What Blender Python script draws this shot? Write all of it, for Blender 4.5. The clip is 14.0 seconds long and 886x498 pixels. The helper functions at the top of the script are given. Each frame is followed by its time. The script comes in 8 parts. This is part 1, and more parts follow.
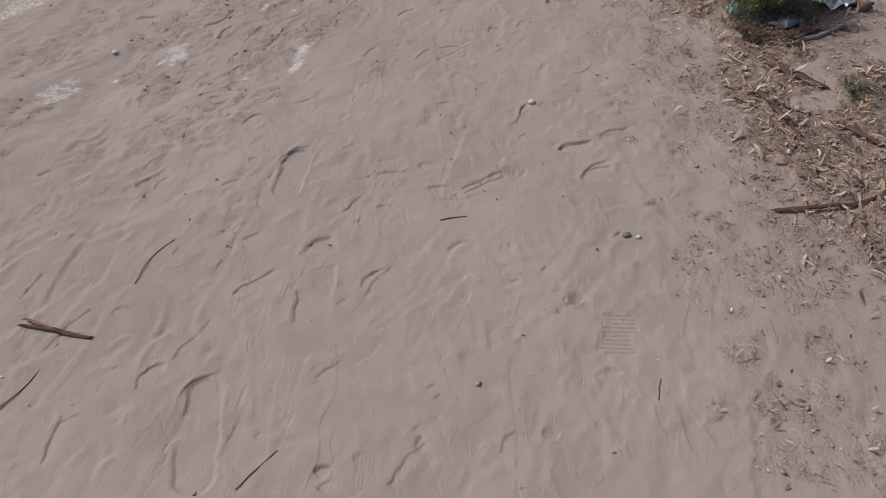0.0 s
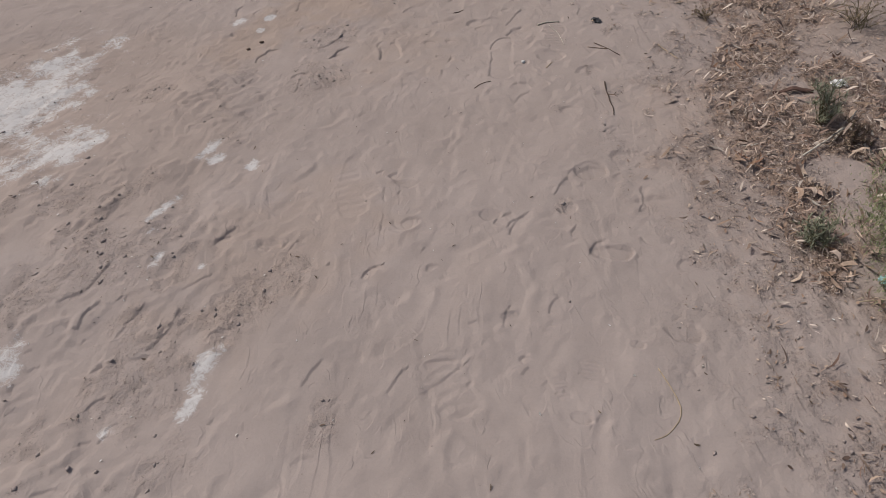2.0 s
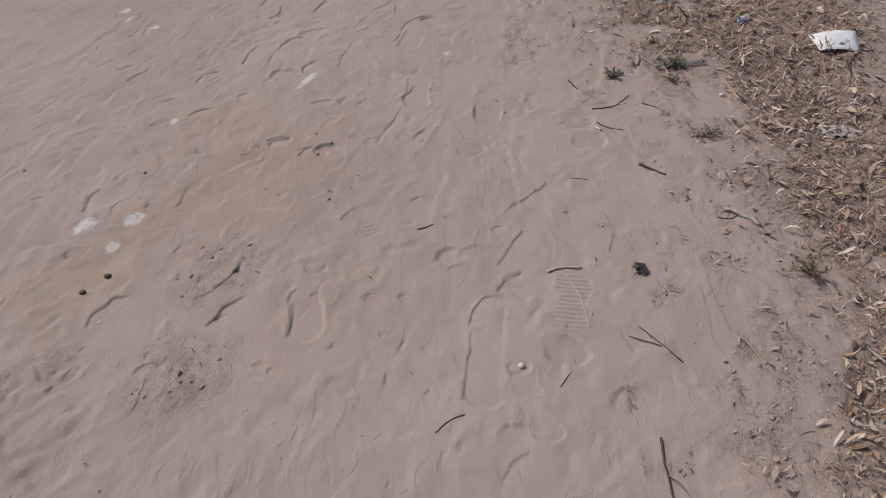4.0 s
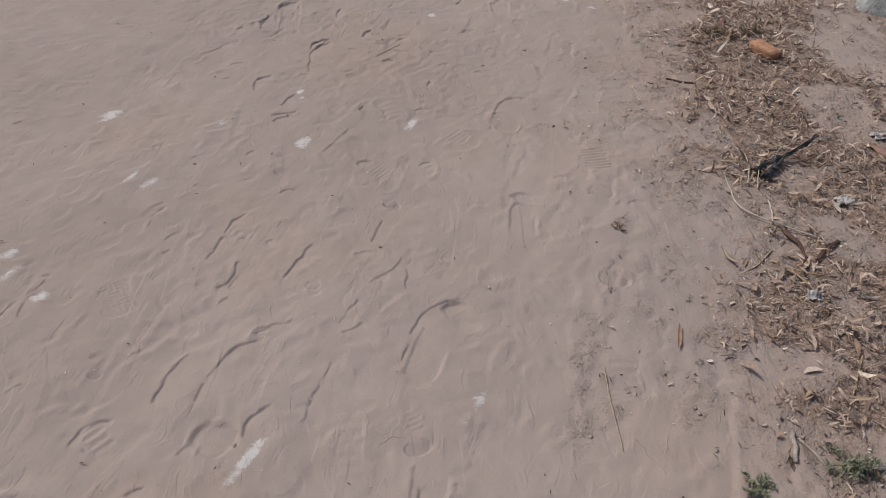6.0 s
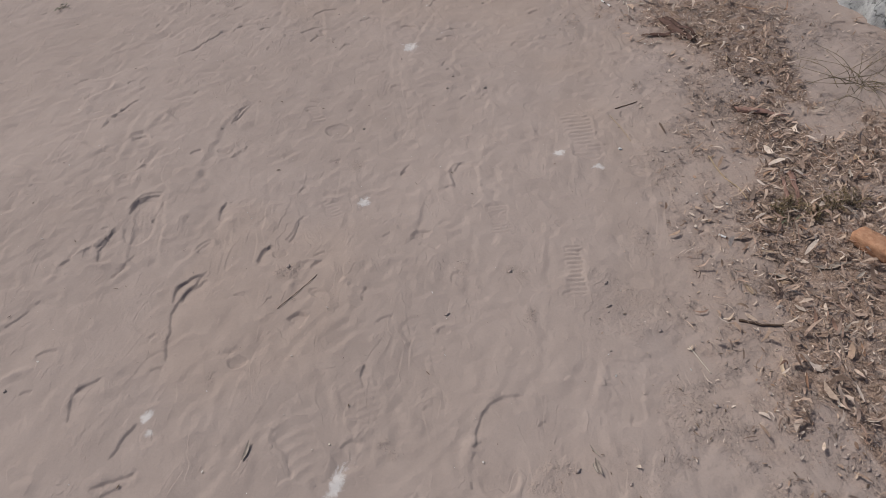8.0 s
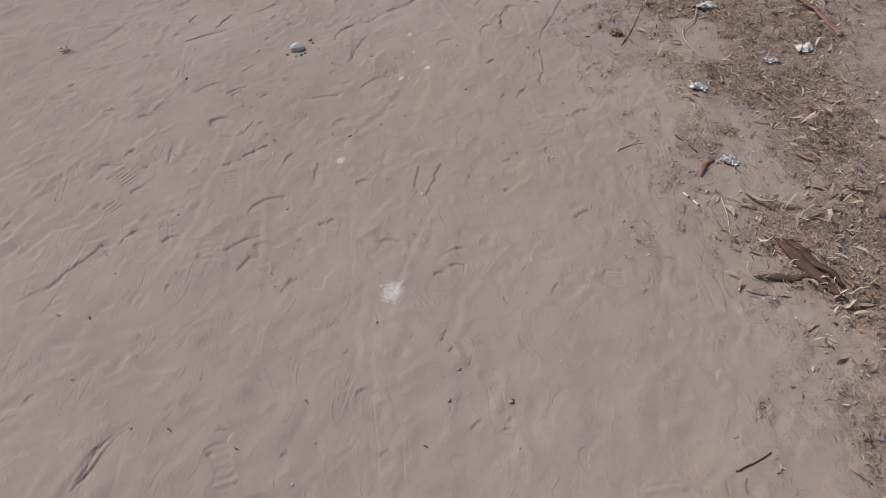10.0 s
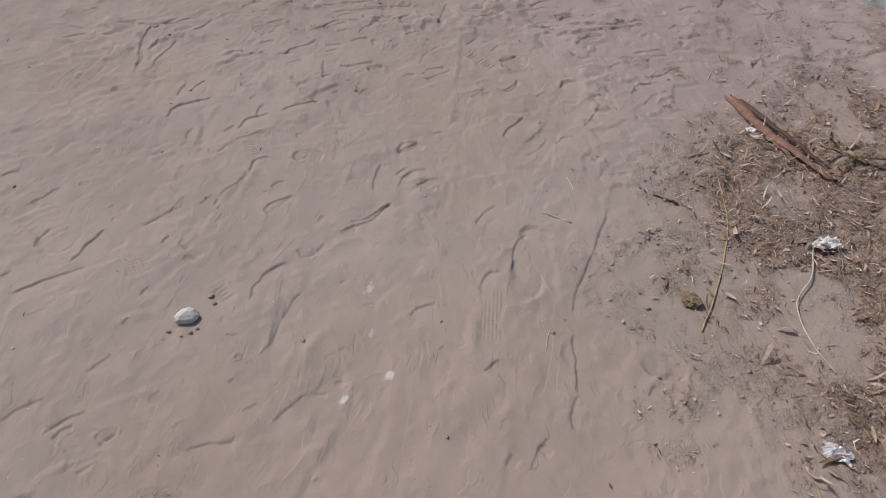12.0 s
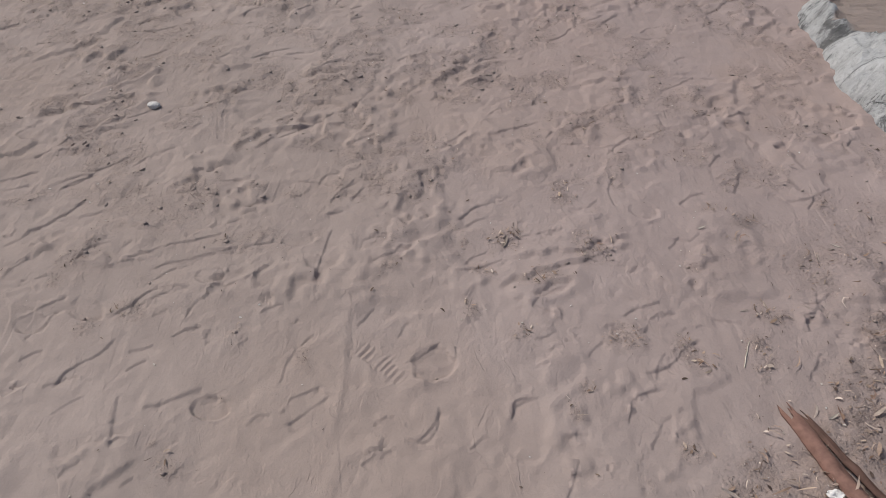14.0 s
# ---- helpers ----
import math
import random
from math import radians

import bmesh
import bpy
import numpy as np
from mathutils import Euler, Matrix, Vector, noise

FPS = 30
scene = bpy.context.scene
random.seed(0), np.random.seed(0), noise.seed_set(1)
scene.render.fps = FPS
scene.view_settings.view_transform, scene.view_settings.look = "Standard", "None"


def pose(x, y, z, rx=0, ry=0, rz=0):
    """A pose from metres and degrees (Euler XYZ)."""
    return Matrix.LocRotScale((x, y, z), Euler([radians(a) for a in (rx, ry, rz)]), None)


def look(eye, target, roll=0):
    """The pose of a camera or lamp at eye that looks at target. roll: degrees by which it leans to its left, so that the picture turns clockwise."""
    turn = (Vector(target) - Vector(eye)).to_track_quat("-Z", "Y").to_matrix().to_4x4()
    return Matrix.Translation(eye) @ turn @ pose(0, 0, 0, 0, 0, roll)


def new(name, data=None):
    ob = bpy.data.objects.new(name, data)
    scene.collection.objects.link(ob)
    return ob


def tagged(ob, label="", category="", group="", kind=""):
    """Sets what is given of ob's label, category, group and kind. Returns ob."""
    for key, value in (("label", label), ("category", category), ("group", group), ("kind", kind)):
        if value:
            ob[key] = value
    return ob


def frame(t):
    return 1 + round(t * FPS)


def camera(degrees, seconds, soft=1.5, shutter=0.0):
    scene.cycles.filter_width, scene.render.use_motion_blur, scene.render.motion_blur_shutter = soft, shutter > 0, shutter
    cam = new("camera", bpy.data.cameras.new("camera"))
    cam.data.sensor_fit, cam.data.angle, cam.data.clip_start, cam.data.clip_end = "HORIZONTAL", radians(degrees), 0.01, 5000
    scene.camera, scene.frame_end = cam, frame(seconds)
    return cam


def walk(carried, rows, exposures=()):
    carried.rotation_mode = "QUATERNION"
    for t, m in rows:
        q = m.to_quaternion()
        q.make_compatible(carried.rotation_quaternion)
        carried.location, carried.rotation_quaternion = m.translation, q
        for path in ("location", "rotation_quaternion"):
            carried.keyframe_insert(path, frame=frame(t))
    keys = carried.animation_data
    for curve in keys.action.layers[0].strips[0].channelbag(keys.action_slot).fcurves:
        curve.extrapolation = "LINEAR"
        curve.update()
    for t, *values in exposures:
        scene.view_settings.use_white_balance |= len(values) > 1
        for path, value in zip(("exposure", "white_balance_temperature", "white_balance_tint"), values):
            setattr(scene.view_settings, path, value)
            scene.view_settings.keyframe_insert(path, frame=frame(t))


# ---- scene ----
cam = camera(64.5, 14.0, soft=0.85)
PATH = [
    (0, (-0.058, 0.044, 1.469), (-0.132, 1.481, 0.08), -3.6),
    (0.5, (-0.095, 0.386, 1.504), (-0.129, 1.837, 0.127), -3.6),
    (1, (-0.073, 0.845, 1.496), (-0.131, 2.281, 0.105), -4.7),
    (1.5, (-0.129, 1.27, 1.484), (-0.185, 2.684, 0.07), -2.2),
    (2, (-0.061, 1.652, 1.47), (-0.107, 3.119, 0.113), -3.8),
    (2.2, (-0.001, 1.843, 1.477), (-0.056, 3.316, 0.126), -4.7),
    (4.3, (0.067, 3.531, 1.458), (0.037, 4.966, 0.065), -0.1),
    (4.5, (0.057, 3.701, 1.481), (0.006, 5.119, 0.072), -0.5),
    (5, (0.065, 4.117, 1.498), (0.004, 5.559, 0.113), -2.0),
    (5.5, (0.059, 4.5, 1.525), (-0.011, 5.967, 0.167), 0.3),
    (6, (0.0, 4.916, 1.545), (-0.077, 6.398, 0.203), 1.6),
    (6.5, (0.017, 5.317, 1.518), (-0.063, 6.774, 0.15), 0.3),
    (7, (0.007, 5.705, 1.535), (-0.073, 7.152, 0.157), 0.8),
    (7.5, (-0.036, 6.085, 1.559), (-0.097, 7.528, 0.176), 0.4),
    (8, (-0.005, 6.542, 1.535), (-0.006, 8.005, 0.171), -1.1),
    (8.5, (-0.008, 6.941, 1.505), (0.005, 8.384, 0.12), 1.0),
    (8.7, (-0.053, 7.117, 1.511), (-0.018, 8.558, 0.124), 1.7),
    (10.8, (0.082, 8.795, 1.538), (0.079, 10.225, 0.14), 0.3),
    (11, (0.101, 8.958, 1.545), (0.095, 10.385, 0.143), 0.4),
    (11.5, (0.055, 9.4, 1.536), (0.064, 10.806, 0.113), 4.3),
    (12, (0.063, 9.788, 1.534), (0.059, 11.206, 0.123), 3.2),
    (12.5, (0.114, 10.191, 1.565), (0.075, 11.615, 0.162), 1.3),
    (13, (0.112, 10.625, 1.576), (0.079, 12.08, 0.204), 1.3),
    (13.5, (0.192, 10.986, 1.529), (0.255, 12.445, 0.163), -0.3),
    (14, (0.276, 11.393, 1.53), (0.346, 12.792, 0.102), 0.7),
]
walk(cam, [(t, look(eye, target, roll)) for t, eye, target, roll in PATH])


# ---- light: midday sun ahead and to the left, clear hazy sky ----
SUN_UP, SUN_FROM = radians(51), (-0.90, 0.44)
world = bpy.data.worlds.new("sky")
scene.world = world
world.use_nodes = True
wn = world.node_tree.nodes
sky = wn.new("ShaderNodeTexSky")
sky.sky_type, sky.sun_disc = "NISHITA", False
sky.sun_elevation, sky.sun_rotation = SUN_UP, math.atan2(SUN_FROM[0], SUN_FROM[1])
sky.air_density, sky.dust_density = 0.75, 4.0
world.node_tree.links.new(sky.outputs[0], wn["Background"].inputs[0])
wn["Background"].inputs[1].default_value = 0.10
sun_data = bpy.data.lights.new("sun", "SUN")
sun_data.energy, sun_data.angle, sun_data.color = 2.21, radians(0.6), (1.0, 0.982, 0.950)
sun = new("sun", sun_data)
sun.matrix_world = look((SUN_FROM[0] * 20, SUN_FROM[1] * 20, 20 * math.tan(SUN_UP)), (0, 0, 0))
scene.view_settings.exposure = 0.0


# ---- materials ----
class Mat:
    """A small builder of node materials."""

    def __init__(self, name, rough=0.9, metal=0.0):
        self.m = bpy.data.materials.new(name)
        self.m.use_nodes = True
        self.t = self.m.node_tree
        self.b = self.t.nodes["Principled BSDF"]
        self.b.inputs["Roughness"].default_value = rough
        self.b.inputs["Metallic"].default_value = metal
        self.b.inputs["Specular IOR Level"].default_value = 0.25
        self.pos = self.node("ShaderNodeNewGeometry").outputs["Position"]

    def node(self, kind):
        return self.t.nodes.new(kind)

    def link(self, a, b):
        self.t.links.new(a, b)

    def noise(self, scale, detail=4, rough=0.55, coords=None, distort=0.0):
        n = self.node("ShaderNodeTexNoise")
        n.inputs["Scale"].default_value, n.inputs["Detail"].default_value = scale, detail
        n.inputs["Roughness"].default_value, n.inputs["Distortion"].default_value = rough, distort
        self.link(coords or self.pos, n.inputs["Vector"])
        return n.outputs["Fac"]

    def ramp(self, fac, *stops):
        n = self.node("ShaderNodeValToRGB")
        e = n.color_ramp.elements
        while len(e) < len(stops):
            e.new(0.5)
        for el, (p, c) in zip(e, stops):
            el.position = p
            el.color = (*c, 1) if len(c) == 3 else c
        self.link(fac, n.inputs[0])
        return n.outputs[0]

    def mix(self, fac, a, b, mode="MIX"):
        n = self.node("ShaderNodeMix")
        n.data_type, n.blend_type = "RGBA", mode
        for sock, v in ((n.inputs[0], fac), (n.inputs[6], a), (n.inputs[7], b)):
            if isinstance(v, bpy.types.NodeSocket):
                self.link(v, sock)
            else:
                sock.default_value = (*v, 1) if isinstance(v, tuple) else v
        return n.outputs[2]

    def math(self, op, a, b=0.0, clamp=False):
        n = self.node("ShaderNodeMath")
        n.operation, n.use_clamp = op, clamp
        for sock, v in zip(n.inputs, (a, b)):
            if isinstance(v, bpy.types.NodeSocket):
                self.link(v, sock)
            else:
                sock.default_value = v
        return n.outputs[0]

    def attr(self, name):
        n = self.node("ShaderNodeAttribute")
        n.attribute_name = name
        return n.outputs["Fac"]

    def color(self, c):
        if isinstance(c, bpy.types.NodeSocket):
            self.link(c, self.b.inputs["Base Color"])
        else:
            self.b.inputs["Base Color"].default_value = (*c, 1)

    def bump(self, height, distance, strength=1.0, chain=None):
        n = self.node("ShaderNodeBump")
        n.inputs["Distance"].default_value, n.inputs["Strength"].default_value = distance, strength
        self.link(height, n.inputs["Height"])
        if chain:
            self.link(chain, n.inputs["Normal"])
        self.link(n.outputs[0], self.b.inputs["Normal"])
        return n.outputs[0]


def ramp_mat(name, colors, rough=0.85, grain=60, bump=0.001, island=True, obj=False):
    """Dry organic matter: its tone varies from piece to piece, with grain along it."""
    m = Mat(name, rough)
    if obj:
        r = m.node("ShaderNodeObjectInfo").outputs["Random"]
    else:
        r = m.node("ShaderNodeNewGeometry").outputs["Random Per Island"]
    n = len(colors)
    base = m.ramp(r, *[(i / max(1, n - 1), c) for i, c in enumerate(colors)])
    g = m.noise(grain, 5, 0.65)
    dark = m.ramp(g, (0.3, (0.55, 0.55, 0.55)), (0.62, (1.05, 1.05, 1.05)))
    m.color(m.mix(0.8, base, dark, "MULTIPLY"))
    m.bump(g, bump)
    return m.m


def sand_material():
    m = Mat("dry_dusty_sand", 0.97)
    m.b.inputs["Specular IOR Level"].default_value = 0.12
    big, mid, fine = m.noise(1.1, 4), m.noise(9, 5, 0.6), m.noise(130, 4, 0.7)
    base = m.ramp(big, (0.30, (0.304, 0.250, 0.221)), (0.70, (0.346, 0.287, 0.257)))
    base = m.mix(m.math("MULTIPLY", m.attr("ochre"), 1.0, True), base, (0.334, 0.260, 0.213))
    base = m.mix(1.0, base, m.ramp(mid, (0.3, (0.945, 0.94, 0.94)), (0.7, (1.04, 1.04, 1.04))), "MULTIPLY")
    base = m.mix(1.0, base, m.ramp(fine, (0.25, (0.955, 0.95, 0.95)), (0.5, (1, 1, 1)), (0.8, (1.03, 1.03, 1.03))), "MULTIPLY")
    base = m.mix(m.attr("soft"), base, m.mix(1.0, base, (1.035, 1.012, 1.05), "MULTIPLY"))
    # browner earth mixed into the sand along the verge
    ragged = m.math("MULTIPLY", m.attr("crumb"), m.ramp(m.noise(20, 6, 0.7), (0.42, (0, 0, 0)), (0.60, (1, 1, 1))), True)
    base = m.mix(m.math("MULTIPLY", ragged, 0.30), base, (0.255, 0.198, 0.165))
    # humus and leaf dust among the litter; the darkest spots paint shade in its hollows
    dirt = m.math("MULTIPLY", m.attr("litter"), m.ramp(m.noise(22, 6, 0.72), (0.34, (0, 0, 0)), (0.55, (1, 1, 1))), True)
    soil_with_shade = m.ramp(m.noise(85, 5, 0.75), (0.30, (0.095, 0.064, 0.050)), (0.52, (0.265, 0.185, 0.140)), (0.70, (0.43, 0.325, 0.25)))
    base = m.mix(m.math("MULTIPLY", dirt, 0.9), base, soil_with_shade)
    # dark fine crumbs
    crumbs = m.math("MULTIPLY", m.attr("crumb"), m.ramp(m.noise(95, 5, 0.78), (0.56, (0, 0, 0)), (0.62, (1, 1, 1))), True)
    base = m.mix(m.math("MULTIPLY", crumbs, 0.6), base, (0.12, 0.092, 0.078))
    # white salt crust
    edge = m.math("ADD", m.attr("salt"), m.math("MULTIPLY", m.math("SUBTRACT", m.noise(34, 8, 0.80, distort=1.0), 0.5), 2.6))
    crust = m.ramp(edge, (0.50, (0, 0, 0)), (0.95, (1, 1, 1)))
    base = m.mix(m.math("MULTIPLY", crust, 0.78), base, (0.57, 0.55, 0.53))
    m.color(base)

    def plates(scale, turn, stretch, steps, sharp):
        """Thin trodden crust: gently tilted plates that end in small sharp scarps."""
        mp = m.node("ShaderNodeMapping")
        mp.inputs["Rotation"].default_value = (0, 0, turn)
        mp.inputs["Scale"].default_value = (1.0, stretch, 1.0)
        m.link(m.pos, mp.inputs["Vector"])
        t = m.math("MULTIPLY", m.noise(scale, 3, 0.5, mp.outputs[0], 0.5), steps)
        fr = m.math("FRACT", t)
        saw = m.math("SUBTRACT", m.math("DIVIDE", fr, sharp, True), fr)
        mask = m.ramp(m.noise(scale * 0.8, 3, 0.6), (0.44, (0, 0, 0)), (0.62, (1, 1, 1)))
        return m.math("MULTIPLY", saw, mask)

    n0 = m.bump(m.noise(240, 3, 0.7), 0.0010, 0.5)
    n1 = m.bump(m.noise(70, 4, 0.6), 0.0026, 0.5, n0)
    n2 = m.bump(plates(4.0, 0.95, 0.40, 9.0, 0.20), 0.0020, 0.8, n1)
    n3 = m.bump(plates(13.0, 0.35, 0.55, 6.0, 0.20), 0.0018, 0.8, n2)
    n4 = m.bump(m.math("MULTIPLY", m.noise(55, 5, 0.75), ragged), 0.007, 0.9, n3)
    n5 = m.bump(m.math("MULTIPLY", m.noise(30, 5, 0.70), m.attr("churn")), 0.0075, 0.8, n4)
    m.bump(m.math("MULTIPLY", m.noise(110, 3, 0.6), m.attr("litter")), 0.012, 0.8, n5)
    return m.m


SAND = sand_material()
LEAF_MATS = [
    ramp_mat("dry_leaf_tan", [(0.38, 0.275, 0.185), (0.29, 0.195, 0.13), (0.46, 0.36, 0.26)], 0.6, 45, 0.0008, obj=True),
    ramp_mat("dry_leaf_grey", [(0.36, 0.31, 0.26), (0.27, 0.22, 0.18), (0.45, 0.40, 0.34)], 0.65, 45, 0.0008, obj=True),
    ramp_mat("dry_leaf_rust", [(0.27, 0.145, 0.090), (0.35, 0.215, 0.135), (0.20, 0.115, 0.075)], 0.6, 45, 0.0008, obj=True),
]
LITTER = ramp_mat("leaf_litter", [(0.105, 0.070, 0.054), (0.36, 0.255, 0.185), (0.185, 0.118, 0.085), (0.55, 0.425, 0.325), (0.275, 0.178, 0.125), (0.44, 0.355, 0.290), (0.150, 0.100, 0.077), (0.68, 0.57, 0.475), (0.33, 0.215, 0.145), (0.62, 0.51, 0.41)], 0.75, 90, 0.0006)
BITS = ramp_mat("trodden_bits", [(0.09, 0.062, 0.046), (0.19, 0.135, 0.10), (0.12, 0.085, 0.062), (0.45, 0.36, 0.28), (0.15, 0.105, 0.078)], 0.8, 90, 0.0005)
PALE_LEAF = ramp_mat("bleached_leaf", [(0.41, 0.285, 0.215), (0.55, 0.43, 0.345), (0.29, 0.175, 0.125), (0.64, 0.535, 0.445), (0.21, 0.122, 0.088), (0.44, 0.325, 0.255), (0.33, 0.235, 0.18), (0.17, 0.105, 0.08)], 0.6, 60, 0.0006)
CRUMB = ramp_mat("dark_crumbs", [(0.075, 0.052, 0.038), (0.16, 0.112, 0.082), (0.10, 0.070, 0.050), (0.24, 0.175, 0.125)], 0.9, 200, 0.0004)
PALE_BIT = ramp_mat("pale_shell_bits", [(0.55, 0.52, 0.48), (0.42, 0.37, 0.31), (0.66, 0.64, 0.61)], 0.8, 200, 0.0003)
STRAW = ramp_mat("dry_straw", [(0.44, 0.34, 0.215), (0.38, 0.28, 0.17), (0.50, 0.41, 0.29)], 0.6, 60, 0.0006, obj=True)
PALE_STEM = ramp_mat("bleached_stem", [(0.56, 0.50, 0.42), (0.48, 0.42, 0.34)], 0.65, 60, 0.0006, obj=True)
TWIG = ramp_mat("dark_twig", [(0.10, 0.068, 0.05), (0.16, 0.11, 0.08), (0.075, 0.052, 0.04)], 0.85, 70, 0.0012, obj=True)
GREY_WOOD = ramp_mat("weathered_grey_wood", [(0.33, 0.285, 0.24), (0.40, 0.355, 0.31)], 0.85, 55, 0.0015, obj=True)
BARK = ramp_mat("reddish_shed_bark", [(0.215, 0.118, 0.092), (0.285, 0.172, 0.138)], 0.75, 34, 0.002, obj=True)
BARK_DARK = ramp_mat("dark_brown_shed_bark", [(0.095, 0.055, 0.044), (0.135, 0.078, 0.060)], 0.75, 34, 0.002, obj=True)
GREEN = ramp_mat("dusty_green_leaves", [(0.180, 0.200, 0.085), (0.245, 0.250, 0.130), (0.120, 0.150, 0.062), (0.300, 0.285, 0.170)], 0.7, 80, 0.0004)
GREYGREEN = ramp_mat("grey_green_leaves", [(0.21, 0.225, 0.145), (0.29, 0.29, 0.20), (0.155, 0.17, 0.105)], 0.75, 80, 0.0004)
DRYGRASS = ramp_mat("dry_grass", [(0.27, 0.19, 0.115), (0.36, 0.265, 0.165), (0.18, 0.145, 0.08), (0.21, 0.13, 0.08)], 0.7, 80, 0.0004)
WEED_STEM = ramp_mat("weed_stem", [(0.17, 0.14, 0.08), (0.13, 0.105, 0.065)], 0.8, 80, 0.0004)


def stone_mat(name, c1, c2, scale=30, bump=0.004):
    m = Mat(name, 0.92)
    a, b = m.noise(scale, 6, 0.65), m.noise(scale * 6, 4, 0.7)
    base = m.ramp(a, (0.3, c1), (0.7, c2))
    m.color(m.mix(1.0, base, m.ramp(b, (0.3, (0.82, 0.82, 0.82)), (0.7, (1.08, 1.08, 1.08))), "MULTIPLY"))
    m.bump(b, bump * 0.35, 0.7, m.bump(a, bump))
    return m.m


PEBBLE = stone_mat("pale_pebble", (0.50, 0.48, 0.45), (0.68, 0.66, 0.63), 60, 0.002)
DARK_PEBBLE = stone_mat("grey_brown_pebble", (0.13, 0.115, 0.10), (0.25, 0.22, 0.20), 60, 0.002)
ROCK = stone_mat("grey_white_rock", (0.27, 0.275, 0.27), (0.52, 0.53, 0.52), 14, 0.012)
STRAW_CLOD = stone_mat("dry_fibrous_clod", (0.16, 0.115, 0.07), (0.33, 0.25, 0.165), 90, 0.006)
CLAY = stone_mat("orange_clay", (0.33, 0.165, 0.095), (0.49, 0.285, 0.175), 45, 0.006)


def plastic_mat(name, c, rough=0.35, metal=0.0, dust=0.35):
    m = Mat(name, rough, metal)
    d = m.ramp(m.noise(40, 5, 0.7), (0.42, (0, 0, 0)), (0.68, (1, 1, 1)))
    m.color(m.mix(m.math("MULTIPLY", d, dust), c, (0.33, 0.28, 0.25)))
    m.b.inputs["Specular IOR Level"].default_value = 0.5
    m.bump(m.noise(70, 4, 0.6), 0.002)
    return m.m


TISSUE = plastic_mat("crumpled_tissue", (0.72, 0.71, 0.69), 0.9, 0.0, 0.25)
FOIL = plastic_mat("silver_foil", (0.68, 0.665, 0.67), 0.42, 0.5, 0.3)
GREY_FILM = plastic_mat("dusty_grey_film", (0.38, 0.36, 0.345), 0.55, 0.0, 0.65)
PAPER = plastic_mat("weathered_paper", (0.52, 0.505, 0.49), 0.85, 0.0, 0.45)
CARD = plastic_mat("white_card", (0.66, 0.66, 0.66), 0.6, 0.0, 0.3)
TEAL = plastic_mat("teal_film", (0.27, 0.47, 0.45), 0.4, 0.0, 0.35)
BLUE = plastic_mat("blue_film", (0.12, 0.30, 0.60), 0.4, 0.0, 0.2)
BLACK = plastic_mat("black_rubber", (0.014, 0.014, 0.016), 0.55, 0.0, 0.18)
RED_BROWN = plastic_mat("red_brown_film", (0.13, 0.052, 0.036), 0.45, 0.0, 0.3)
TUBE_FILM = plastic_mat("cloudy_tube_plastic", (0.66, 0.64, 0.62), 0.25, 0.0, 0.35)
TUBE_FILM.node_tree.nodes["Principled BSDF"].inputs["Transmission Weight"].default_value = 0.75

# ---- the ground: one sheet, fine where the track is, out to the horizon ----
STEEP = 0.17
RELIEF = 1.15  # depth of the fresh prints and scarps
rng = np.random.RandomState(7)
_lat = rng.rand(8, 256, 256) * 2 - 1


def vnoise(x, y, scale, seed=0, turn=0.0, stretch=1.0):
    """Smooth value noise, -1 to 1; turn and stretch lengthen its forms along one direction."""
    c, s = math.cos(turn), math.sin(turn)
    u, v = (x * c + y * s) / (scale * stretch) + 17.3 * seed, (y * c - x * s) / scale + 9.1 * seed
    iu, iv = np.floor(u).astype(int), np.floor(v).astype(int)
    fu, fv = u - iu, v - iv
    fu, fv = fu ** 3 * (fu * (6 * fu - 15) + 10), fv ** 3 * (fv * (6 * fv - 15) + 10)
    g = _lat[seed % 8]
    i0, i1, j0, j1 = iu % 256, (iu + 1) % 256, iv % 256, (iv + 1) % 256
    return (g[i0, j0] * (1 - fu) + g[i1, j0] * fu) * (1 - fv) + (g[i0, j1] * (1 - fu) + g[i1, j1] * fu) * fv


def smooth(a, b, x):
    t = np.clip((x - a) / (b - a), 0, 1)
    return t * t * (3 - 2 * t)


FX0, FX1, FY0, FY1 = -2.45, 2.75, 0.40, 15.30
fx = np.concatenate([np.arange(FX0, -1.50, 0.0150), np.arange(-1.50, 1.15, 0.0084), np.arange(1.15, 2.0, 0.0115), np.arange(2.0, FX1, 0.0220)])
fy = np.arange(FY0, FY1, 0.0098)
NX, NY = len(fx), len(fy)
GX, GY = np.meshgrid(fx, fy, indexing="ij")

# the border between the trodden sand and the littered verge: y, x
VERGE_Y = (0.0, 1.75, 2.24, 2.9, 3.4, 3.66, 4.1, 4.68, 5.38, 5.78, 6.1, 6.45, 6.79, 7.2, 7.5, 7.92, 8.43, 8.82, 9.15, 9.45, 9.9, 10.29, 10.6, 10.8, 11.02, 11.4, 11.68, 12.0, 12.3, 12.75, 13.5, 16.0)
VERGE_X = (0.98, 0.95, 0.90, 0.89, 0.82, 0.76, 0.84, 1.10, 1.10, 1.04, 0.79, 0.80, 1.03, 0.88, 0.84, 0.86, 0.97, 1.05, 1.20, 1.1, 0.86, 0.97, 1.13, 0.97, 0.84, 0.87, 0.90, 1.05, 1.40, 1.72, 2.5, 3.4)


def verge(x, y):
    """How far a place lies inside the verge, in metres."""
    return x - np.interp(y, VERGE_Y, VERGE_X)


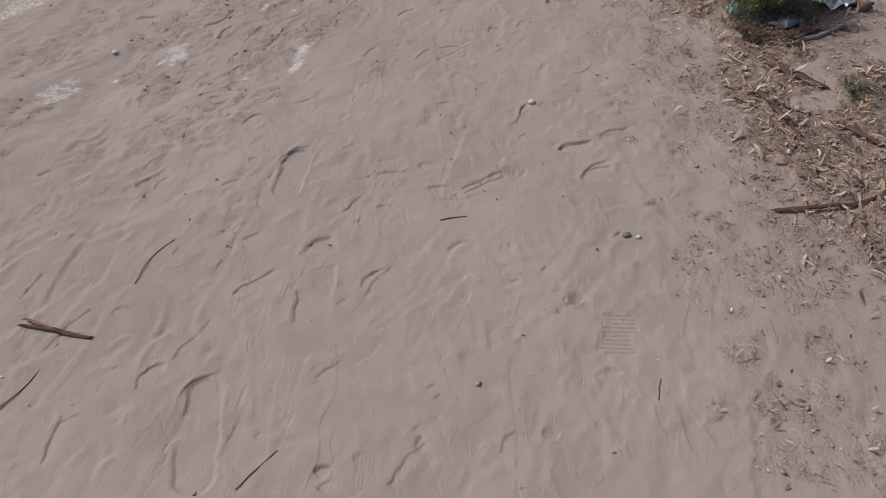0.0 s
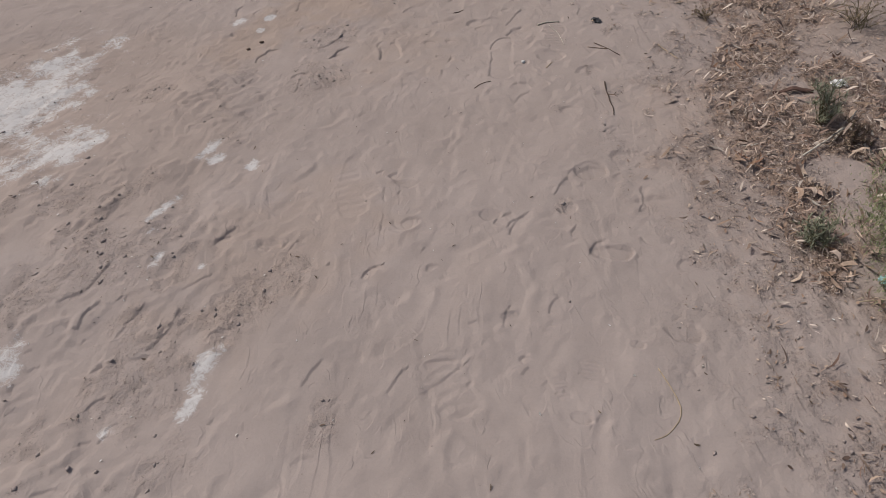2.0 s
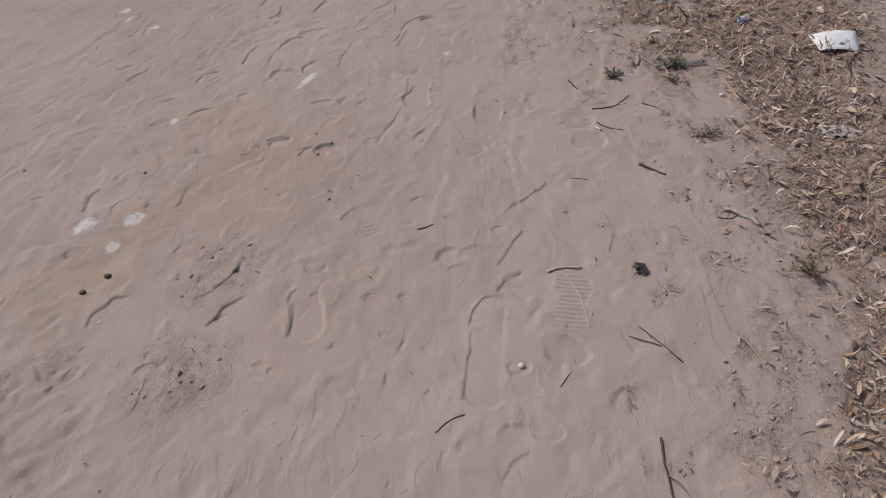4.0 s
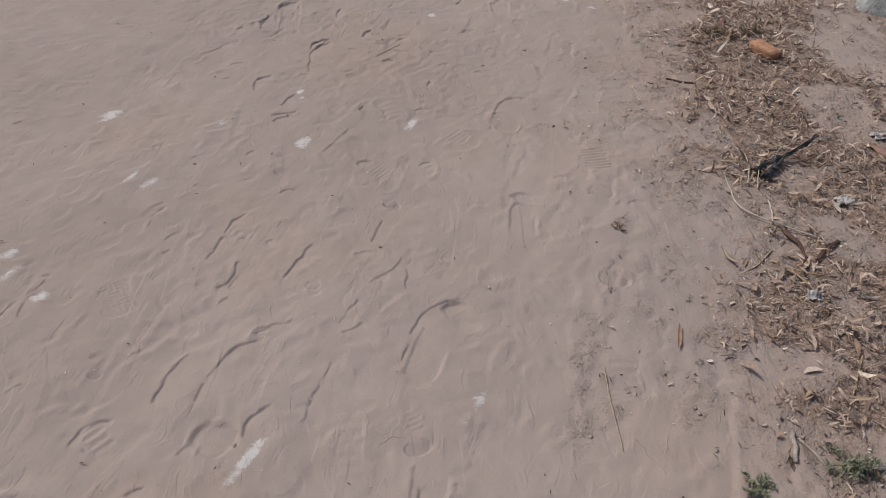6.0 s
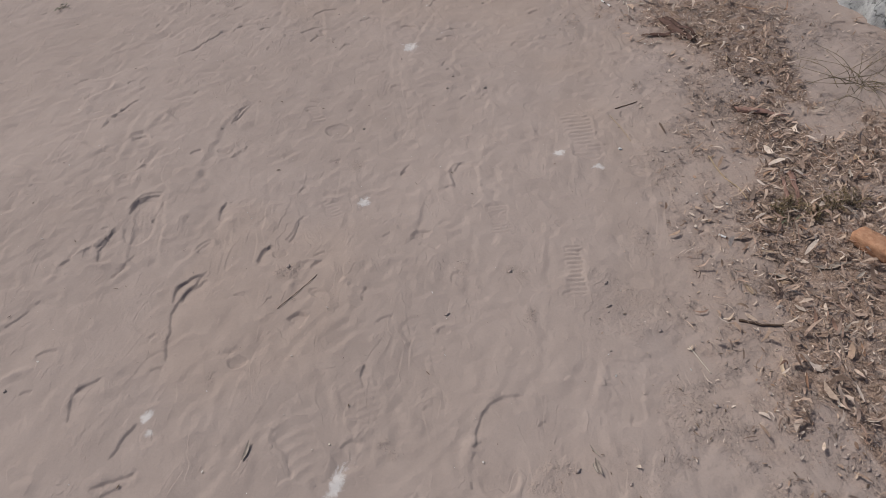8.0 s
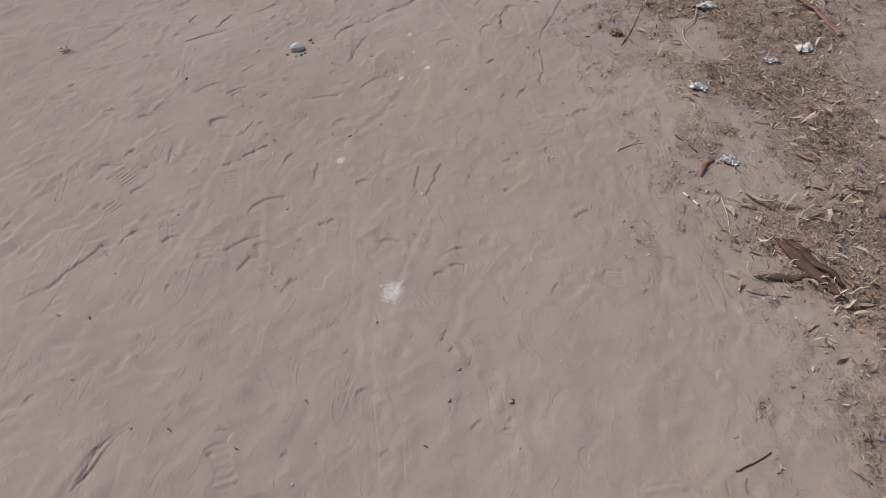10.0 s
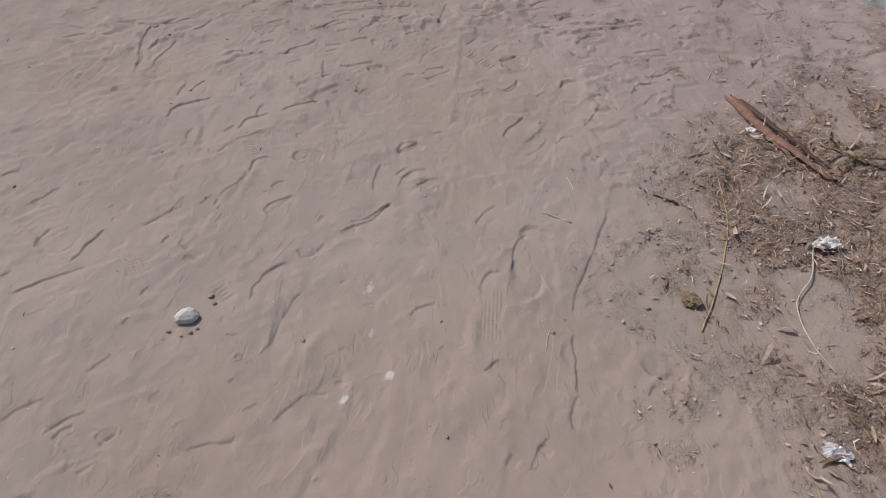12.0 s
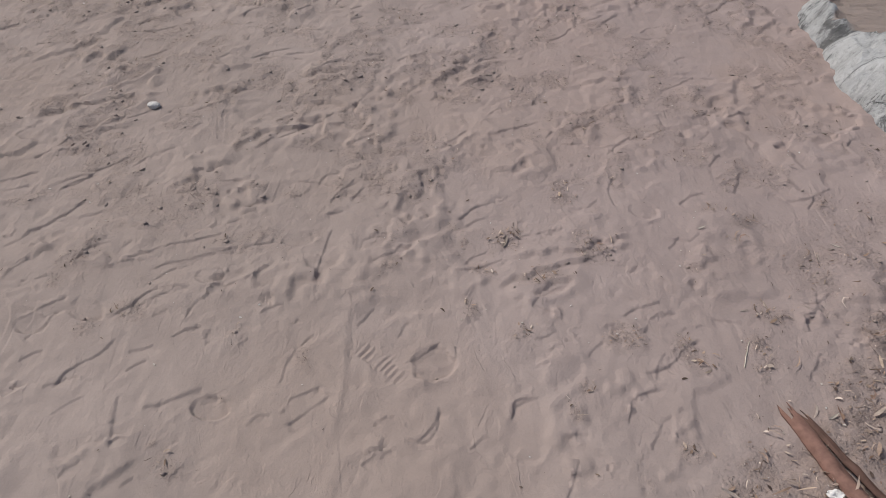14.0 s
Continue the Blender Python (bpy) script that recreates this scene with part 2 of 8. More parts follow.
def litter_at(x, y):
    d = verge(x, y) + 0.05 * vnoise(x, y, 0.10, 1) + 0.07 * vnoise(x, y, 0.28, 2)
    bare = smooth(0.20, 0.42, vnoise(x, y, 0.30, 3) + 0.40 * vnoise(x, y, 0.11, 4) + 0.15 * vnoise(x, y, 0.04, 2))
    bare = bare * (1 - smooth(1.20, 1.36, x) * smooth(9.8, 10.1, y) * smooth(12.0, 11.7, y)) * (1 - smooth(1.10, 1.26, x) * smooth(5.2, 5.5, y) * smooth(7.2, 6.8, y))
    for a, b, r in ((1.82, 9.30, 0.24), (1.66, 9.50, 0.13), (1.62, 9.10, 0.12), (1.78, 8.22, 0.22), (1.86, 8.46, 0.18), (1.28, 6.80, 0.10), (1.02, 5.62, 0.12), (1.22, 3.52, 0.09), (1.14, 11.12, 0.14)):
        bare = np.maximum(bare, 1.25 * smooth(1.25, 0.75, np.hypot(x - a, (y - b) * 0.8) / r + 0.3 * vnoise(x, y, 0.09, 5)))
    far = smooth(1.9, 1.6, x + 0.25 * vnoise(x, y, 0.5, 5)) * 0.75 + 0.25
    return np.maximum(smooth(-0.03, 0.15, d), 0.30 * smooth(-0.17, -0.02, d + 0.10 * vnoise(x, y, 0.06, 6))) * (1 - 0.78 * np.minimum(bare, 1.15)) * far


LIT = litter_at(GX, GY)
D = verge(GX, GY)
CRUMBLE = smooth(-0.55, 0.0, D + 0.14 * vnoise(GX, GY, 0.22, 6)) * (0.25 + 0.75 * smooth(-0.1, 0.4, vnoise(GX, GY, 0.16, 7) + 0.5 * vnoise(GX, GY, 0.05, 1)))
CRUMBLE = np.maximum(CRUMBLE, smooth(12.6, 13.6, GY + 0.3 * vnoise(GX, GY, 0.4, 2)) * smooth(0.0, 0.5, vnoise(GX, GY, 0.13, 5) + 0.6 * vnoise(GX, GY, 0.045, 6)) * 0.8)
ROUGH_LEFT = smooth(-0.55, -1.0, GX + 0.12 * (GY - 3.0)) * smooth(5.2, 4.2, GY) * smooth(1.2, 2.4, GY)
SOFT = smooth(11.2, 13.0, GY)

HZ = 0.012 * vnoise(GX, GY, 0.9, 1) + 0.006 * vnoise(GX, GY, 0.36, 2)
HZ += (0.0027 - 0.0006 * SOFT) * vnoise(GX, GY, 0.13, 3, 0.9, 1.7)
HZ += (0.0019 - 0.0006 * SOFT + 0.002 * CRUMBLE) * vnoise(GX, GY, 0.055, 4, 1.1, 1.8)
HZ += ROUGH_LEFT * (0.017 * vnoise(GX, GY, 0.26, 5, 1.0, 1.5) + 0.003 * vnoise(GX, GY, 0.08, 6, 1.0, 1.5))
HZ += 0.03 * smooth(0.1, 0.9, D)


def crust(x, y, scale, seed, turn, stretch, steps, sharp=0.16):
    """Trodden crust: tilted plates, each ending in a small steep scarp, broken off here and there."""
    n = 0.5 + 0.4 * vnoise(x, y, scale, seed, turn, stretch) + 0.16 * vnoise(x, y, scale * 0.37, seed + 1, turn, stretch) + 0.06 * vnoise(x, y, scale * 0.13, seed + 2) + 0.018 * vnoise(x, y, 0.022, seed)
    f = (n * steps) % 1.0
    return (np.minimum(f / sharp, 1) - f) * smooth(-0.15, 0.45, vnoise(x, y, scale * 0.7, seed + 3))


HZ += (0.0032 * (1 - SOFT) + 0.005 * ROUGH_LEFT) * crust(GX, GY, 0.30, 1, 0.9, 1.7, 5.0) + 0.017 * SOFT * crust(GX, GY, 0.27, 2, 0.42, 2.3, 4.0, 0.09)
HZ += 0.003 * SOFT * crust(GX, GY, 0.12, 6, 0.3, 2.2, 4.0, 0.14)
HZ += (0.0031 + 0.0020 * SOFT + 0.003 * ROUGH_LEFT + 0.003 * CRUMBLE) * crust(GX, GY, 0.15, 4, 0.3, 1.5, 4.0)
OCHRE = 0.16 * smooth(2.5, 4.5, GY) * smooth(12.0, 10.0, GY) + 0.28 * smooth(0.1, 0.7, vnoise(GX, GY, 0.7, 6) + 0.3 * vnoise(GX, GY, 0.2, 1))
SALT = np.zeros_like(GX)


def window(x0, x1, y0, y1):
    i0, i1 = np.searchsorted(fx, (x0, x1))
    j0, j1 = np.searchsorted(fy, (y0, y1))
    return slice(int(i0), int(i1)), slice(int(j0), int(j1))


def sole(u, v, length):
    """Distance outside a shoe sole's outline, for u from heel to toe and v across."""
    s = np.clip(u / length, 0, 1)
    w = 0.031 + 0.012 * smooth(0.35, 0.72, s) - 0.006 * np.exp(-((s - 0.42) / 0.12) ** 2)
    end = np.minimum(u / 0.045, (length - u) / 0.065)
    w = w * np.sqrt(np.clip(1 - (1 - np.clip(end, 0, 1)) ** 2, 0.0, 1))
    return np.where((u < 0) | (u > length), np.maximum(np.abs(v), np.maximum(-u, u - length)), np.abs(v) - w)


def shoe(hx, hy, tx, ty, depth=0.0065, strength=1.0, size=0.27):
    """A shoe print from heel to toe; its length is that of a shoe."""
    yaw = math.atan2(ty - hy, tx - hx)
    mx, my = (hx + tx) / 2, (hy + ty) / 2
    c, s = math.cos(yaw), math.sin(yaw)
    hx, hy = mx - c * size / 2, my - s * size / 2
    w = window(mx - 0.24, mx + 0.24, my - 0.24, my + 0.24)
    x, y = GX[w] - hx, GY[w] - hy
    if x.size == 0:
        return
    u, v = x * c + y * s, y * c - x * s
    wob = 0.009 * vnoise(GX[w], GY[w], 0.030, 3) + 0.006 * vnoise(GX[w], GY[w], 0.09, 4)
    d = sole(u, v, size) + wob
    keep = strength * (0.18 + 0.82 * smooth(-0.25, 0.4, vnoise(GX[w], GY[w], 0.11, 5)))
    m = smooth(0.008, -0.006, d) * keep
    old = HZ[w]
    level = float((old * m).sum() / max(m.sum(), 1e-6))
    tilt = 0.004 * np.cos(math.pi * u / size) - 0.0025 * smooth(0.72, 1.0, u / size) - 0.002 * smooth(0.2, 0.0, u / size)
    HZ[w] = old * (1 - 0.7 * m) + 0.7 * m * level + m * (tilt - depth * 0.75)
    HZ[w] += keep * 0.32 * depth * np.exp(-((d - 0.010) / 0.008) ** 2)


def pit(px, py, r, depth=0.008):
    """A rounded dent, as a heel leaves it: steep on the far side, a raised rim on the near one."""
    r = max(0.026, min(r, 0.075))
    w = window(px - 3 * r, px + 3 * r, py - 3 * r, py + 3 * r)
    x, y = GX[w] - px, GY[w] - py
    if x.size == 0:
        return
    q = np.sqrt((x * 0.95) ** 2 + (y * 1.15) ** 2) / r + 0.16 * vnoise(GX[w], GY[w], 0.04, 2)
    q = q + 0.10 * vnoise(GX[w], GY[w], 0.018, 4)
    HZ[w] -= depth * smooth(1.02, 0.74, q) * (0.75 + 0.3 * np.clip(y / r, -1, 1))
    HZ[w] += 0.22 * depth * np.exp(-((q - 1.18) / 0.18) ** 2)


def scuff(px, py, yaw, length, drop, bend, wide=0.03):
    """A curved little scarp where a foot has pushed the sand."""
    e = length + 3 * wide
    w = window(px - e, px + e, py - e, py + e)
    x, y = GX[w] - px, GY[w] - py
    if x.size == 0:
        return
    c, s = math.cos(yaw), math.sin(yaw)
    a, b = x * c + y * s, y * c - x * s
    b = b - bend * a * a + 0.007 * vnoise(GX[w], GY[w], 0.05, 6) + 0.012 * vnoise(GX[w], GY[w], 0.14, 3)
    fade = np.clip(1 - (2 * a / length) ** 2, 0, 1)
    HZ[w] -= drop * fade * smooth(-0.003, 0.003, b) * np.exp(-np.clip(b, 0, None) / wide)
    HZ[w] += 0.5 * drop * fade * np.exp(-((b + 0.014) / 0.011) ** 2)


# fine relief: each entry is a box (x0, x1, y0, y1) and a height to add inside it
CRISP = []
RIBBED = []


def scarp(strong, *points):
    """A small sharp step along a bent line, low on the side turned from the sun (towards it if strong is negative)."""
    P = [np.array(p) for p in points]
    if len(P) == 2:
        a, b = P
        P = [a, (a + b) / 2 + 0.12 * np.array([a[1] - b[1], b[0] - a[0]]), b]
    line = []
    for i in range(len(P) - 1):
        p0, p1, p2, p3 = P[max(i - 1, 0)], P[i], P[i + 1], P[min(i + 2, len(P) - 1)]
        for t in (0.0, 0.25, 0.5, 0.75):
            line.append(0.5 * (2 * p1 + (p2 - p0) * t + (2 * p0 - 5 * p1 + 4 * p2 - p3) * t * t + (3 * p1 - p0 - 3 * p2 + p3) * t ** 3))
    line = np.array(line + [P[-1]])
    chord = line[-1] - line[0]
    side = 1.0 if (chord[1] * 0.9 + chord[0] * 0.44) * strong > 0 else -1.0
    much = abs(strong)
    drop, wide = RELIEF * 0.0034 * much ** 0.7, 0.014 + 0.010 * much
    soft = 0.0032
    seg = np.linalg.norm(np.diff(line, axis=0), axis=1)
    run = np.concatenate([[0], np.cumsum(seg)])

    def height(x, y):
        ax, ay = x + 0.0045 * vnoise(x, y, 0.032, 3), y + 0.0045 * vnoise(x, y, 0.032, 6)
        best, d, s = np.full(x.shape, 9.0), np.zeros(x.shape), np.zeros(x.shape)
        for i in range(len(seg)):
            (px, py), (qx, qy) = line[i], line[i + 1]
            ux, uy = (qx - px) / seg[i], (qy - py) / seg[i]
            t = np.clip((ax - px) * ux + (ay - py) * uy, 0, seg[i])
            ex, ey = ax - px - t * ux, ay - py - t * uy
            r = np.hypot(ex, ey)
            near = r < best
            best = np.where(near, r, best)
            d = np.where(near, np.where(ex * uy - ey * ux > 0, r, -r) * side, d)
            s = np.where(near, (run[i] + t) / run[-1], s)
        fade = smooth(0.0, 0.13, s) * smooth(1.0, 0.87, s) * (0.82 + 0.32 * vnoise(x, y, 0.06, 2))
        return drop * fade * (0.18 * np.exp(-((d + 0.010) / 0.008) ** 2) - smooth(-soft, soft, d) * np.exp(-np.clip(d, 0, None) / wide))

    e = 0.02 + 3 * wide
    CRISP.append((line[:, 0].min() - e, line[:, 0].max() + e, line[:, 1].min() - e, line[:, 1].max() + e, height))


def dent(px, py, r, strong):
    """A rounded dent as a heel or toe leaves it, flat at its bottom; a weak one is blown over and soft."""
    r = min(r, 0.075)
    depth = RELIEF * 0.0070 * strong * math.sqrt(r / 0.04)
    wall = 0.84 if strong > 0.7 else 0.55
    # some fall away steeply behind, others end in a wall before
    chance = math.sin(97.0 * px + 31.0 * py)
    back = chance <= (-0.6 if py > 11 else 0.2)
    if back:
        depth, wall = 0.62 * depth, wall - 0.16
    lean, turn = (0.45 if not back else -0.50), 0.35 * math.sin(53.0 * px - 71.0 * py)

    def height(x, y):
        u, v = (x - px) / r, (y - py) / (0.78 * r)
        q = np.hypot(u + turn * v, v) + 0.10 * vnoise(x, y, 0.026, 2) + 0.16 * vnoise(x, y, 0.06, 5)
        tilt = np.clip(0.45 * u - 0.85 * v, -1, 1)
        return depth * (0.04 * np.exp(-((q - 1.22) / 0.16) ** 2) - smooth(1.08, wall, q) * (0.55 + lean * tilt))

    CRISP.append((px - 2 * r, px + 2 * r, py - 2 * r, py + 2 * r, height))


def level_under(w, m, keep=0.25):
    """Presses the ground flat where the mask m is 1."""
    z = float((HZ[w] * m).sum() / max(m.sum(), 1e-6))
    HZ[w] = HZ[w] * (1 - m) + m * (z + keep * (HZ[w] - z))


def plate(hx, hy, tx, ty):
    """A shoe print pressed smooth and flat, with a low wall round it."""
    length, yaw = math.hypot(tx - hx, ty - hy), math.atan2(ty - hy, tx - hx)
    c, s = math.cos(yaw), math.sin(yaw)
    half = min(0.046, 0.42 * length)

    def outside(x, y):
        u, v = (x - hx) * c + (y - hy) * s, (y - hy) * c - (x - hx) * s
        u = np.clip(u, half, max(half, length - half)) - u
        return np.hypot(u, v) - half + 0.007 * vnoise(x, y, 0.05, 4)

    def height(x, y):
        d = outside(x, y)
        kept = 0.25 + 0.75 * smooth(-0.3, 0.3, vnoise(x, y, 0.10, 5))
        return RELIEF * kept * (0.0011 * np.exp(-((d - 0.011) / 0.007) ** 2) - 0.0034 * smooth(0.005, -0.005, d))

    e = 0.08
    box = (min(hx, tx) - e, max(hx, tx) + e, min(hy, ty) - e, max(hy, ty) + e)
    w = window(*box)
    level_under(w, smooth(0.012, -0.010, outside(GX[w], GY[w])), 0.3)
    CRISP.append((*box, height))


def ribs(ax, ay, bx, by, half, pitch, kind, strong):
    """The ribbed, waffled or smeared wavy print of a sole from a to b."""
    length, yaw = math.hypot(bx - ax, by - ay), math.atan2(by - ay, bx - ax)
    c, s = math.cos(yaw), math.sin(yaw)
    pitch, half = max(pitch, 0.0118), 0.8 * half
    amp = (0.0010 if kind == "waves" else min(0.0015, 0.10 * pitch)) * min(strong, 1.2)

    def inside(x, y):
        u, v = (x - ax) * c + (y - ay) * s, (y - ay) * c - (x - ax) * s
        d = np.maximum(np.abs(v) - half * (1 + 0.12 * np.sin(9 * u / length)), np.maximum(-u, u - length) + 9 * v * v) + 0.006 * vnoise(x, y, 0.03, 3)
        return u, v, d

    def height(x, y):
        u, v, d = inside(x, y)
        worn = 0.35 + 0.65 * smooth(-0.5, 0.1, vnoise(x, y, 0.05, 1)) if strong < 1.2 else 0.7 + 0.3 * smooth(-0.6, -0.1, vnoise(x, y, 0.05, 1))
        if kind == "waffle":
            bar = 0.8 * np.sin(2 * math.pi * (u + v) / (1.3 * pitch)) * np.sin(2 * math.pi * (u - v) / (1.3 * pitch))
        elif kind == "waves":
            bar = np.sin(2 * math.pi * (u - 5.0 * v * v + 0.006 * vnoise(x, y, 0.05, 7)) / pitch)
            bar = np.where(bar > 0, bar, 0.6 * bar)
        else:
            bar = np.sin(2 * math.pi * (u + 0.06 * v + 0.8 * v * v) / pitch)
        return smooth(0.003, -0.006, d) * worn * amp * bar - 0.0014 * smooth(0.006, -0.004, d)

    e = half + 0.03
    box = (min(ax, bx) - e, max(ax, bx) + e, min(ay, by) - e, max(ay, by) + e)
    w = window(*box)
    d = inside(GX[w], GY[w])[2]
    level_under(w, smooth(0.012, -0.006, d), 0.25)
    RIBBED.append((w, d < 0.006))
    CRISP.append((*box, height))


def crisp_at(x, y):
    """The sum of all fine relief at loose points."""
    order = np.argsort(y)
    xs, ys, out = x[order], y[order], np.zeros(len(x))
    for x0, x1, y0, y1, height in CRISP:
        a, b = np.searchsorted(ys, (y0, y1))
        k = a + np.nonzero((xs[a:b] > x0) & (xs[a:b] < x1))[0]
        if len(k):
            out[k] += height(xs[k], ys[k])
    back = np.empty(len(x))
    back[order] = np.maximum(out, -0.0095)
    return back


def stain(field, px, py, r, much=1.0, long=1.5, yaw=1.0):
    w = window(px - 3.5 * r * long, px + 3.5 * r * long, py - 3.5 * r * long, py + 3.5 * r * long)
    x, y = GX[w] - px, GY[w] - py
    if x.size == 0:
        return
    c, s = math.cos(yaw), math.sin(yaw)
    a, b = (x * c + y * s) / long, y * c - x * s
    q = np.sqrt(a * a + b * b) / r + 0.35 * vnoise(GX[w], GY[w], 0.05, 1) + 0.3 * vnoise(GX[w], GY[w], 0.15, 2)
    field[w] = np.maximum(field[w], much * smooth(1.5, 0.2, q))


# old, half blown-over prints and scuffs all over the track
for _ in range(200):
    x, y = rng.uniform(-2.4, 1.0), rng.uniform(0.4, 15.3)
    if verge(x, y) > -0.12 or (abs(x) < 0.4 and rng.rand() < 0.25):
        continue
    yaw = math.pi / 2 + rng.normal(0, 0.5) + (math.pi if rng.rand() < 0.35 else 0)
    shoe(x, y, x + math.cos(yaw) * 0.2, y + math.sin(yaw) * 0.2, rng.uniform(0.002, 0.005), rng.uniform(0.2, 0.5), rng.uniform(0.24, 0.29))
for _ in range(900):
    x, y = rng.uniform(-2.4, 1.1), rng.uniform(0.4, 15.3)
    if verge(x, y) > 0.0:
        continue
    if y > 12.2:
        # soft sand: long drags and broad plates
        if rng.rand() < 0.55:
            scuff(x, y, rng.normal(0.40, 0.45), rng.uniform(0.12, 0.40), rng.uniform(0.002, 0.005), rng.uniform(-3, 3), rng.uniform(0.03, 0.07))
        continue
    k = 1.5 if x < -0.9 else 1.0
    scuff(x, y, rng.normal(0.75, 0.8), rng.uniform(0.05, 0.2), rng.uniform(0.0018, 0.0045) * k, rng.uniform(-6, 6), rng.uniform(0.015, 0.04))
for _ in range(110):
    x, y = rng.uniform(-1.6, 0.75), rng.uniform(0.4, 12.5)
    scuff(x, y, rng.normal(1.45, 0.16) + (math.pi if rng.rand() < 0.4 else 0), rng.uniform(0.25, 0.75), rng.uniform(0.0016, 0.0036), rng.uniform(-0.5, 0.5), rng.uniform(0.012, 0.035))
for _ in range(110):
    x, y = rng.uniform(-2.4, 1.2), rng.uniform(0.4, 15.3)
    pit(x, y, rng.uniform(0.024, 0.045), rng.uniform(0.002, 0.004) * (0.5 if y > 12.3 else 1.0))
for _ in range(5600):
    x, y = rng.uniform(-2.3, 1.1), rng.uniform(0.5, 15.2)
    if verge(x, y) > 0.0:
        continue
    scuff(x, y, rng.normal(0.80, 0.6), rng.uniform(0.025, 0.11), rng.uniform(0.0012, 0.0040) * (1.35 if x < -0.8 else 1.0), rng.uniform(-12, 12), rng.uniform(0.008, 0.024))
# small sharp scarps everywhere
for _ in range(1600):
    x, y = rng.uniform(-2.3, 1.0), rng.uniform(0.5, 14.9)
    if verge(x, y) > -0.05:
        continue
    yaw, half = rng.normal(0.75, 0.45), rng.uniform(0.008, 0.028)
    scarp(rng.choice((1, 1, 1, -1)) * rng.uniform(0.3, 0.85), (x - half * math.cos(yaw), y - half * math.sin(yaw)), (x + half * math.cos(yaw), y + half * math.sin(yaw)))
for _ in range(330):
    x, y = rng.uniform(-2.2, 2.3), 12.4 + 2.6 * rng.rand()
    yaw, half, bow = rng.normal(0.40, 0.45), rng.uniform(0.025, 0.11), rng.normal(0, 0.25)
    if verge(x, y) > 0.1:
        continue
    c, s = half * math.cos(yaw), half * math.sin(yaw)
    scarp(rng.choice((1, 1, -1)) * rng.uniform(0.7, 1.5), (x - c, y - s), (x - bow * s, y + bow * c), (x + c, y + s))
# the clear prints, dents and scarps
ribs(-0.306, 0.792, -0.301, 0.883, 0.031, 0.0140, "waffle", 1.00)
dent(-0.401, 0.838, 0.024, 1.00)
scarp(1.00, (-0.427, 0.838), (-0.409, 0.852), (-0.382, 0.849))
scarp(1.00, (-0.249, 0.798), (-0.227, 0.860), (-0.163, 0.917))
scarp(1.00, (-0.007, 0.863), (0.009, 0.906), (0.030, 0.928), (0.076, 0.924))
scarp(0.55, (-0.681, 0.785), (-0.646, 0.911), (-0.622, 1.053))
dent(0.122, 0.926, 0.020, 1.00)
ribs(0.506, 0.957, 0.538, 0.896, 0.036, 0.0113, "waffle", 1.00)
dent(-0.563, 0.935, 0.018, 1.00)
plate(-0.697, 0.785, -0.738, 1.104)
scarp(1.50, (-1.070, 0.860), (-1.080, 0.950), (-1.061, 0.989), (-1.015, 0.999))
dent(-0.152, 1.056, 0.023, 1.00)
scarp(1.50, (-0.788, 0.968), (-0.797, 1.049), (-0.776, 1.091), (-0.731, 1.116), (-0.700, 1.128))
dent(-0.300, 1.100, 0.029, 0.55)
scarp(0.55, (-0.701, 1.055), (-0.704, 1.161))
scarp(1.50, (-0.916, 1.060), (-0.917, 1.116), (-0.889, 1.147), (-0.854, 1.155))
scarp(1.00, (-0.463, 1.097), (-0.438, 1.127), (-0.404, 1.153))
scarp(0.55, (-1.081, 1.116), (-1.000, 1.141), (-0.948, 1.167))
scarp(-1.00, (-0.372, 1.130), (-0.331, 1.160), (-0.291, 1.224))
scarp(0.55, (-0.788, 1.163), (-0.753, 1.238), (-0.700, 1.276))
scarp(1.00, (-0.854, 1.155), (-0.836, 1.202), (-0.805, 1.259), (-0.776, 1.329))
scarp(0.55, (-0.722, 1.237), (-0.664, 1.255), (-0.613, 1.313))
scarp(1.00, (-1.227, 1.174), (-1.165, 1.330), (-1.110, 1.360))
dent(-1.046, 1.341, 0.028, 1.00)
scarp(-1.00, (-0.156, 1.314), (-0.109, 1.322), (-0.070, 1.344), (-0.056, 1.397))
dent(0.228, 1.349, 0.028, 1.00)
plate(-0.499, 1.192, -0.495, 1.568)
scarp(1.00, (-0.542, 1.271), (-0.548, 1.353), (-0.550, 1.441), (-0.550, 1.510))
scarp(1.00, (-0.363, 1.347), (-0.276, 1.500))
scarp(1.50, (-0.750, 1.392), (-0.724, 1.424), (-0.687, 1.445), (-0.660, 1.479), (-0.629, 1.494))
scarp(1.50, (-0.371, 1.401), (-0.364, 1.445), (-0.333, 1.478), (-0.292, 1.491))
scarp(1.00, (-1.372, 1.390), (-1.356, 1.468), (-1.341, 1.515))
scarp(1.00, (-1.234, 1.464), (-1.190, 1.486), (-1.144, 1.501))
scarp(1.00, (-0.819, 1.473), (-0.814, 1.519), (-0.800, 1.555))
dent(-0.075, 1.564, 0.048, 1.00)
dent(-0.509, 1.581, 0.063, 1.50)
scarp(1.00, (-0.778, 1.629), (-0.745, 1.641), (-0.704, 1.660))
scarp(1.00, (-0.858, 1.666), (-0.789, 1.682))
scarp(0.55, (-0.305, 1.688), (-0.253, 1.726))
scarp(0.55, (0.034, 1.714), (0.177, 1.721))
scarp(1.00, (-0.356, 1.767), (-0.316, 1.779))
scarp(1.00, (-0.458, 1.749), (-0.437, 1.797), (-0.408, 1.829))
scarp(1.00, (-0.176, 1.796), (-0.072, 1.795), (0.009, 1.832))
scarp(1.50, (-0.189, 1.854), (-0.109, 1.854))
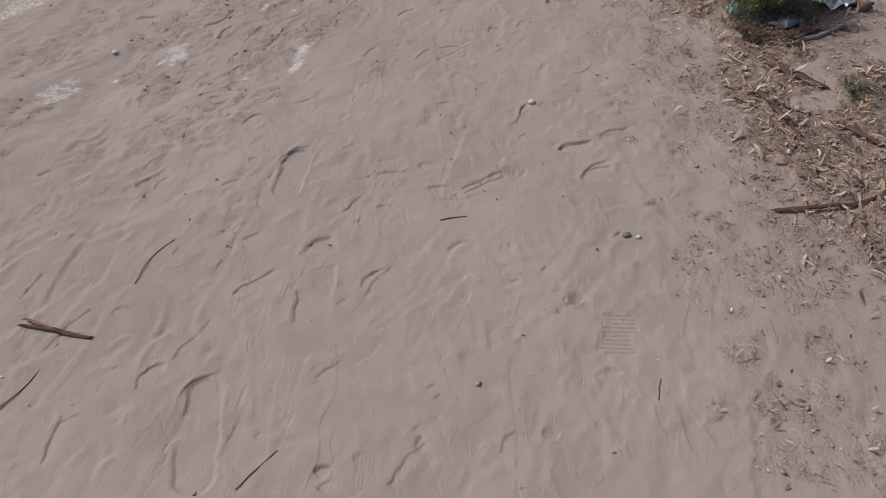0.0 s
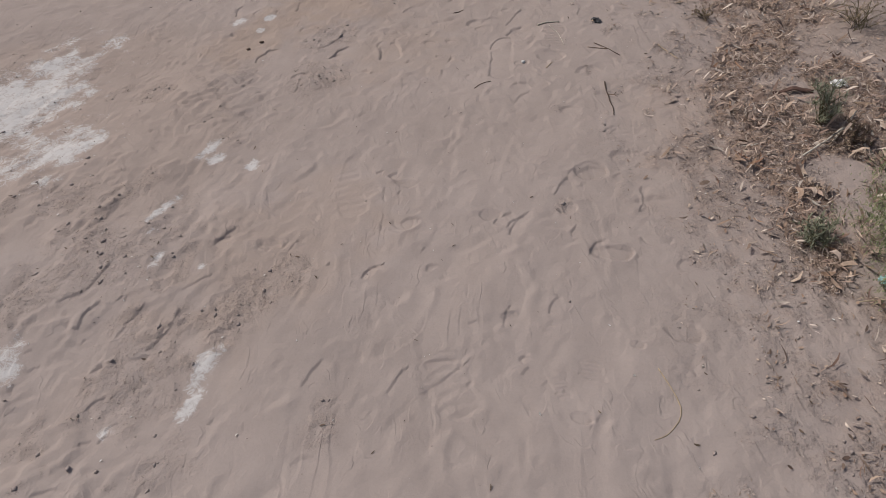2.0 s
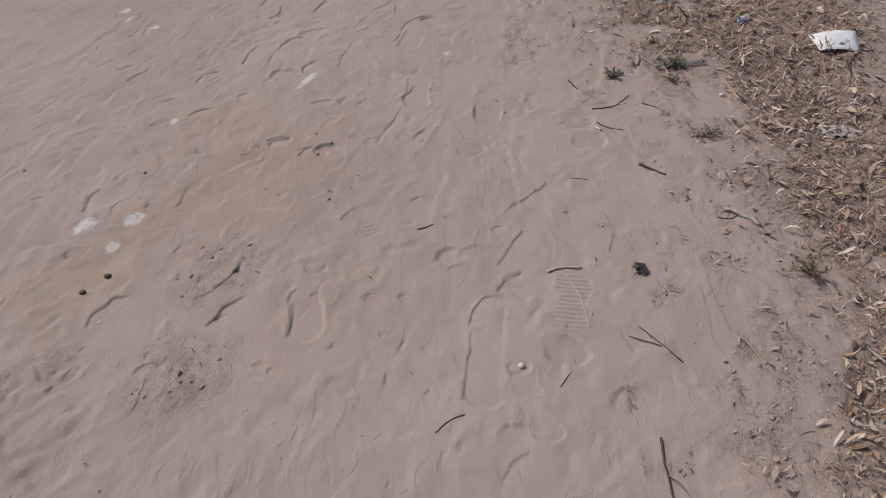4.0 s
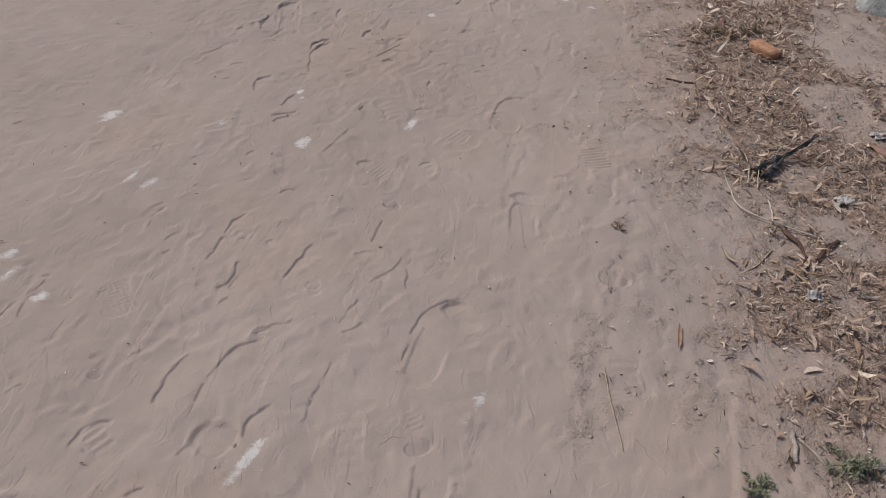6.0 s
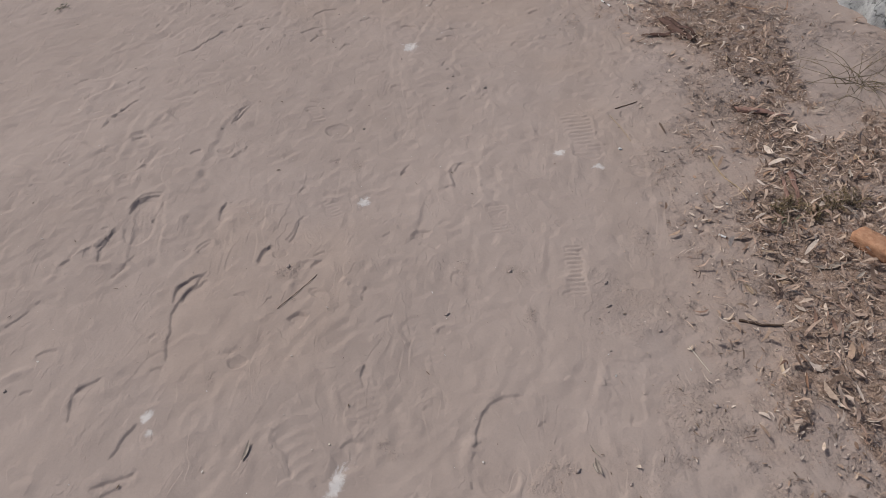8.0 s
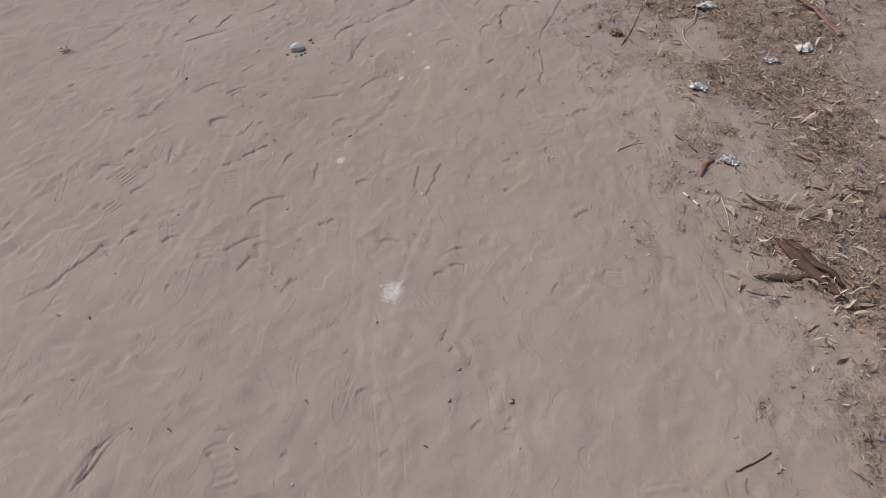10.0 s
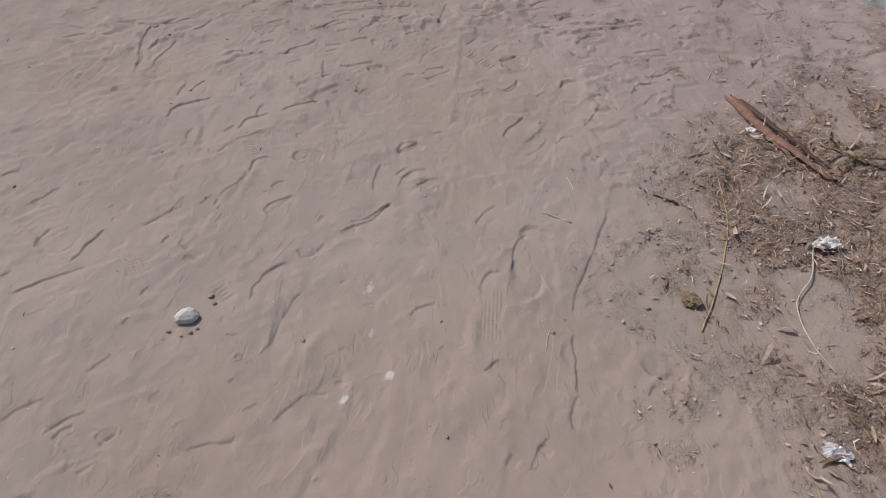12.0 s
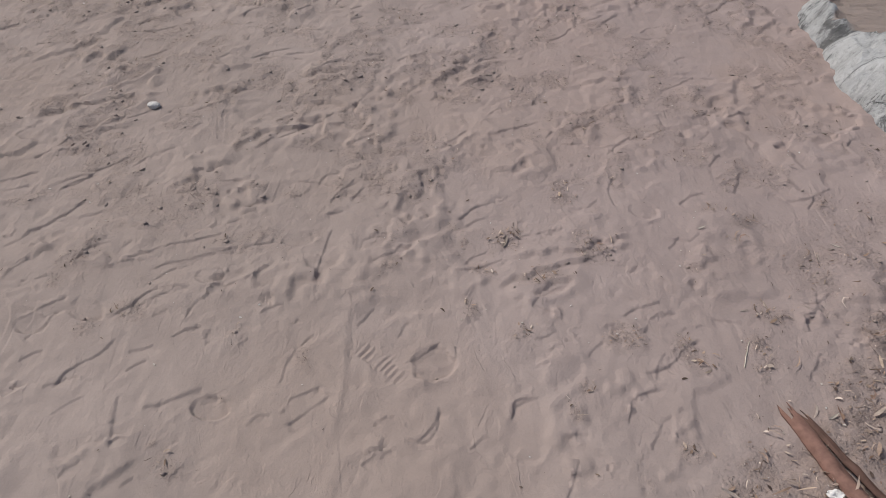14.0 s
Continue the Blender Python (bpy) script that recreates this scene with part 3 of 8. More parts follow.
scarp(0.55, (-0.483, 1.835), (-0.411, 1.876))
scarp(0.55, (-0.312, 1.813), (-0.299, 1.901))
scarp(0.55, (-0.424, 1.862), (-0.351, 1.874))
scarp(1.50, (-0.072, 1.816), (0.004, 1.880), (0.082, 1.919))
scarp(1.00, (-0.738, 1.758), (-0.756, 1.858), (-0.743, 1.918), (-0.724, 1.990))
scarp(1.50, (-0.083, 1.840), (-0.028, 1.878), (0.016, 1.915), (0.076, 1.947))
scarp(1.00, (-0.772, 1.864), (-0.731, 1.953))
scarp(1.50, (0.326, 1.865), (0.347, 1.924), (0.436, 1.951))
dent(0.064, 1.921, 0.041, 1.00)
scarp(1.50, (0.316, 1.863), (0.333, 1.911), (0.368, 1.949), (0.424, 1.971))
scarp(1.50, (-0.896, 1.905), (-0.866, 1.931), (-0.844, 1.941))
dent(0.102, 1.933, 0.046, 1.00)
scarp(1.00, (-1.058, 1.934), (-0.980, 1.935))
scarp(1.50, (-0.439, 1.912), (-0.383, 1.934), (-0.314, 1.946), (-0.252, 1.953))
scarp(1.00, (-1.130, 1.901), (-1.103, 1.980))
plate(-0.661, 1.826, -0.656, 2.064)
scarp(1.00, (-1.201, 1.919), (-1.159, 1.973))
dent(-0.189, 1.970, 0.031, 1.00)
scarp(1.00, (-1.685, 2.034), (-1.586, 1.996), (-1.523, 2.042))
dent(-0.800, 2.035, 0.027, 1.00)
dent(-0.871, 2.055, 0.020, 1.00)
dent(-0.654, 2.057, 0.051, 1.50)
scarp(1.50, (0.255, 2.037), (0.289, 2.075), (0.389, 2.083))
scarp(1.00, (-1.204, 2.009), (-1.136, 2.123))
ribs(-0.367, 2.106, -0.333, 2.026, 0.032, 0.0157, "bars", 0.55)
scarp(1.50, (0.258, 2.036), (0.280, 2.065), (0.333, 2.077), (0.393, 2.087))
scarp(1.50, (-0.727, 2.024), (-0.703, 2.066), (-0.664, 2.091), (-0.617, 2.098))
ribs(0.054, 2.107, 0.083, 2.035, 0.029, 0.0162, "bars", 0.55)
dent(-0.648, 2.073, 0.041, 1.00)
scarp(0.55, (-1.174, 2.050), (-1.149, 2.102))
scarp(1.50, (-0.709, 2.016), (-0.676, 2.094), (-0.614, 2.119))
scarp(1.00, (0.411, 2.103), (0.503, 2.118))
scarp(1.00, (-0.503, 2.090), (-0.458, 2.119), (-0.433, 2.127))
ribs(0.359, 2.153, 0.355, 2.090, 0.029, 0.0163, "bars", 1.50)
scarp(1.50, (0.409, 2.106), (0.448, 2.136), (0.496, 2.152), (0.527, 2.174))
scarp(-1.00, (0.151, 2.117), (0.214, 2.146), (0.273, 2.214))
scarp(0.55, (-0.297, 2.197), (-0.268, 2.255))
scarp(0.55, (-1.022, 2.229), (-0.931, 2.245))
scarp(1.50, (0.129, 2.207), (0.150, 2.297), (0.175, 2.343))
scarp(1.50, (0.144, 2.265), (0.169, 2.321))
scarp(0.55, (-0.942, 2.287), (-0.901, 2.316))
scarp(1.50, (-0.906, 2.260), (-0.885, 2.316), (-0.857, 2.336), (-0.808, 2.323))
dent(0.258, 2.313, 0.038, 1.00)
scarp(1.00, (-0.173, 2.343), (-0.108, 2.358))
scarp(1.00, (-0.735, 2.411), (-0.677, 2.438), (-0.648, 2.443))
scarp(1.00, (-1.065, 2.419), (-0.932, 2.431), (-0.826, 2.465))
plate(-0.441, 2.533, -0.444, 2.381)
scarp(1.00, (-0.860, 2.420), (-0.826, 2.457), (-0.823, 2.500))
scarp(1.00, (-0.496, 2.383), (-0.494, 2.463), (-0.500, 2.548))
scarp(1.00, (-1.077, 2.466), (-1.030, 2.480), (-0.971, 2.453))
dent(-0.164, 2.513, 0.072, 0.55)
dent(0.215, 2.614, 0.026, 1.00)
dent(0.390, 2.646, 0.050, 0.55)
scarp(0.55, (0.275, 2.639), (0.331, 2.664))
dent(0.744, 2.677, 0.016, 1.50)
dent(0.691, 2.684, 0.012, 1.50)
ribs(0.180, 2.737, 0.185, 2.671, 0.019, 0.0120, "bars", 0.55)
scarp(0.55, (-0.364, 2.644), (-0.332, 2.713), (-0.324, 2.773))
dent(-0.135, 2.725, 0.052, 0.55)
scarp(1.00, (-1.045, 2.706), (-0.994, 2.748))
ribs(-0.134, 2.833, -0.068, 2.629, 0.061, 0.0357, "waves", 1.00)
scarp(0.55, (0.351, 2.765), (0.397, 2.732))
scarp(1.00, (0.453, 2.744), (0.535, 2.755))
scarp(1.00, (-0.268, 2.702), (-0.241, 2.753), (-0.202, 2.797))
ribs(0.276, 2.793, 0.253, 2.723, 0.040, 0.0146, "bars", 1.00)
scarp(0.55, (-0.217, 2.675), (-0.079, 2.778), (-0.020, 2.833))
dent(0.500, 2.765, 0.050, 0.55)
scarp(1.00, (-0.485, 2.728), (-0.463, 2.780), (-0.439, 2.830))
dent(0.109, 2.795, 0.023, 1.00)
scarp(1.00, (-0.172, 2.798), (-0.078, 2.807))
dent(0.400, 2.834, 0.022, 1.00)
scarp(1.00, (-1.086, 2.812), (-1.003, 2.867))
scarp(0.55, (-1.270, 2.838), (-1.174, 2.856))
scarp(1.00, (-1.105, 2.848), (-1.008, 2.859), (-0.913, 2.878))
dent(0.536, 2.872, 0.050, 1.00)
scarp(1.00, (-0.781, 2.905), (-0.753, 2.938), (-0.701, 2.935))
scarp(1.00, (-0.062, 2.921), (0.026, 2.951))
scarp(0.55, (-1.143, 2.876), (-1.076, 2.997))
scarp(1.00, (0.049, 2.906), (0.064, 2.967), (0.077, 3.007))
scarp(1.50, (-0.945, 2.889), (-0.893, 2.955), (-0.875, 3.047))
scarp(1.50, (0.176, 2.951), (0.192, 2.996), (0.221, 3.016))
scarp(0.55, (-0.076, 2.985), (0.015, 3.007))
scarp(1.00, (-1.049, 2.929), (-1.014, 2.999), (-0.977, 3.073))
scarp(1.50, (-1.156, 2.971), (-1.123, 3.082))
dent(0.612, 3.120, 0.040, 1.00)
scarp(1.00, (-0.894, 3.102), (-0.840, 3.151), (-0.801, 3.166))
scarp(1.50, (-1.263, 3.077), (-1.176, 3.140), (-1.140, 3.246))
dent(-0.133, 3.157, 0.032, 1.00)
scarp(1.50, (-0.360, 3.123), (-0.330, 3.182), (-0.293, 3.190))
dent(0.393, 3.184, 0.057, 1.50)
dent(0.417, 3.189, 0.044, 1.50)
scarp(1.00, (0.349, 3.169), (0.399, 3.221))
scarp(1.50, (-1.622, 3.190), (-1.569, 3.223), (-1.495, 3.199))
scarp(1.50, (0.325, 3.177), (0.350, 3.230), (0.399, 3.253))
scarp(-1.00, (0.494, 3.264), (0.516, 3.217), (0.563, 3.214), (0.602, 3.244))
scarp(1.00, (-0.600, 3.261), (-0.562, 3.316))
scarp(1.00, (-0.202, 3.222), (-0.146, 3.290), (-0.130, 3.373))
scarp(1.00, (0.291, 3.268), (0.316, 3.325))
dent(-0.659, 3.304, 0.040, 1.00)
dent(-0.644, 3.305, 0.042, 1.00)
scarp(1.50, (-0.689, 3.313), (-0.640, 3.282), (-0.596, 3.320))
scarp(1.50, (-0.845, 3.300), (-0.788, 3.354))
scarp(1.50, (-0.847, 3.286), (-0.815, 3.342), (-0.780, 3.393))
dent(0.548, 3.344, 0.075, 0.55)
scarp(1.50, (0.092, 3.284), (0.126, 3.352), (0.176, 3.403))
scarp(1.50, (0.091, 3.322), (0.161, 3.377))
dent(-0.191, 3.365, 0.049, 1.00)
scarp(1.50, (0.049, 3.346), (0.119, 3.401))
dent(0.043, 3.396, 0.034, 1.00)
dent(0.589, 3.401, 0.070, 1.00)
dent(0.296, 3.406, 0.033, 1.00)
scarp(1.50, (0.516, 3.362), (0.545, 3.444), (0.551, 3.515))
scarp(1.00, (-0.310, 3.315), (-0.307, 3.450), (-0.307, 3.600))
plate(-0.223, 3.344, -0.241, 3.566)
plate(-0.246, 3.330, -0.243, 3.591)
scarp(1.00, (-1.249, 3.502), (-1.203, 3.579))
scarp(1.00, (0.255, 3.468), (0.306, 3.559), (0.347, 3.627))
ribs(-0.456, 3.687, -0.398, 3.419, 0.056, 0.0360, "bars", 0.55)
scarp(1.50, (-0.298, 3.633), (-0.249, 3.561), (-0.203, 3.570))
dent(0.411, 3.591, 0.050, 1.00)
scarp(1.50, (-0.300, 3.634), (-0.235, 3.568), (-0.180, 3.574))
dent(0.409, 3.613, 0.054, 1.50)
dent(0.555, 3.652, 0.077, 1.00)
scarp(1.00, (-0.348, 3.647), (-0.311, 3.658))
ribs(0.541, 3.858, 0.544, 3.752, 0.061, 0.0270, "bars", 1.00)
dent(0.395, 3.983, 0.045, 1.00)
scarp(1.00, (-0.101, 3.999), (-0.038, 4.011))
scarp(0.55, (-0.913, 4.048), (-0.879, 4.093))
scarp(1.00, (0.175, 4.062), (0.268, 4.149))
dent(0.217, 4.183, 0.043, 1.00)
dent(0.290, 4.195, 0.039, 1.00)
scarp(1.00, (-0.881, 4.237), (-0.861, 4.277))
dent(0.514, 4.265, 0.066, 1.00)
scarp(0.55, (-0.402, 4.259), (-0.367, 4.273))
scarp(1.00, (-0.010, 4.266), (0.019, 4.321))
scarp(1.00, (-0.714, 4.240), (-0.709, 4.293), (-0.710, 4.349))
ribs(0.243, 4.346, 0.264, 4.285, 0.036, 0.0101, "waffle", 1.00)
scarp(0.55, (0.207, 4.270), (0.225, 4.367))
scarp(1.00, (-0.133, 4.284), (-0.105, 4.305), (-0.097, 4.368))
scarp(1.50, (-0.953, 4.309), (-0.929, 4.342), (-0.910, 4.393))
dent(-0.385, 4.370, 0.020, 1.00)
dent(0.242, 4.379, 0.029, 1.00)
dent(-0.941, 4.381, 0.061, 1.00)
scarp(1.50, (-0.749, 4.356), (-0.743, 4.385), (-0.710, 4.405), (-0.662, 4.394))
scarp(1.00, (0.098, 4.268), (0.111, 4.394), (0.121, 4.519))
scarp(0.55, (-0.803, 4.401), (-0.758, 4.418))
dent(0.364, 4.426, 0.056, 1.00)
scarp(0.55, (0.506, 4.493), (0.537, 4.373))
plate(0.142, 4.256, 0.176, 4.613)
scarp(0.55, (-0.284, 4.416), (-0.258, 4.463))
scarp(0.55, (-0.254, 4.440), (-0.209, 4.512))
dent(-0.107, 4.488, 0.020, 1.00)
scarp(1.00, (-0.373, 4.480), (-0.368, 4.543), (-0.376, 4.621))
scarp(1.00, (-0.687, 4.520), (-0.723, 4.588))
plate(-0.355, 4.667, -0.317, 4.475)
scarp(1.50, (-0.603, 4.513), (-0.579, 4.564), (-0.555, 4.608), (-0.517, 4.642))
scarp(1.50, (-0.924, 4.507), (-0.928, 4.558), (-0.903, 4.602), (-0.877, 4.629), (-0.833, 4.643))
ribs(0.420, 4.700, 0.379, 4.483, 0.057, 0.0157, "bars", 1.50)
scarp(1.50, (0.116, 4.518), (0.131, 4.586), (0.151, 4.613), (0.183, 4.631), (0.219, 4.623))
dent(-0.151, 4.623, 0.028, 1.00)
dent(-0.053, 4.623, 0.027, 1.00)
scarp(0.55, (-0.309, 4.613), (-0.294, 4.706))
scarp(1.00, (0.196, 4.633), (0.278, 4.726))
scarp(1.50, (-0.678, 4.597), (-0.650, 4.634), (-0.601, 4.672), (-0.571, 4.730), (-0.553, 4.794))
ribs(0.238, 4.716, 0.257, 4.660, 0.033, 0.0134, "bars", 0.55)
scarp(1.00, (0.050, 4.741), (0.142, 4.753))
dent(-0.332, 4.754, 0.037, 1.00)
dent(0.068, 4.796, 0.050, 1.50)
dent(0.132, 4.801, 0.051, 1.00)
scarp(1.00, (-0.769, 4.766), (-0.756, 4.843))
dent(-1.063, 4.806, 0.033, 1.00)
scarp(1.50, (0.199, 4.746), (0.253, 4.836), (0.293, 4.910))
scarp(1.00, (0.544, 4.997), (0.533, 4.780))
dent(0.220, 4.900, 0.026, 1.00)
ribs(-0.200, 4.960, -0.177, 4.893, 0.033, 0.0177, "bars", 0.55)
scarp(1.00, (-0.974, 4.946), (-0.904, 4.959))
scarp(1.00, (-0.284, 4.949), (-0.256, 5.011), (-0.203, 5.024))
scarp(1.00, (-1.022, 4.963), (-0.996, 5.061))
scarp(1.00, (-0.931, 4.989), (-0.882, 5.043))
scarp(1.50, (-1.115, 4.978), (-1.117, 5.051), (-1.092, 5.110))
scarp(1.50, (0.225, 4.972), (0.281, 5.028), (0.335, 5.077), (0.395, 5.134))
scarp(1.00, (-1.305, 5.047), (-1.262, 5.066))
scarp(1.00, (-0.070, 5.053), (0.002, 5.071))
scarp(1.00, (-0.814, 5.007), (-0.811, 5.120), (-0.812, 5.194))
dent(1.017, 5.261, 0.073, 0.55)
dent(0.850, 5.314, 0.083, 0.55)
scarp(1.00, (-0.469, 5.283), (-0.451, 5.327), (-0.420, 5.354))
dent(0.137, 5.330, 0.049, 1.00)
dent(-0.373, 5.333, 0.045, 1.50)
scarp(0.55, (-0.297, 5.209), (-0.244, 5.383), (-0.170, 5.415))
dent(-0.374, 5.345, 0.034, 1.50)
dent(0.560, 5.374, 0.068, 1.00)
scarp(1.50, (-0.580, 5.331), (-0.574, 5.373), (-0.545, 5.394), (-0.509, 5.407))
ribs(0.163, 5.420, 0.196, 5.347, 0.046, 0.0129, "waffle", 1.00)
scarp(1.50, (-0.598, 5.371), (-0.551, 5.402), (-0.502, 5.394))
dent(-0.278, 5.412, 0.022, 1.00)
scarp(1.00, (-0.073, 5.386), (-0.019, 5.449))
scarp(0.55, (-0.039, 5.371), (-0.019, 5.482))
scarp(0.55, (-1.024, 5.380), (-1.030, 5.477))
scarp(1.00, (-0.203, 5.355), (-0.185, 5.441), (-0.140, 5.542), (-0.117, 5.637))
ribs(0.528, 5.592, 0.528, 5.444, 0.065, 0.0160, "bars", 1.50)
scarp(1.50, (-0.917, 5.528), (-0.901, 5.572), (-0.871, 5.592), (-0.838, 5.603))
scarp(-1.00, (-0.407, 5.554), (-0.350, 5.566), (-0.341, 5.612))
plate(0.200, 5.493, 0.221, 5.728)
scarp(1.00, (-0.309, 5.628), (-0.252, 5.664))
dent(0.805, 5.646, 0.075, 0.55)
scarp(1.50, (-0.475, 5.636), (-0.445, 5.657), (-0.393, 5.665))
scarp(1.00, (-1.078, 5.634), (-1.035, 5.650), (-1.010, 5.675))
scarp(1.50, (-0.366, 5.631), (-0.349, 5.677), (-0.342, 5.701))
scarp(0.55, (-0.866, 5.640), (-0.846, 5.689), (-0.830, 5.731))
scarp(1.00, (-0.776, 5.693), (-0.728, 5.716))
scarp(1.50, (-0.124, 5.642), (-0.110, 5.690), (-0.091, 5.731), (-0.084, 5.782))
plate(-0.064, 5.857, -0.063, 5.599)
scarp(0.55, (-0.019, 5.715), (0.009, 5.777))
scarp(1.00, (0.172, 5.751), (0.230, 5.768), (0.280, 5.761))
ribs(-0.290, 5.959, -0.226, 5.655, 0.042, 0.0321, "waves", 0.55)
ribs(-0.930, 5.866, -0.856, 5.803, 0.033, 0.0281, "bars", 1.00)
scarp(-1.00, (-0.650, 5.830), (-0.594, 5.807), (-0.561, 5.841), (-0.559, 5.898))
scarp(1.00, (-1.248, 5.804), (-1.218, 5.861), (-1.182, 5.903))
scarp(1.50, (-0.958, 5.798), (-0.959, 5.853), (-0.922, 5.889), (-0.879, 5.903))
dent(-0.613, 5.865, 0.063, 1.50)
dent(-0.100, 5.878, 0.030, 1.00)
scarp(1.50, (-0.544, 5.858), (-0.539, 5.922), (-0.491, 5.977))
scarp(1.50, (-1.311, 5.893), (-1.285, 5.928), (-1.253, 5.942))
scarp(1.00, (-1.194, 5.877), (-1.194, 5.957), (-1.156, 5.984))
ribs(-0.129, 5.980, -0.099, 5.923, 0.027, 0.0150, "bars", 0.55)
scarp(1.00, (-0.405, 5.915), (-0.388, 6.027), (-0.359, 6.145))
dent(-0.994, 6.031, 0.020, 1.00)
scarp(1.50, (-0.807, 5.942), (-0.801, 6.016), (-0.790, 6.068), (-0.752, 6.136))
scarp(0.55, (-1.321, 6.000), (-1.264, 6.108))
scarp(1.00, (-0.708, 5.924), (-0.691, 6.035), (-0.658, 6.115), (-0.623, 6.157), (-0.563, 6.194))
scarp(0.55, (-0.937, 6.073), (-0.901, 6.128))
dent(-1.146, 6.136, 0.040, 0.55)
dent(0.448, 6.136, 0.081, 0.55)
ribs(0.451, 6.217, 0.447, 6.073, 0.047, 0.0312, "bars", 0.55)
plate(-0.120, 6.066, -0.067, 6.353)
dent(-0.579, 6.218, 0.026, 1.00)
scarp(1.00, (-0.608, 6.194), (-0.559, 6.245), (-0.483, 6.264))
scarp(1.00, (-0.363, 6.233), (-0.325, 6.255), (-0.296, 6.279))
scarp(1.00, (-1.304, 6.207), (-1.303, 6.330))
scarp(1.50, (-0.173, 6.123), (-0.155, 6.253), (-0.133, 6.328), (-0.078, 6.377), (0.008, 6.413))
scarp(1.00, (-1.377, 6.180), (-1.342, 6.275), (-1.311, 6.339), (-1.308, 6.409))
dent(-0.007, 6.305, 0.076, 0.55)
ribs(-1.083, 6.367, -1.016, 6.249, 0.047, 0.0290, "waffle", 0.55)
ribs(-1.095, 6.382, -0.996, 6.256, 0.047, 0.0214, "waffle", 1.00)
scarp(1.00, (-0.372, 6.256), (-0.338, 6.347), (-0.313, 6.379))
scarp(1.00, (-0.740, 6.314), (-0.715, 6.350))
dent(-0.027, 6.356, 0.055, 1.50)
dent(-0.465, 6.390, 0.026, 0.55)
dent(-0.474, 6.417, 0.026, 1.00)
scarp(1.00, (-0.738, 6.384), (-0.723, 6.432), (-0.704, 6.472))
scarp(1.50, (-0.771, 6.378), (-0.738, 6.418), (-0.737, 6.508))
scarp(1.00, (-0.192, 6.424), (-0.194, 6.500), (-0.194, 6.590))
scarp(1.00, (-0.298, 6.469), (-0.243, 6.514), (-0.220, 6.579))
dent(0.459, 6.535, 0.051, 1.00)
scarp(1.50, (-0.581, 6.434), (-0.555, 6.512), (-0.529, 6.587), (-0.510, 6.623))
scarp(1.50, (-0.843, 6.500), (-0.832, 6.568), (-0.820, 6.634))
scarp(1.00, (-0.377, 6.560), (-0.353, 6.589), (-0.310, 6.592))
scarp(1.00, (-0.772, 6.572), (-0.745, 6.631))
scarp(1.00, (-1.006, 6.575), (-0.969, 6.637))
ribs(-0.821, 6.667, -0.726, 6.623, 0.022, 0.0294, "bars", 1.00)
scarp(0.55, (-0.482, 6.649), (-0.424, 6.672))
scarp(1.50, (-0.325, 6.628), (-0.318, 6.700), (-0.309, 6.763))
scarp(1.50, (-0.825, 6.638), (-0.820, 6.687), (-0.807, 6.719), (-0.774, 6.758))
scarp(1.00, (-1.087, 6.641), (-1.068, 6.761))
scarp(1.00, (-1.137, 6.679), (-1.113, 6.742), (-1.076, 6.782))
plate(0.182, 6.884, 0.173, 6.688)
dent(-0.288, 6.841, 0.030, 1.50)
scarp(0.55, (-1.024, 6.850), (-0.991, 6.900))
scarp(1.00, (-0.694, 6.853), (-0.674, 6.885), (-0.638, 6.895))
scarp(0.55, (-0.193, 6.859), (-0.164, 6.907))
scarp(0.55, (-1.264, 6.882), (-1.224, 6.909))
scarp(1.50, (0.141, 6.927), (0.165, 6.894), (0.214, 6.890))
dent(0.574, 6.910, 0.032, 1.00)
dent(0.174, 6.911, 0.040, 1.00)
dent(0.379, 6.915, 0.044, 0.55)
dent(0.457, 6.972, 0.051, 1.00)
scarp(0.55, (-1.369, 6.949), (-1.318, 7.031))
ribs(-0.396, 7.066, -0.315, 7.007, 0.043, 0.0166, "bars", 0.55)
dent(-0.416, 7.078, 0.033, 1.50)
scarp(1.00, (-0.217, 7.078), (-0.167, 7.122))
scarp(0.55, (0.299, 7.035), (0.373, 7.091), (0.401, 7.201))
scarp(0.55, (0.098, 6.925), (0.115, 7.182), (0.143, 7.361))
ribs(0.446, 7.250, 0.472, 7.103, 0.059, 0.0178, "bars", 1.50)
scarp(1.00, (-0.596, 7.129), (-0.556, 7.222), (-0.514, 7.322))
scarp(0.55, (-0.933, 7.257), (-0.865, 7.292))
ribs(-0.128, 7.327, -0.046, 7.257, 0.058, 0.0205, "bars", 0.55)
dent(0.616, 7.296, 0.050, 0.55)
scarp(1.00, (-0.835, 7.325), (-0.774, 7.394))
scarp(1.50, (-0.861, 7.374), (-0.804, 7.401), (-0.756, 7.423))
scarp(1.00, (0.055, 7.348), (0.066, 7.459))
plate(0.109, 7.340, 0.145, 7.605)
ribs(-0.409, 7.557, -0.317, 7.392, 0.059, 0.0340, "waves", 1.00)
scarp(1.00, (-0.273, 7.471), (-0.245, 7.497), (-0.214, 7.488))
scarp(1.00, (-0.839, 7.454), (-0.818, 7.509), (-0.795, 7.564))
scarp(1.50, (0.065, 7.459), (0.077, 7.539), (0.105, 7.589), (0.143, 7.614), (0.208, 7.616))
ribs(0.490, 7.726, 0.447, 7.531, 0.053, 0.0419, "waves", 1.00)
ribs(-0.263, 7.705, -0.193, 7.561, 0.051, 0.0215, "waves", 0.55)
scarp(1.50, (-0.970, 7.548), (-0.991, 7.630), (-0.977, 7.675), (-0.920, 7.705))
scarp(1.00, (-1.141, 7.651), (-1.103, 7.669))
scarp(1.00, (-0.228, 7.649), (-0.219, 7.742))
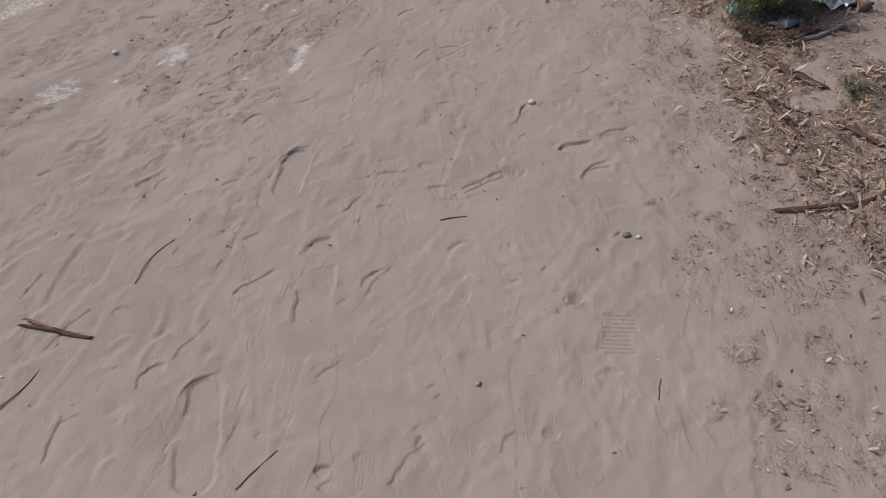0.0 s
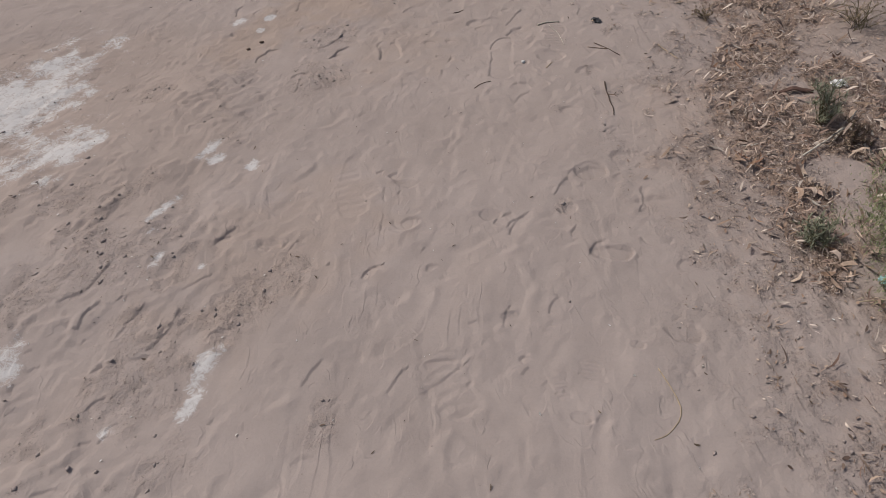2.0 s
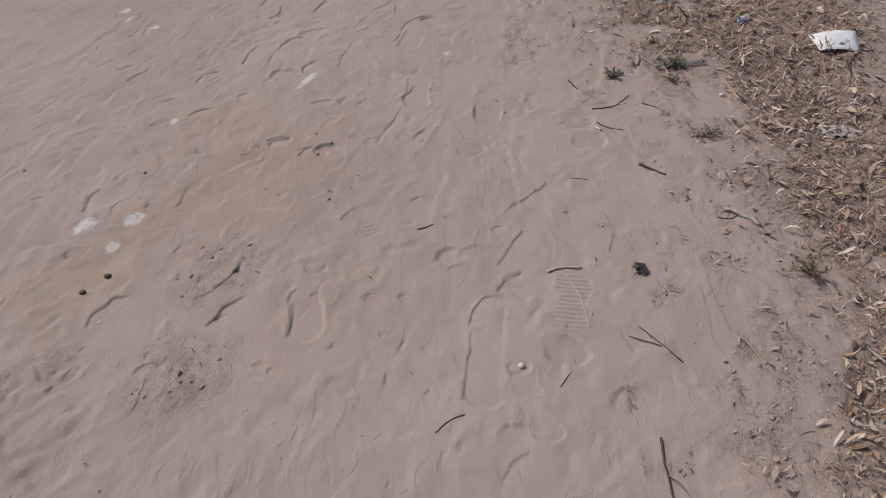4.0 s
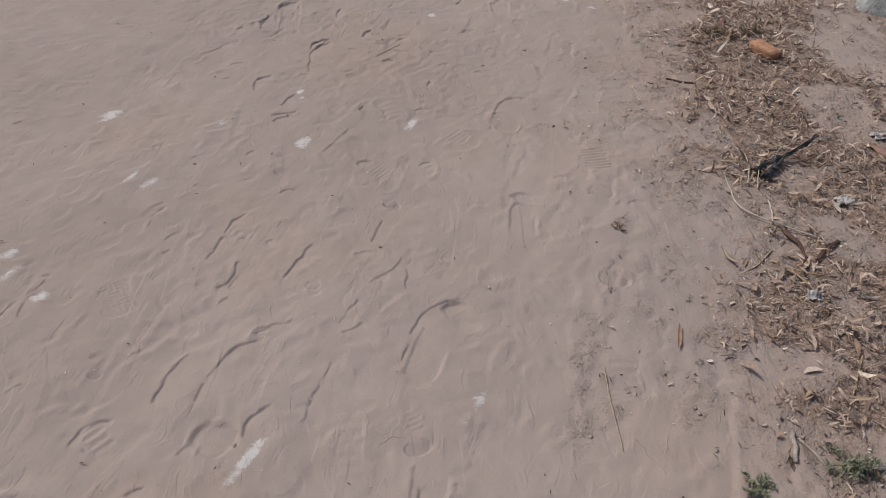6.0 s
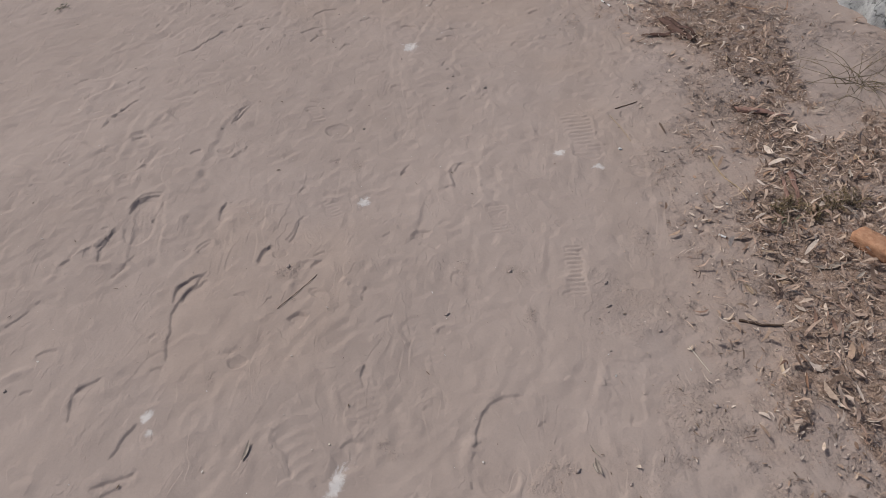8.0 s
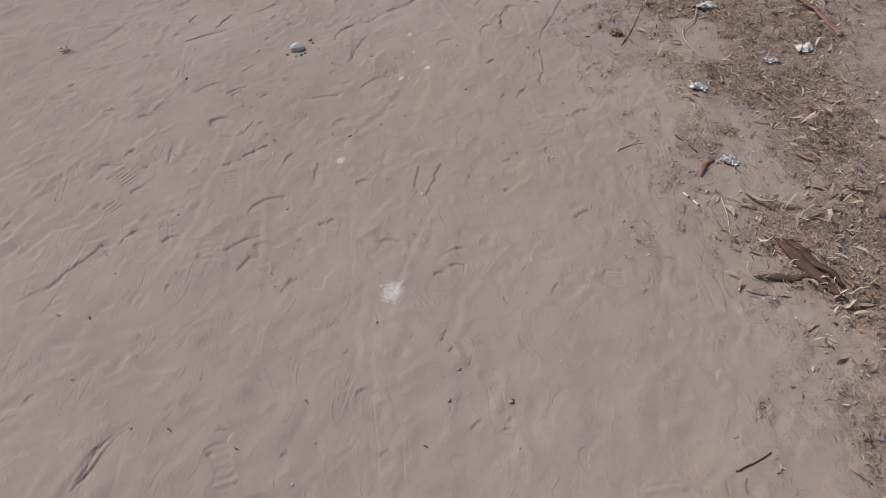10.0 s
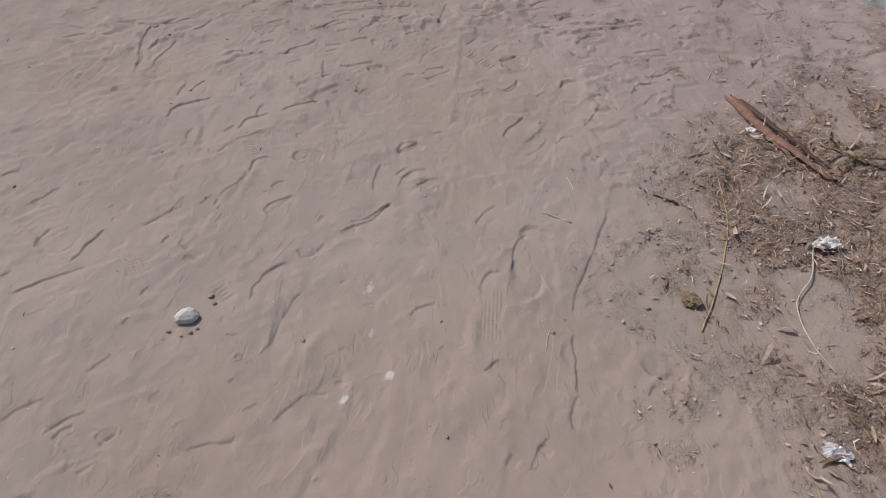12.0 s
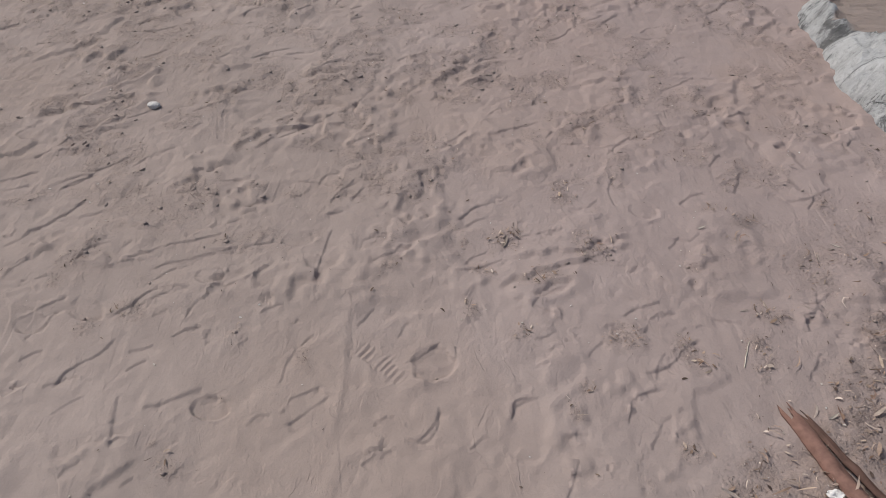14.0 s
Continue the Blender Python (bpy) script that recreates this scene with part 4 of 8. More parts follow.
scarp(1.00, (-0.816, 7.718), (-0.775, 7.736))
scarp(0.55, (-0.708, 7.715), (-0.687, 7.753))
dent(-0.577, 7.751, 0.028, 1.00)
scarp(1.00, (-1.152, 7.780), (-1.089, 7.802))
ribs(-0.098, 7.904, -0.049, 7.738, 0.048, 0.0251, "waves", 0.55)
scarp(0.55, (-0.684, 7.870), (-0.641, 7.897))
scarp(1.00, (-0.203, 7.887), (-0.153, 7.915))
scarp(1.50, (-0.465, 7.902), (-0.441, 7.927), (-0.401, 7.920))
scarp(1.00, (-0.473, 7.909), (-0.412, 7.934))
scarp(1.00, (-1.281, 7.881), (-1.238, 7.955), (-1.207, 8.018))
scarp(1.50, (-0.772, 7.736), (-0.799, 7.878), (-0.806, 7.966), (-0.787, 8.024), (-0.764, 8.071), (-0.735, 8.128))
scarp(0.55, (-0.669, 7.998), (-0.604, 8.006))
ribs(0.677, 8.034, 0.672, 7.975, 0.021, 0.0184, "bars", 0.55)
dent(-0.379, 8.006, 0.027, 1.00)
scarp(1.00, (-0.253, 7.978), (-0.240, 8.038))
scarp(0.55, (-0.868, 7.996), (-0.839, 8.027))
scarp(0.55, (-0.646, 8.008), (-0.580, 8.018))
dent(-0.388, 8.014, 0.028, 1.00)
scarp(0.55, (0.020, 8.039), (0.069, 7.990))
scarp(1.00, (0.100, 8.005), (0.109, 8.051))
scarp(1.50, (-0.796, 7.973), (-0.789, 8.019), (-0.765, 8.051), (-0.734, 8.086))
scarp(1.50, (-0.814, 7.967), (-0.818, 8.027), (-0.797, 8.066), (-0.747, 8.099))
scarp(1.00, (0.019, 8.035), (0.026, 8.082), (0.117, 8.075))
scarp(1.00, (-0.827, 8.032), (-0.776, 8.084), (-0.742, 8.088))
ribs(0.409, 8.201, 0.398, 7.970, 0.030, 0.0192, "bars", 1.50)
scarp(0.55, (-1.041, 8.066), (-1.005, 8.115))
dent(-0.401, 8.134, 0.024, 1.00)
dent(-0.429, 8.135, 0.029, 1.00)
scarp(1.00, (-1.045, 8.088), (-1.018, 8.137), (-0.992, 8.196))
scarp(0.55, (-1.302, 8.148), (-1.279, 8.226))
scarp(1.00, (-1.218, 8.125), (-1.176, 8.197), (-1.111, 8.240))
scarp(1.00, (-0.596, 8.135), (-0.585, 8.194), (-0.566, 8.234))
dent(-0.533, 8.191, 0.024, 1.00)
scarp(1.50, (-0.600, 8.145), (-0.587, 8.207), (-0.559, 8.233))
scarp(1.00, (-0.086, 8.220), (-0.031, 8.192))
scarp(1.00, (-0.797, 8.192), (-0.762, 8.244))
scarp(1.00, (-0.808, 8.202), (-0.793, 8.236), (-0.764, 8.259))
scarp(1.50, (-1.112, 8.158), (-1.112, 8.249), (-1.095, 8.327))
scarp(1.00, (-0.115, 8.241), (-0.065, 8.273))
dent(-0.080, 8.264, 0.030, 1.00)
scarp(1.50, (-1.126, 8.213), (-1.115, 8.269), (-1.088, 8.313))
dent(0.807, 8.266, 0.050, 1.00)
scarp(1.00, (-0.210, 8.253), (-0.175, 8.291))
dent(0.782, 8.273, 0.045, 1.00)
scarp(1.00, (-0.109, 8.270), (-0.040, 8.280))
scarp(1.50, (-0.509, 8.242), (-0.496, 8.306), (-0.482, 8.349))
scarp(1.00, (0.484, 8.339), (0.493, 8.262))
scarp(1.00, (-0.525, 8.249), (-0.503, 8.316), (-0.479, 8.379))
plate(-0.961, 8.155, -1.021, 8.488)
ribs(-1.036, 8.461, -0.967, 8.190, 0.040, 0.0233, "waffle", 0.55)
ribs(0.178, 8.416, 0.196, 8.258, 0.038, 0.0153, "bars", 0.55)
plate(-1.019, 8.246, -1.031, 8.475)
scarp(1.00, (-0.758, 8.310), (-0.764, 8.402), (-0.753, 8.438))
scarp(1.00, (-0.991, 8.341), (-0.977, 8.403), (-0.974, 8.449))
scarp(1.00, (-0.996, 8.350), (-0.967, 8.399), (-0.981, 8.473))
ribs(-0.401, 8.450, -0.366, 8.367, 0.032, 0.0172, "bars", 0.55)
scarp(1.00, (-0.758, 8.387), (-0.754, 8.448))
dent(0.899, 8.426, 0.041, 0.55)
scarp(1.50, (-1.074, 8.379), (-1.073, 8.451), (-1.043, 8.482), (-0.985, 8.490))
dent(-1.115, 8.460, 0.025, 1.00)
scarp(1.50, (-1.084, 8.408), (-1.075, 8.461), (-1.048, 8.494), (-0.986, 8.502))
dent(0.760, 8.512, 0.054, 0.55)
scarp(1.00, (-0.512, 8.491), (-0.487, 8.537))
plate(0.074, 8.653, 0.090, 8.415)
scarp(0.55, (-0.050, 8.484), (0.032, 8.614))
ribs(0.723, 8.665, 0.713, 8.557, 0.032, 0.0218, "bars", 0.55)
scarp(1.00, (-0.158, 8.589), (-0.126, 8.662))
scarp(1.00, (-1.168, 8.588), (-1.131, 8.632), (-1.099, 8.674))
scarp(1.00, (0.034, 8.597), (0.065, 8.653), (0.121, 8.667))
scarp(0.55, (-0.402, 8.628), (-0.349, 8.733))
scarp(1.00, (-0.426, 8.677), (-0.383, 8.695))
scarp(1.00, (-1.123, 8.679), (-1.100, 8.725))
scarp(1.00, (-0.793, 8.690), (-0.767, 8.739), (-0.735, 8.785))
scarp(1.00, (-0.955, 8.723), (-0.914, 8.763))
dent(-0.832, 8.751, 0.023, 1.00)
scarp(1.00, (-0.346, 8.742), (-0.303, 8.775))
ribs(0.524, 8.987, 0.551, 8.660, 0.065, 0.0253, "bars", 1.00)
dent(-1.158, 8.825, 0.041, 1.50)
dent(-1.175, 8.854, 0.040, 1.00)
dent(-0.418, 8.898, 0.049, 1.00)
scarp(1.00, (-1.341, 8.912), (-1.337, 8.981), (-1.315, 9.012))
scarp(1.50, (-0.845, 8.923), (-0.812, 9.008), (-0.783, 9.082))
ribs(-0.532, 9.062, -0.493, 8.949, 0.031, 0.0245, "bars", 1.00)
scarp(1.00, (-0.841, 8.943), (-0.816, 9.047), (-0.770, 9.111))
scarp(1.50, (-1.327, 8.980), (-1.292, 9.085), (-1.258, 9.128))
dent(-0.184, 9.204, 0.036, 1.00)
scarp(1.00, (-1.589, 9.256), (-1.541, 9.326))
scarp(1.00, (-1.213, 9.493), (-1.129, 9.571))
scarp(1.00, (-0.804, 9.545), (-0.801, 9.586))
scarp(0.55, (0.622, 9.597), (0.560, 9.555))
scarp(1.00, (0.327, 9.567), (0.358, 9.610))
scarp(1.00, (-0.472, 9.555), (-0.458, 9.589), (-0.442, 9.622))
ribs(-0.382, 9.575, -0.360, 9.663, 0.035, 0.0120, "waffle", 1.00)
ribs(0.529, 9.670, 0.522, 9.596, 0.030, 0.0135, "bars", 0.55)
scarp(1.00, (-1.168, 9.518), (-1.096, 9.654), (-1.040, 9.770))
dent(-0.537, 9.661, 0.018, 1.00)
scarp(1.50, (-0.622, 9.640), (-0.605, 9.684), (-0.590, 9.720))
scarp(1.00, (0.020, 9.676), (0.084, 9.689))
dent(-0.578, 9.720, 0.020, 1.00)
ribs(-0.724, 9.795, -0.696, 9.668, 0.042, 0.0280, "waves", 1.00)
dent(-0.544, 9.749, 0.038, 1.00)
scarp(1.00, (0.017, 9.740), (0.098, 9.760))
scarp(1.00, (-0.677, 9.725), (-0.551, 9.810))
dent(-0.149, 9.768, 0.042, 1.50)
scarp(1.50, (-0.877, 9.756), (-0.857, 9.786), (-0.822, 9.799))
scarp(1.00, (-0.454, 9.767), (-0.427, 9.801))
scarp(1.50, (-1.007, 9.742), (-0.990, 9.793), (-0.962, 9.822))
scarp(1.00, (-0.377, 9.855), (-0.351, 9.882))
scarp(0.55, (-0.274, 9.824), (-0.302, 9.913))
scarp(0.55, (-0.897, 9.890), (-0.866, 9.927))
scarp(1.00, (0.436, 9.901), (0.503, 9.948))
ribs(-1.121, 9.953, -1.055, 9.907, 0.037, 0.0180, "bars", 1.00)
scarp(1.50, (-0.630, 9.878), (-0.631, 9.929), (-0.603, 9.967), (-0.563, 9.993), (-0.510, 10.001))
scarp(0.55, (-0.805, 9.927), (-0.800, 10.004))
scarp(1.00, (-2.029, 9.904), (-1.995, 10.032))
scarp(1.00, (-1.054, 9.994), (-1.011, 10.063), (-0.988, 10.127))
dent(-0.267, 10.070, 0.031, 1.00)
ribs(-0.735, 10.129, -0.713, 10.025, 0.029, 0.0173, "bars", 0.55)
ribs(-1.138, 10.114, -1.051, 10.063, 0.039, 0.0169, "bars", 1.00)
scarp(1.00, (0.090, 10.052), (0.106, 10.136))
scarp(1.50, (-0.053, 9.999), (-0.031, 10.093), (0.002, 10.211))
scarp(1.00, (-0.458, 9.997), (-0.446, 10.110), (-0.443, 10.209))
dent(0.560, 10.108, 0.039, 0.55)
scarp(1.00, (-0.095, 10.042), (-0.089, 10.113), (-0.074, 10.188))
scarp(1.00, (-1.209, 10.146), (-1.120, 10.169), (-1.029, 10.148))
scarp(1.00, (-0.863, 10.111), (-0.856, 10.172), (-0.828, 10.210))
scarp(1.00, (-0.817, 10.145), (-0.770, 10.161), (-0.724, 10.200))
dent(-1.120, 10.169, 0.066, 0.55)
scarp(1.00, (-0.558, 10.174), (-0.531, 10.243))
ribs(0.410, 10.299, 0.423, 10.183, 0.041, 0.0178, "waffle", 1.00)
scarp(1.00, (-0.971, 10.162), (-0.980, 10.239), (-0.992, 10.330))
scarp(1.50, (-0.721, 10.211), (-0.678, 10.253), (-0.626, 10.287))
scarp(0.55, (-0.216, 10.091), (-0.204, 10.294), (-0.176, 10.368))
scarp(1.00, (0.523, 10.370), (0.564, 10.350), (0.628, 10.363))
dent(-0.372, 10.376, 0.038, 1.00)
scarp(1.00, (-0.850, 10.357), (-0.788, 10.337), (-0.742, 10.363), (-0.714, 10.449))
dent(-1.034, 10.398, 0.016, 1.00)
dent(0.576, 10.401, 0.072, 0.55)
dent(-0.841, 10.434, 0.051, 1.50)
dent(-0.382, 10.439, 0.033, 1.00)
ribs(0.294, 10.533, 0.373, 10.373, 0.062, 0.0313, "waves", 0.55)
scarp(1.00, (-1.171, 10.452), (-1.116, 10.480))
scarp(1.00, (-1.317, 10.503), (-1.243, 10.504))
scarp(1.00, (0.492, 10.474), (0.535, 10.521), (0.573, 10.530))
scarp(0.55, (-0.756, 10.529), (-0.690, 10.561))
scarp(0.55, (0.207, 10.450), (0.242, 10.619), (0.264, 10.679))
ribs(-0.788, 10.638, -0.733, 10.537, 0.046, 0.0243, "bars", 0.55)
scarp(1.00, (-0.525, 10.605), (-0.468, 10.626), (-0.405, 10.642))
scarp(1.00, (-0.733, 10.598), (-0.704, 10.634), (-0.675, 10.643))
scarp(1.00, (-0.847, 10.608), (-0.802, 10.653))
dent(-0.719, 10.633, 0.023, 1.00)
scarp(1.00, (0.295, 10.588), (0.314, 10.655), (0.349, 10.692))
dent(0.335, 10.656, 0.022, 1.00)
scarp(1.00, (-0.878, 10.616), (-0.839, 10.663), (-0.791, 10.694))
dent(0.150, 10.674, 0.062, 0.55)
scarp(0.55, (-0.576, 10.658), (-0.531, 10.692))
scarp(1.00, (-0.990, 10.636), (-0.901, 10.730))
scarp(1.00, (-0.334, 10.699), (-0.305, 10.739), (-0.278, 10.779))
scarp(1.50, (-0.417, 10.725), (-0.391, 10.747), (-0.366, 10.748))
scarp(1.00, (-0.651, 10.716), (-0.625, 10.767))
scarp(1.00, (0.409, 10.707), (0.427, 10.822))
scarp(1.00, (-0.292, 10.768), (-0.213, 10.785))
scarp(0.55, (-0.475, 10.795), (-0.426, 10.833))
dent(-0.178, 10.815, 0.023, 1.00)
scarp(1.00, (-0.842, 10.799), (-0.812, 10.842), (-0.788, 10.872))
dent(-0.459, 10.876, 0.019, 1.00)
scarp(1.00, (0.188, 10.869), (0.206, 10.896), (0.234, 10.912))
scarp(1.00, (0.427, 10.814), (0.431, 10.930), (0.430, 11.014))
dent(0.663, 10.924, 0.056, 1.00)
dent(-0.267, 10.955, 0.035, 0.55)
scarp(0.55, (-0.267, 10.936), (-0.212, 10.979))
scarp(0.55, (-0.053, 10.933), (0.004, 10.995))
scarp(1.00, (-0.807, 10.959), (-0.790, 11.000))
scarp(1.00, (-0.414, 10.863), (-0.392, 10.946), (-0.378, 11.027), (-0.381, 11.098))
ribs(0.212, 11.168, 0.204, 10.970, 0.036, 0.0168, "waffle", 1.00)
scarp(1.00, (-0.379, 11.019), (-0.358, 11.091), (-0.342, 11.118))
scarp(1.00, (-0.026, 11.045), (-0.002, 11.086), (0.052, 11.101))
scarp(1.00, (-0.792, 11.073), (-0.772, 11.107))
ribs(-0.598, 11.138, -0.533, 11.078, 0.022, 0.0164, "bars", 0.55)
scarp(1.50, (-1.166, 11.046), (-1.102, 11.087), (-1.042, 11.136), (-0.968, 11.183))
scarp(1.00, (-1.211, 11.112), (-1.174, 11.137))
scarp(0.55, (0.337, 11.081), (0.360, 11.213))
scarp(1.50, (-0.489, 11.068), (-0.476, 11.147), (-0.448, 11.207), (-0.397, 11.237))
scarp(1.00, (0.175, 11.100), (0.175, 11.187), (0.209, 11.236), (0.243, 11.243))
ribs(-0.886, 11.254, -0.814, 11.143, 0.043, 0.0198, "waffle", 1.00)
scarp(1.00, (-0.713, 11.235), (-0.677, 11.223))
scarp(1.00, (-0.216, 11.237), (-0.248, 11.223))
scarp(1.50, (-1.038, 11.175), (-1.024, 11.255), (-0.991, 11.341))
plate(0.304, 11.142, 0.349, 11.394)
scarp(1.50, (-0.754, 11.285), (-0.712, 11.254))
scarp(1.00, (-1.167, 11.231), (-1.160, 11.331))
dent(-0.357, 11.283, 0.028, 1.00)
scarp(1.00, (-0.390, 11.254), (-0.342, 11.275), (-0.310, 11.334))
scarp(1.50, (-0.804, 11.281), (-0.781, 11.317))
scarp(1.00, (0.431, 11.059), (0.448, 11.153), (0.504, 11.295), (0.553, 11.424), (0.603, 11.578))
ribs(-1.246, 11.403, -1.069, 11.239, 0.068, 0.0314, "waves", 0.55)
scarp(1.50, (0.268, 11.233), (0.276, 11.325), (0.299, 11.390), (0.326, 11.423))
dent(0.357, 11.407, 0.054, 1.50)
scarp(1.00, (-0.887, 11.355), (-0.844, 11.411), (-0.794, 11.456))
scarp(0.55, (0.139, 11.339), (0.192, 11.446), (0.229, 11.504))
scarp(1.00, (-1.019, 11.423), (-1.012, 11.451))
scarp(0.55, (-0.346, 11.400), (-0.324, 11.483))
scarp(1.50, (-0.274, 11.375), (-0.223, 11.416), (-0.173, 11.455), (-0.119, 11.538))
scarp(1.00, (-0.823, 11.413), (-0.815, 11.451), (-0.804, 11.503))
scarp(0.55, (-0.363, 11.458), (-0.316, 11.490))
scarp(1.00, (-0.790, 11.443), (-0.793, 11.512))
scarp(1.50, (-0.255, 11.426), (-0.198, 11.451), (-0.150, 11.498), (-0.121, 11.536))
scarp(1.00, (-1.275, 11.428), (-1.235, 11.502), (-1.217, 11.524))
scarp(1.00, (-0.521, 11.444), (-0.489, 11.483), (-0.455, 11.534))
scarp(1.00, (-0.745, 11.474), (-0.684, 11.522))
scarp(1.00, (0.150, 11.444), (0.182, 11.498), (0.230, 11.553))
scarp(1.50, (-0.528, 11.441), (-0.512, 11.496), (-0.477, 11.520), (-0.450, 11.552))
scarp(1.00, (-0.684, 11.441), (-0.662, 11.510), (-0.635, 11.579))
dent(0.902, 11.534, 0.048, 0.55)
dent(-1.142, 11.548, 0.017, 1.00)
scarp(1.50, (-0.694, 11.463), (-0.680, 11.534), (-0.652, 11.576), (-0.622, 11.635))
scarp(1.00, (-1.429, 11.557), (-1.371, 11.593))
scarp(1.00, (-0.536, 11.574), (-0.488, 11.609))
dent(-0.004, 11.606, 0.025, 1.00)
dent(-0.026, 11.640, 0.031, 1.00)
dent(-0.007, 11.646, 0.025, 1.00)
scarp(1.00, (-0.051, 11.617), (-0.011, 11.656), (0.033, 11.667))
dent(0.658, 11.656, 0.049, 1.00)
scarp(1.00, (-0.194, 11.582), (-0.191, 11.675), (-0.173, 11.737))
scarp(1.50, (-0.103, 11.601), (-0.093, 11.662), (-0.059, 11.699), (-0.008, 11.716))
scarp(1.00, (-0.120, 11.677), (-0.084, 11.712))
scarp(1.50, (-0.619, 11.645), (-0.619, 11.698), (-0.604, 11.727), (-0.565, 11.743))
scarp(1.00, (0.557, 11.637), (0.586, 11.713), (0.606, 11.776))
scarp(0.55, (-0.192, 11.785), (-0.236, 11.673))
dent(-0.439, 11.753, 0.052, 1.50)
dent(0.655, 11.767, 0.056, 0.55)
dent(-0.767, 11.771, 0.031, 1.00)
ribs(-0.657, 11.820, -0.625, 11.744, 0.022, 0.0138, "bars", 1.00)
scarp(1.00, (-0.765, 11.748), (-0.729, 11.796), (-0.682, 11.848), (-0.621, 11.884))
dent(-0.080, 11.829, 0.047, 1.50)
scarp(1.50, (-0.134, 11.792), (-0.104, 11.828), (-0.053, 11.877))
scarp(1.00, (-0.345, 11.768), (-0.351, 11.835), (-0.360, 11.930))
scarp(1.00, (-0.891, 11.820), (-0.884, 11.898))
ribs(-0.635, 11.851, -0.545, 11.876, 0.026, 0.0093, "bars", 0.55)
scarp(1.00, (-0.474, 11.849), (-0.500, 11.889))
scarp(1.00, (0.334, 11.823), (0.388, 11.873), (0.414, 11.923))
scarp(1.00, (-0.772, 11.875), (-0.738, 11.918))
scarp(1.00, (0.303, 11.841), (0.359, 11.933), (0.419, 11.994))
scarp(1.00, (-0.015, 11.914), (0.048, 11.938))
scarp(1.00, (0.437, 11.896), (0.542, 11.964))
scarp(1.50, (-0.716, 11.886), (-0.712, 11.941), (-0.673, 11.976), (-0.620, 11.997))
scarp(1.50, (0.250, 11.917), (0.271, 11.971), (0.341, 12.059))
scarp(1.00, (-0.670, 11.965), (-0.663, 12.057))
scarp(1.50, (-1.010, 11.934), (-0.977, 12.017), (-0.922, 12.055), (-0.854, 12.087))
dent(0.095, 12.024, 0.043, 0.55)
scarp(1.00, (-1.178, 12.006), (-1.148, 12.054))
dent(-0.280, 12.054, 0.044, 0.55)
scarp(1.50, (-0.589, 12.019), (-0.541, 12.052), (-0.454, 12.094))
scarp(1.50, (0.561, 12.013), (0.599, 12.078), (0.644, 12.185))
scarp(1.00, (-1.007, 12.074), (-0.998, 12.136), (-0.988, 12.197))
scarp(0.55, (-1.216, 12.124), (-1.140, 12.153), (-1.080, 12.182))
scarp(1.00, (-0.954, 12.138), (-0.920, 12.191))
dent(-0.752, 12.182, 0.027, 1.00)
scarp(1.00, (-0.310, 12.163), (-0.250, 12.212))
scarp(1.00, (-0.562, 12.165), (-0.515, 12.219))
scarp(1.00, (0.132, 12.180), (0.210, 12.221))
dent(-1.149, 12.215, 0.036, 1.00)
scarp(1.00, (0.385, 12.214), (0.456, 12.257))
scarp(1.00, (0.619, 12.236), (0.676, 12.249))
scarp(1.00, (0.817, 12.185), (0.955, 12.321))
plate(0.809, 12.170, 0.869, 12.353)
dent(-0.446, 12.262, 0.017, 1.50)
plate(0.516, 12.181, 0.548, 12.345)
scarp(1.50, (0.229, 12.254), (0.296, 12.245), (0.322, 12.348))
scarp(1.50, (0.264, 12.242), (0.299, 12.275), (0.319, 12.332))
scarp(1.00, (0.155, 12.283), (0.210, 12.312))
dent(-0.119, 12.308, 0.029, 1.00)
scarp(1.00, (-0.469, 12.238), (-0.475, 12.306), (-0.488, 12.410))
scarp(1.00, (0.778, 12.254), (0.804, 12.323), (0.858, 12.367), (0.923, 12.365))
scarp(1.00, (0.487, 12.290), (0.514, 12.337), (0.581, 12.355))
scarp(1.50, (0.492, 12.294), (0.515, 12.350), (0.573, 12.356))
scarp(1.50, (-0.057, 12.294), (-0.014, 12.328), (0.044, 12.380))
scarp(1.00, (-1.247, 12.394), (-1.234, 12.280))
scarp(1.50, (-1.180, 12.234), (-1.160, 12.284), (-1.165, 12.340), (-1.152, 12.399), (-1.127, 12.505))
dent(-0.246, 12.358, 0.049, 1.50)
scarp(0.55, (0.812, 12.340), (0.969, 12.376))
dent(-0.254, 12.358, 0.044, 1.50)
scarp(1.00, (-0.083, 12.317), (0.024, 12.408))
scarp(1.00, (-0.636, 12.343), (-0.559, 12.405))
scarp(1.00, (-0.427, 12.362), (-0.356, 12.378), (-0.273, 12.413))
scarp(1.00, (-0.418, 12.363), (-0.338, 12.387), (-0.276, 12.420))
scarp(1.00, (0.067, 12.382), (0.008, 12.401))
dent(0.930, 12.416, 0.044, 1.00)
scarp(1.00, (-0.696, 12.420), (-0.624, 12.460), (-0.555, 12.449))
dent(0.306, 12.456, 0.057, 1.50)
ribs(0.121, 12.521, 0.232, 12.413, 0.024, 0.0179, "bars", 1.50)
scarp(1.50, (0.838, 12.418), (0.921, 12.438), (1.002, 12.509), (1.048, 12.540))
dent(0.304, 12.483, 0.057, 1.50)
scarp(1.00, (-0.493, 12.470), (-0.443, 12.504))
scarp(1.50, (-1.217, 12.211), (-1.240, 12.336), (-1.276, 12.483), (-1.268, 12.580), (-1.214, 12.651), (-1.153, 12.690))
scarp(1.00, (0.916, 12.453), (0.980, 12.507), (1.051, 12.526))
ribs(0.107, 12.533, 0.186, 12.461, 0.032, 0.0159, "bars", 1.00)
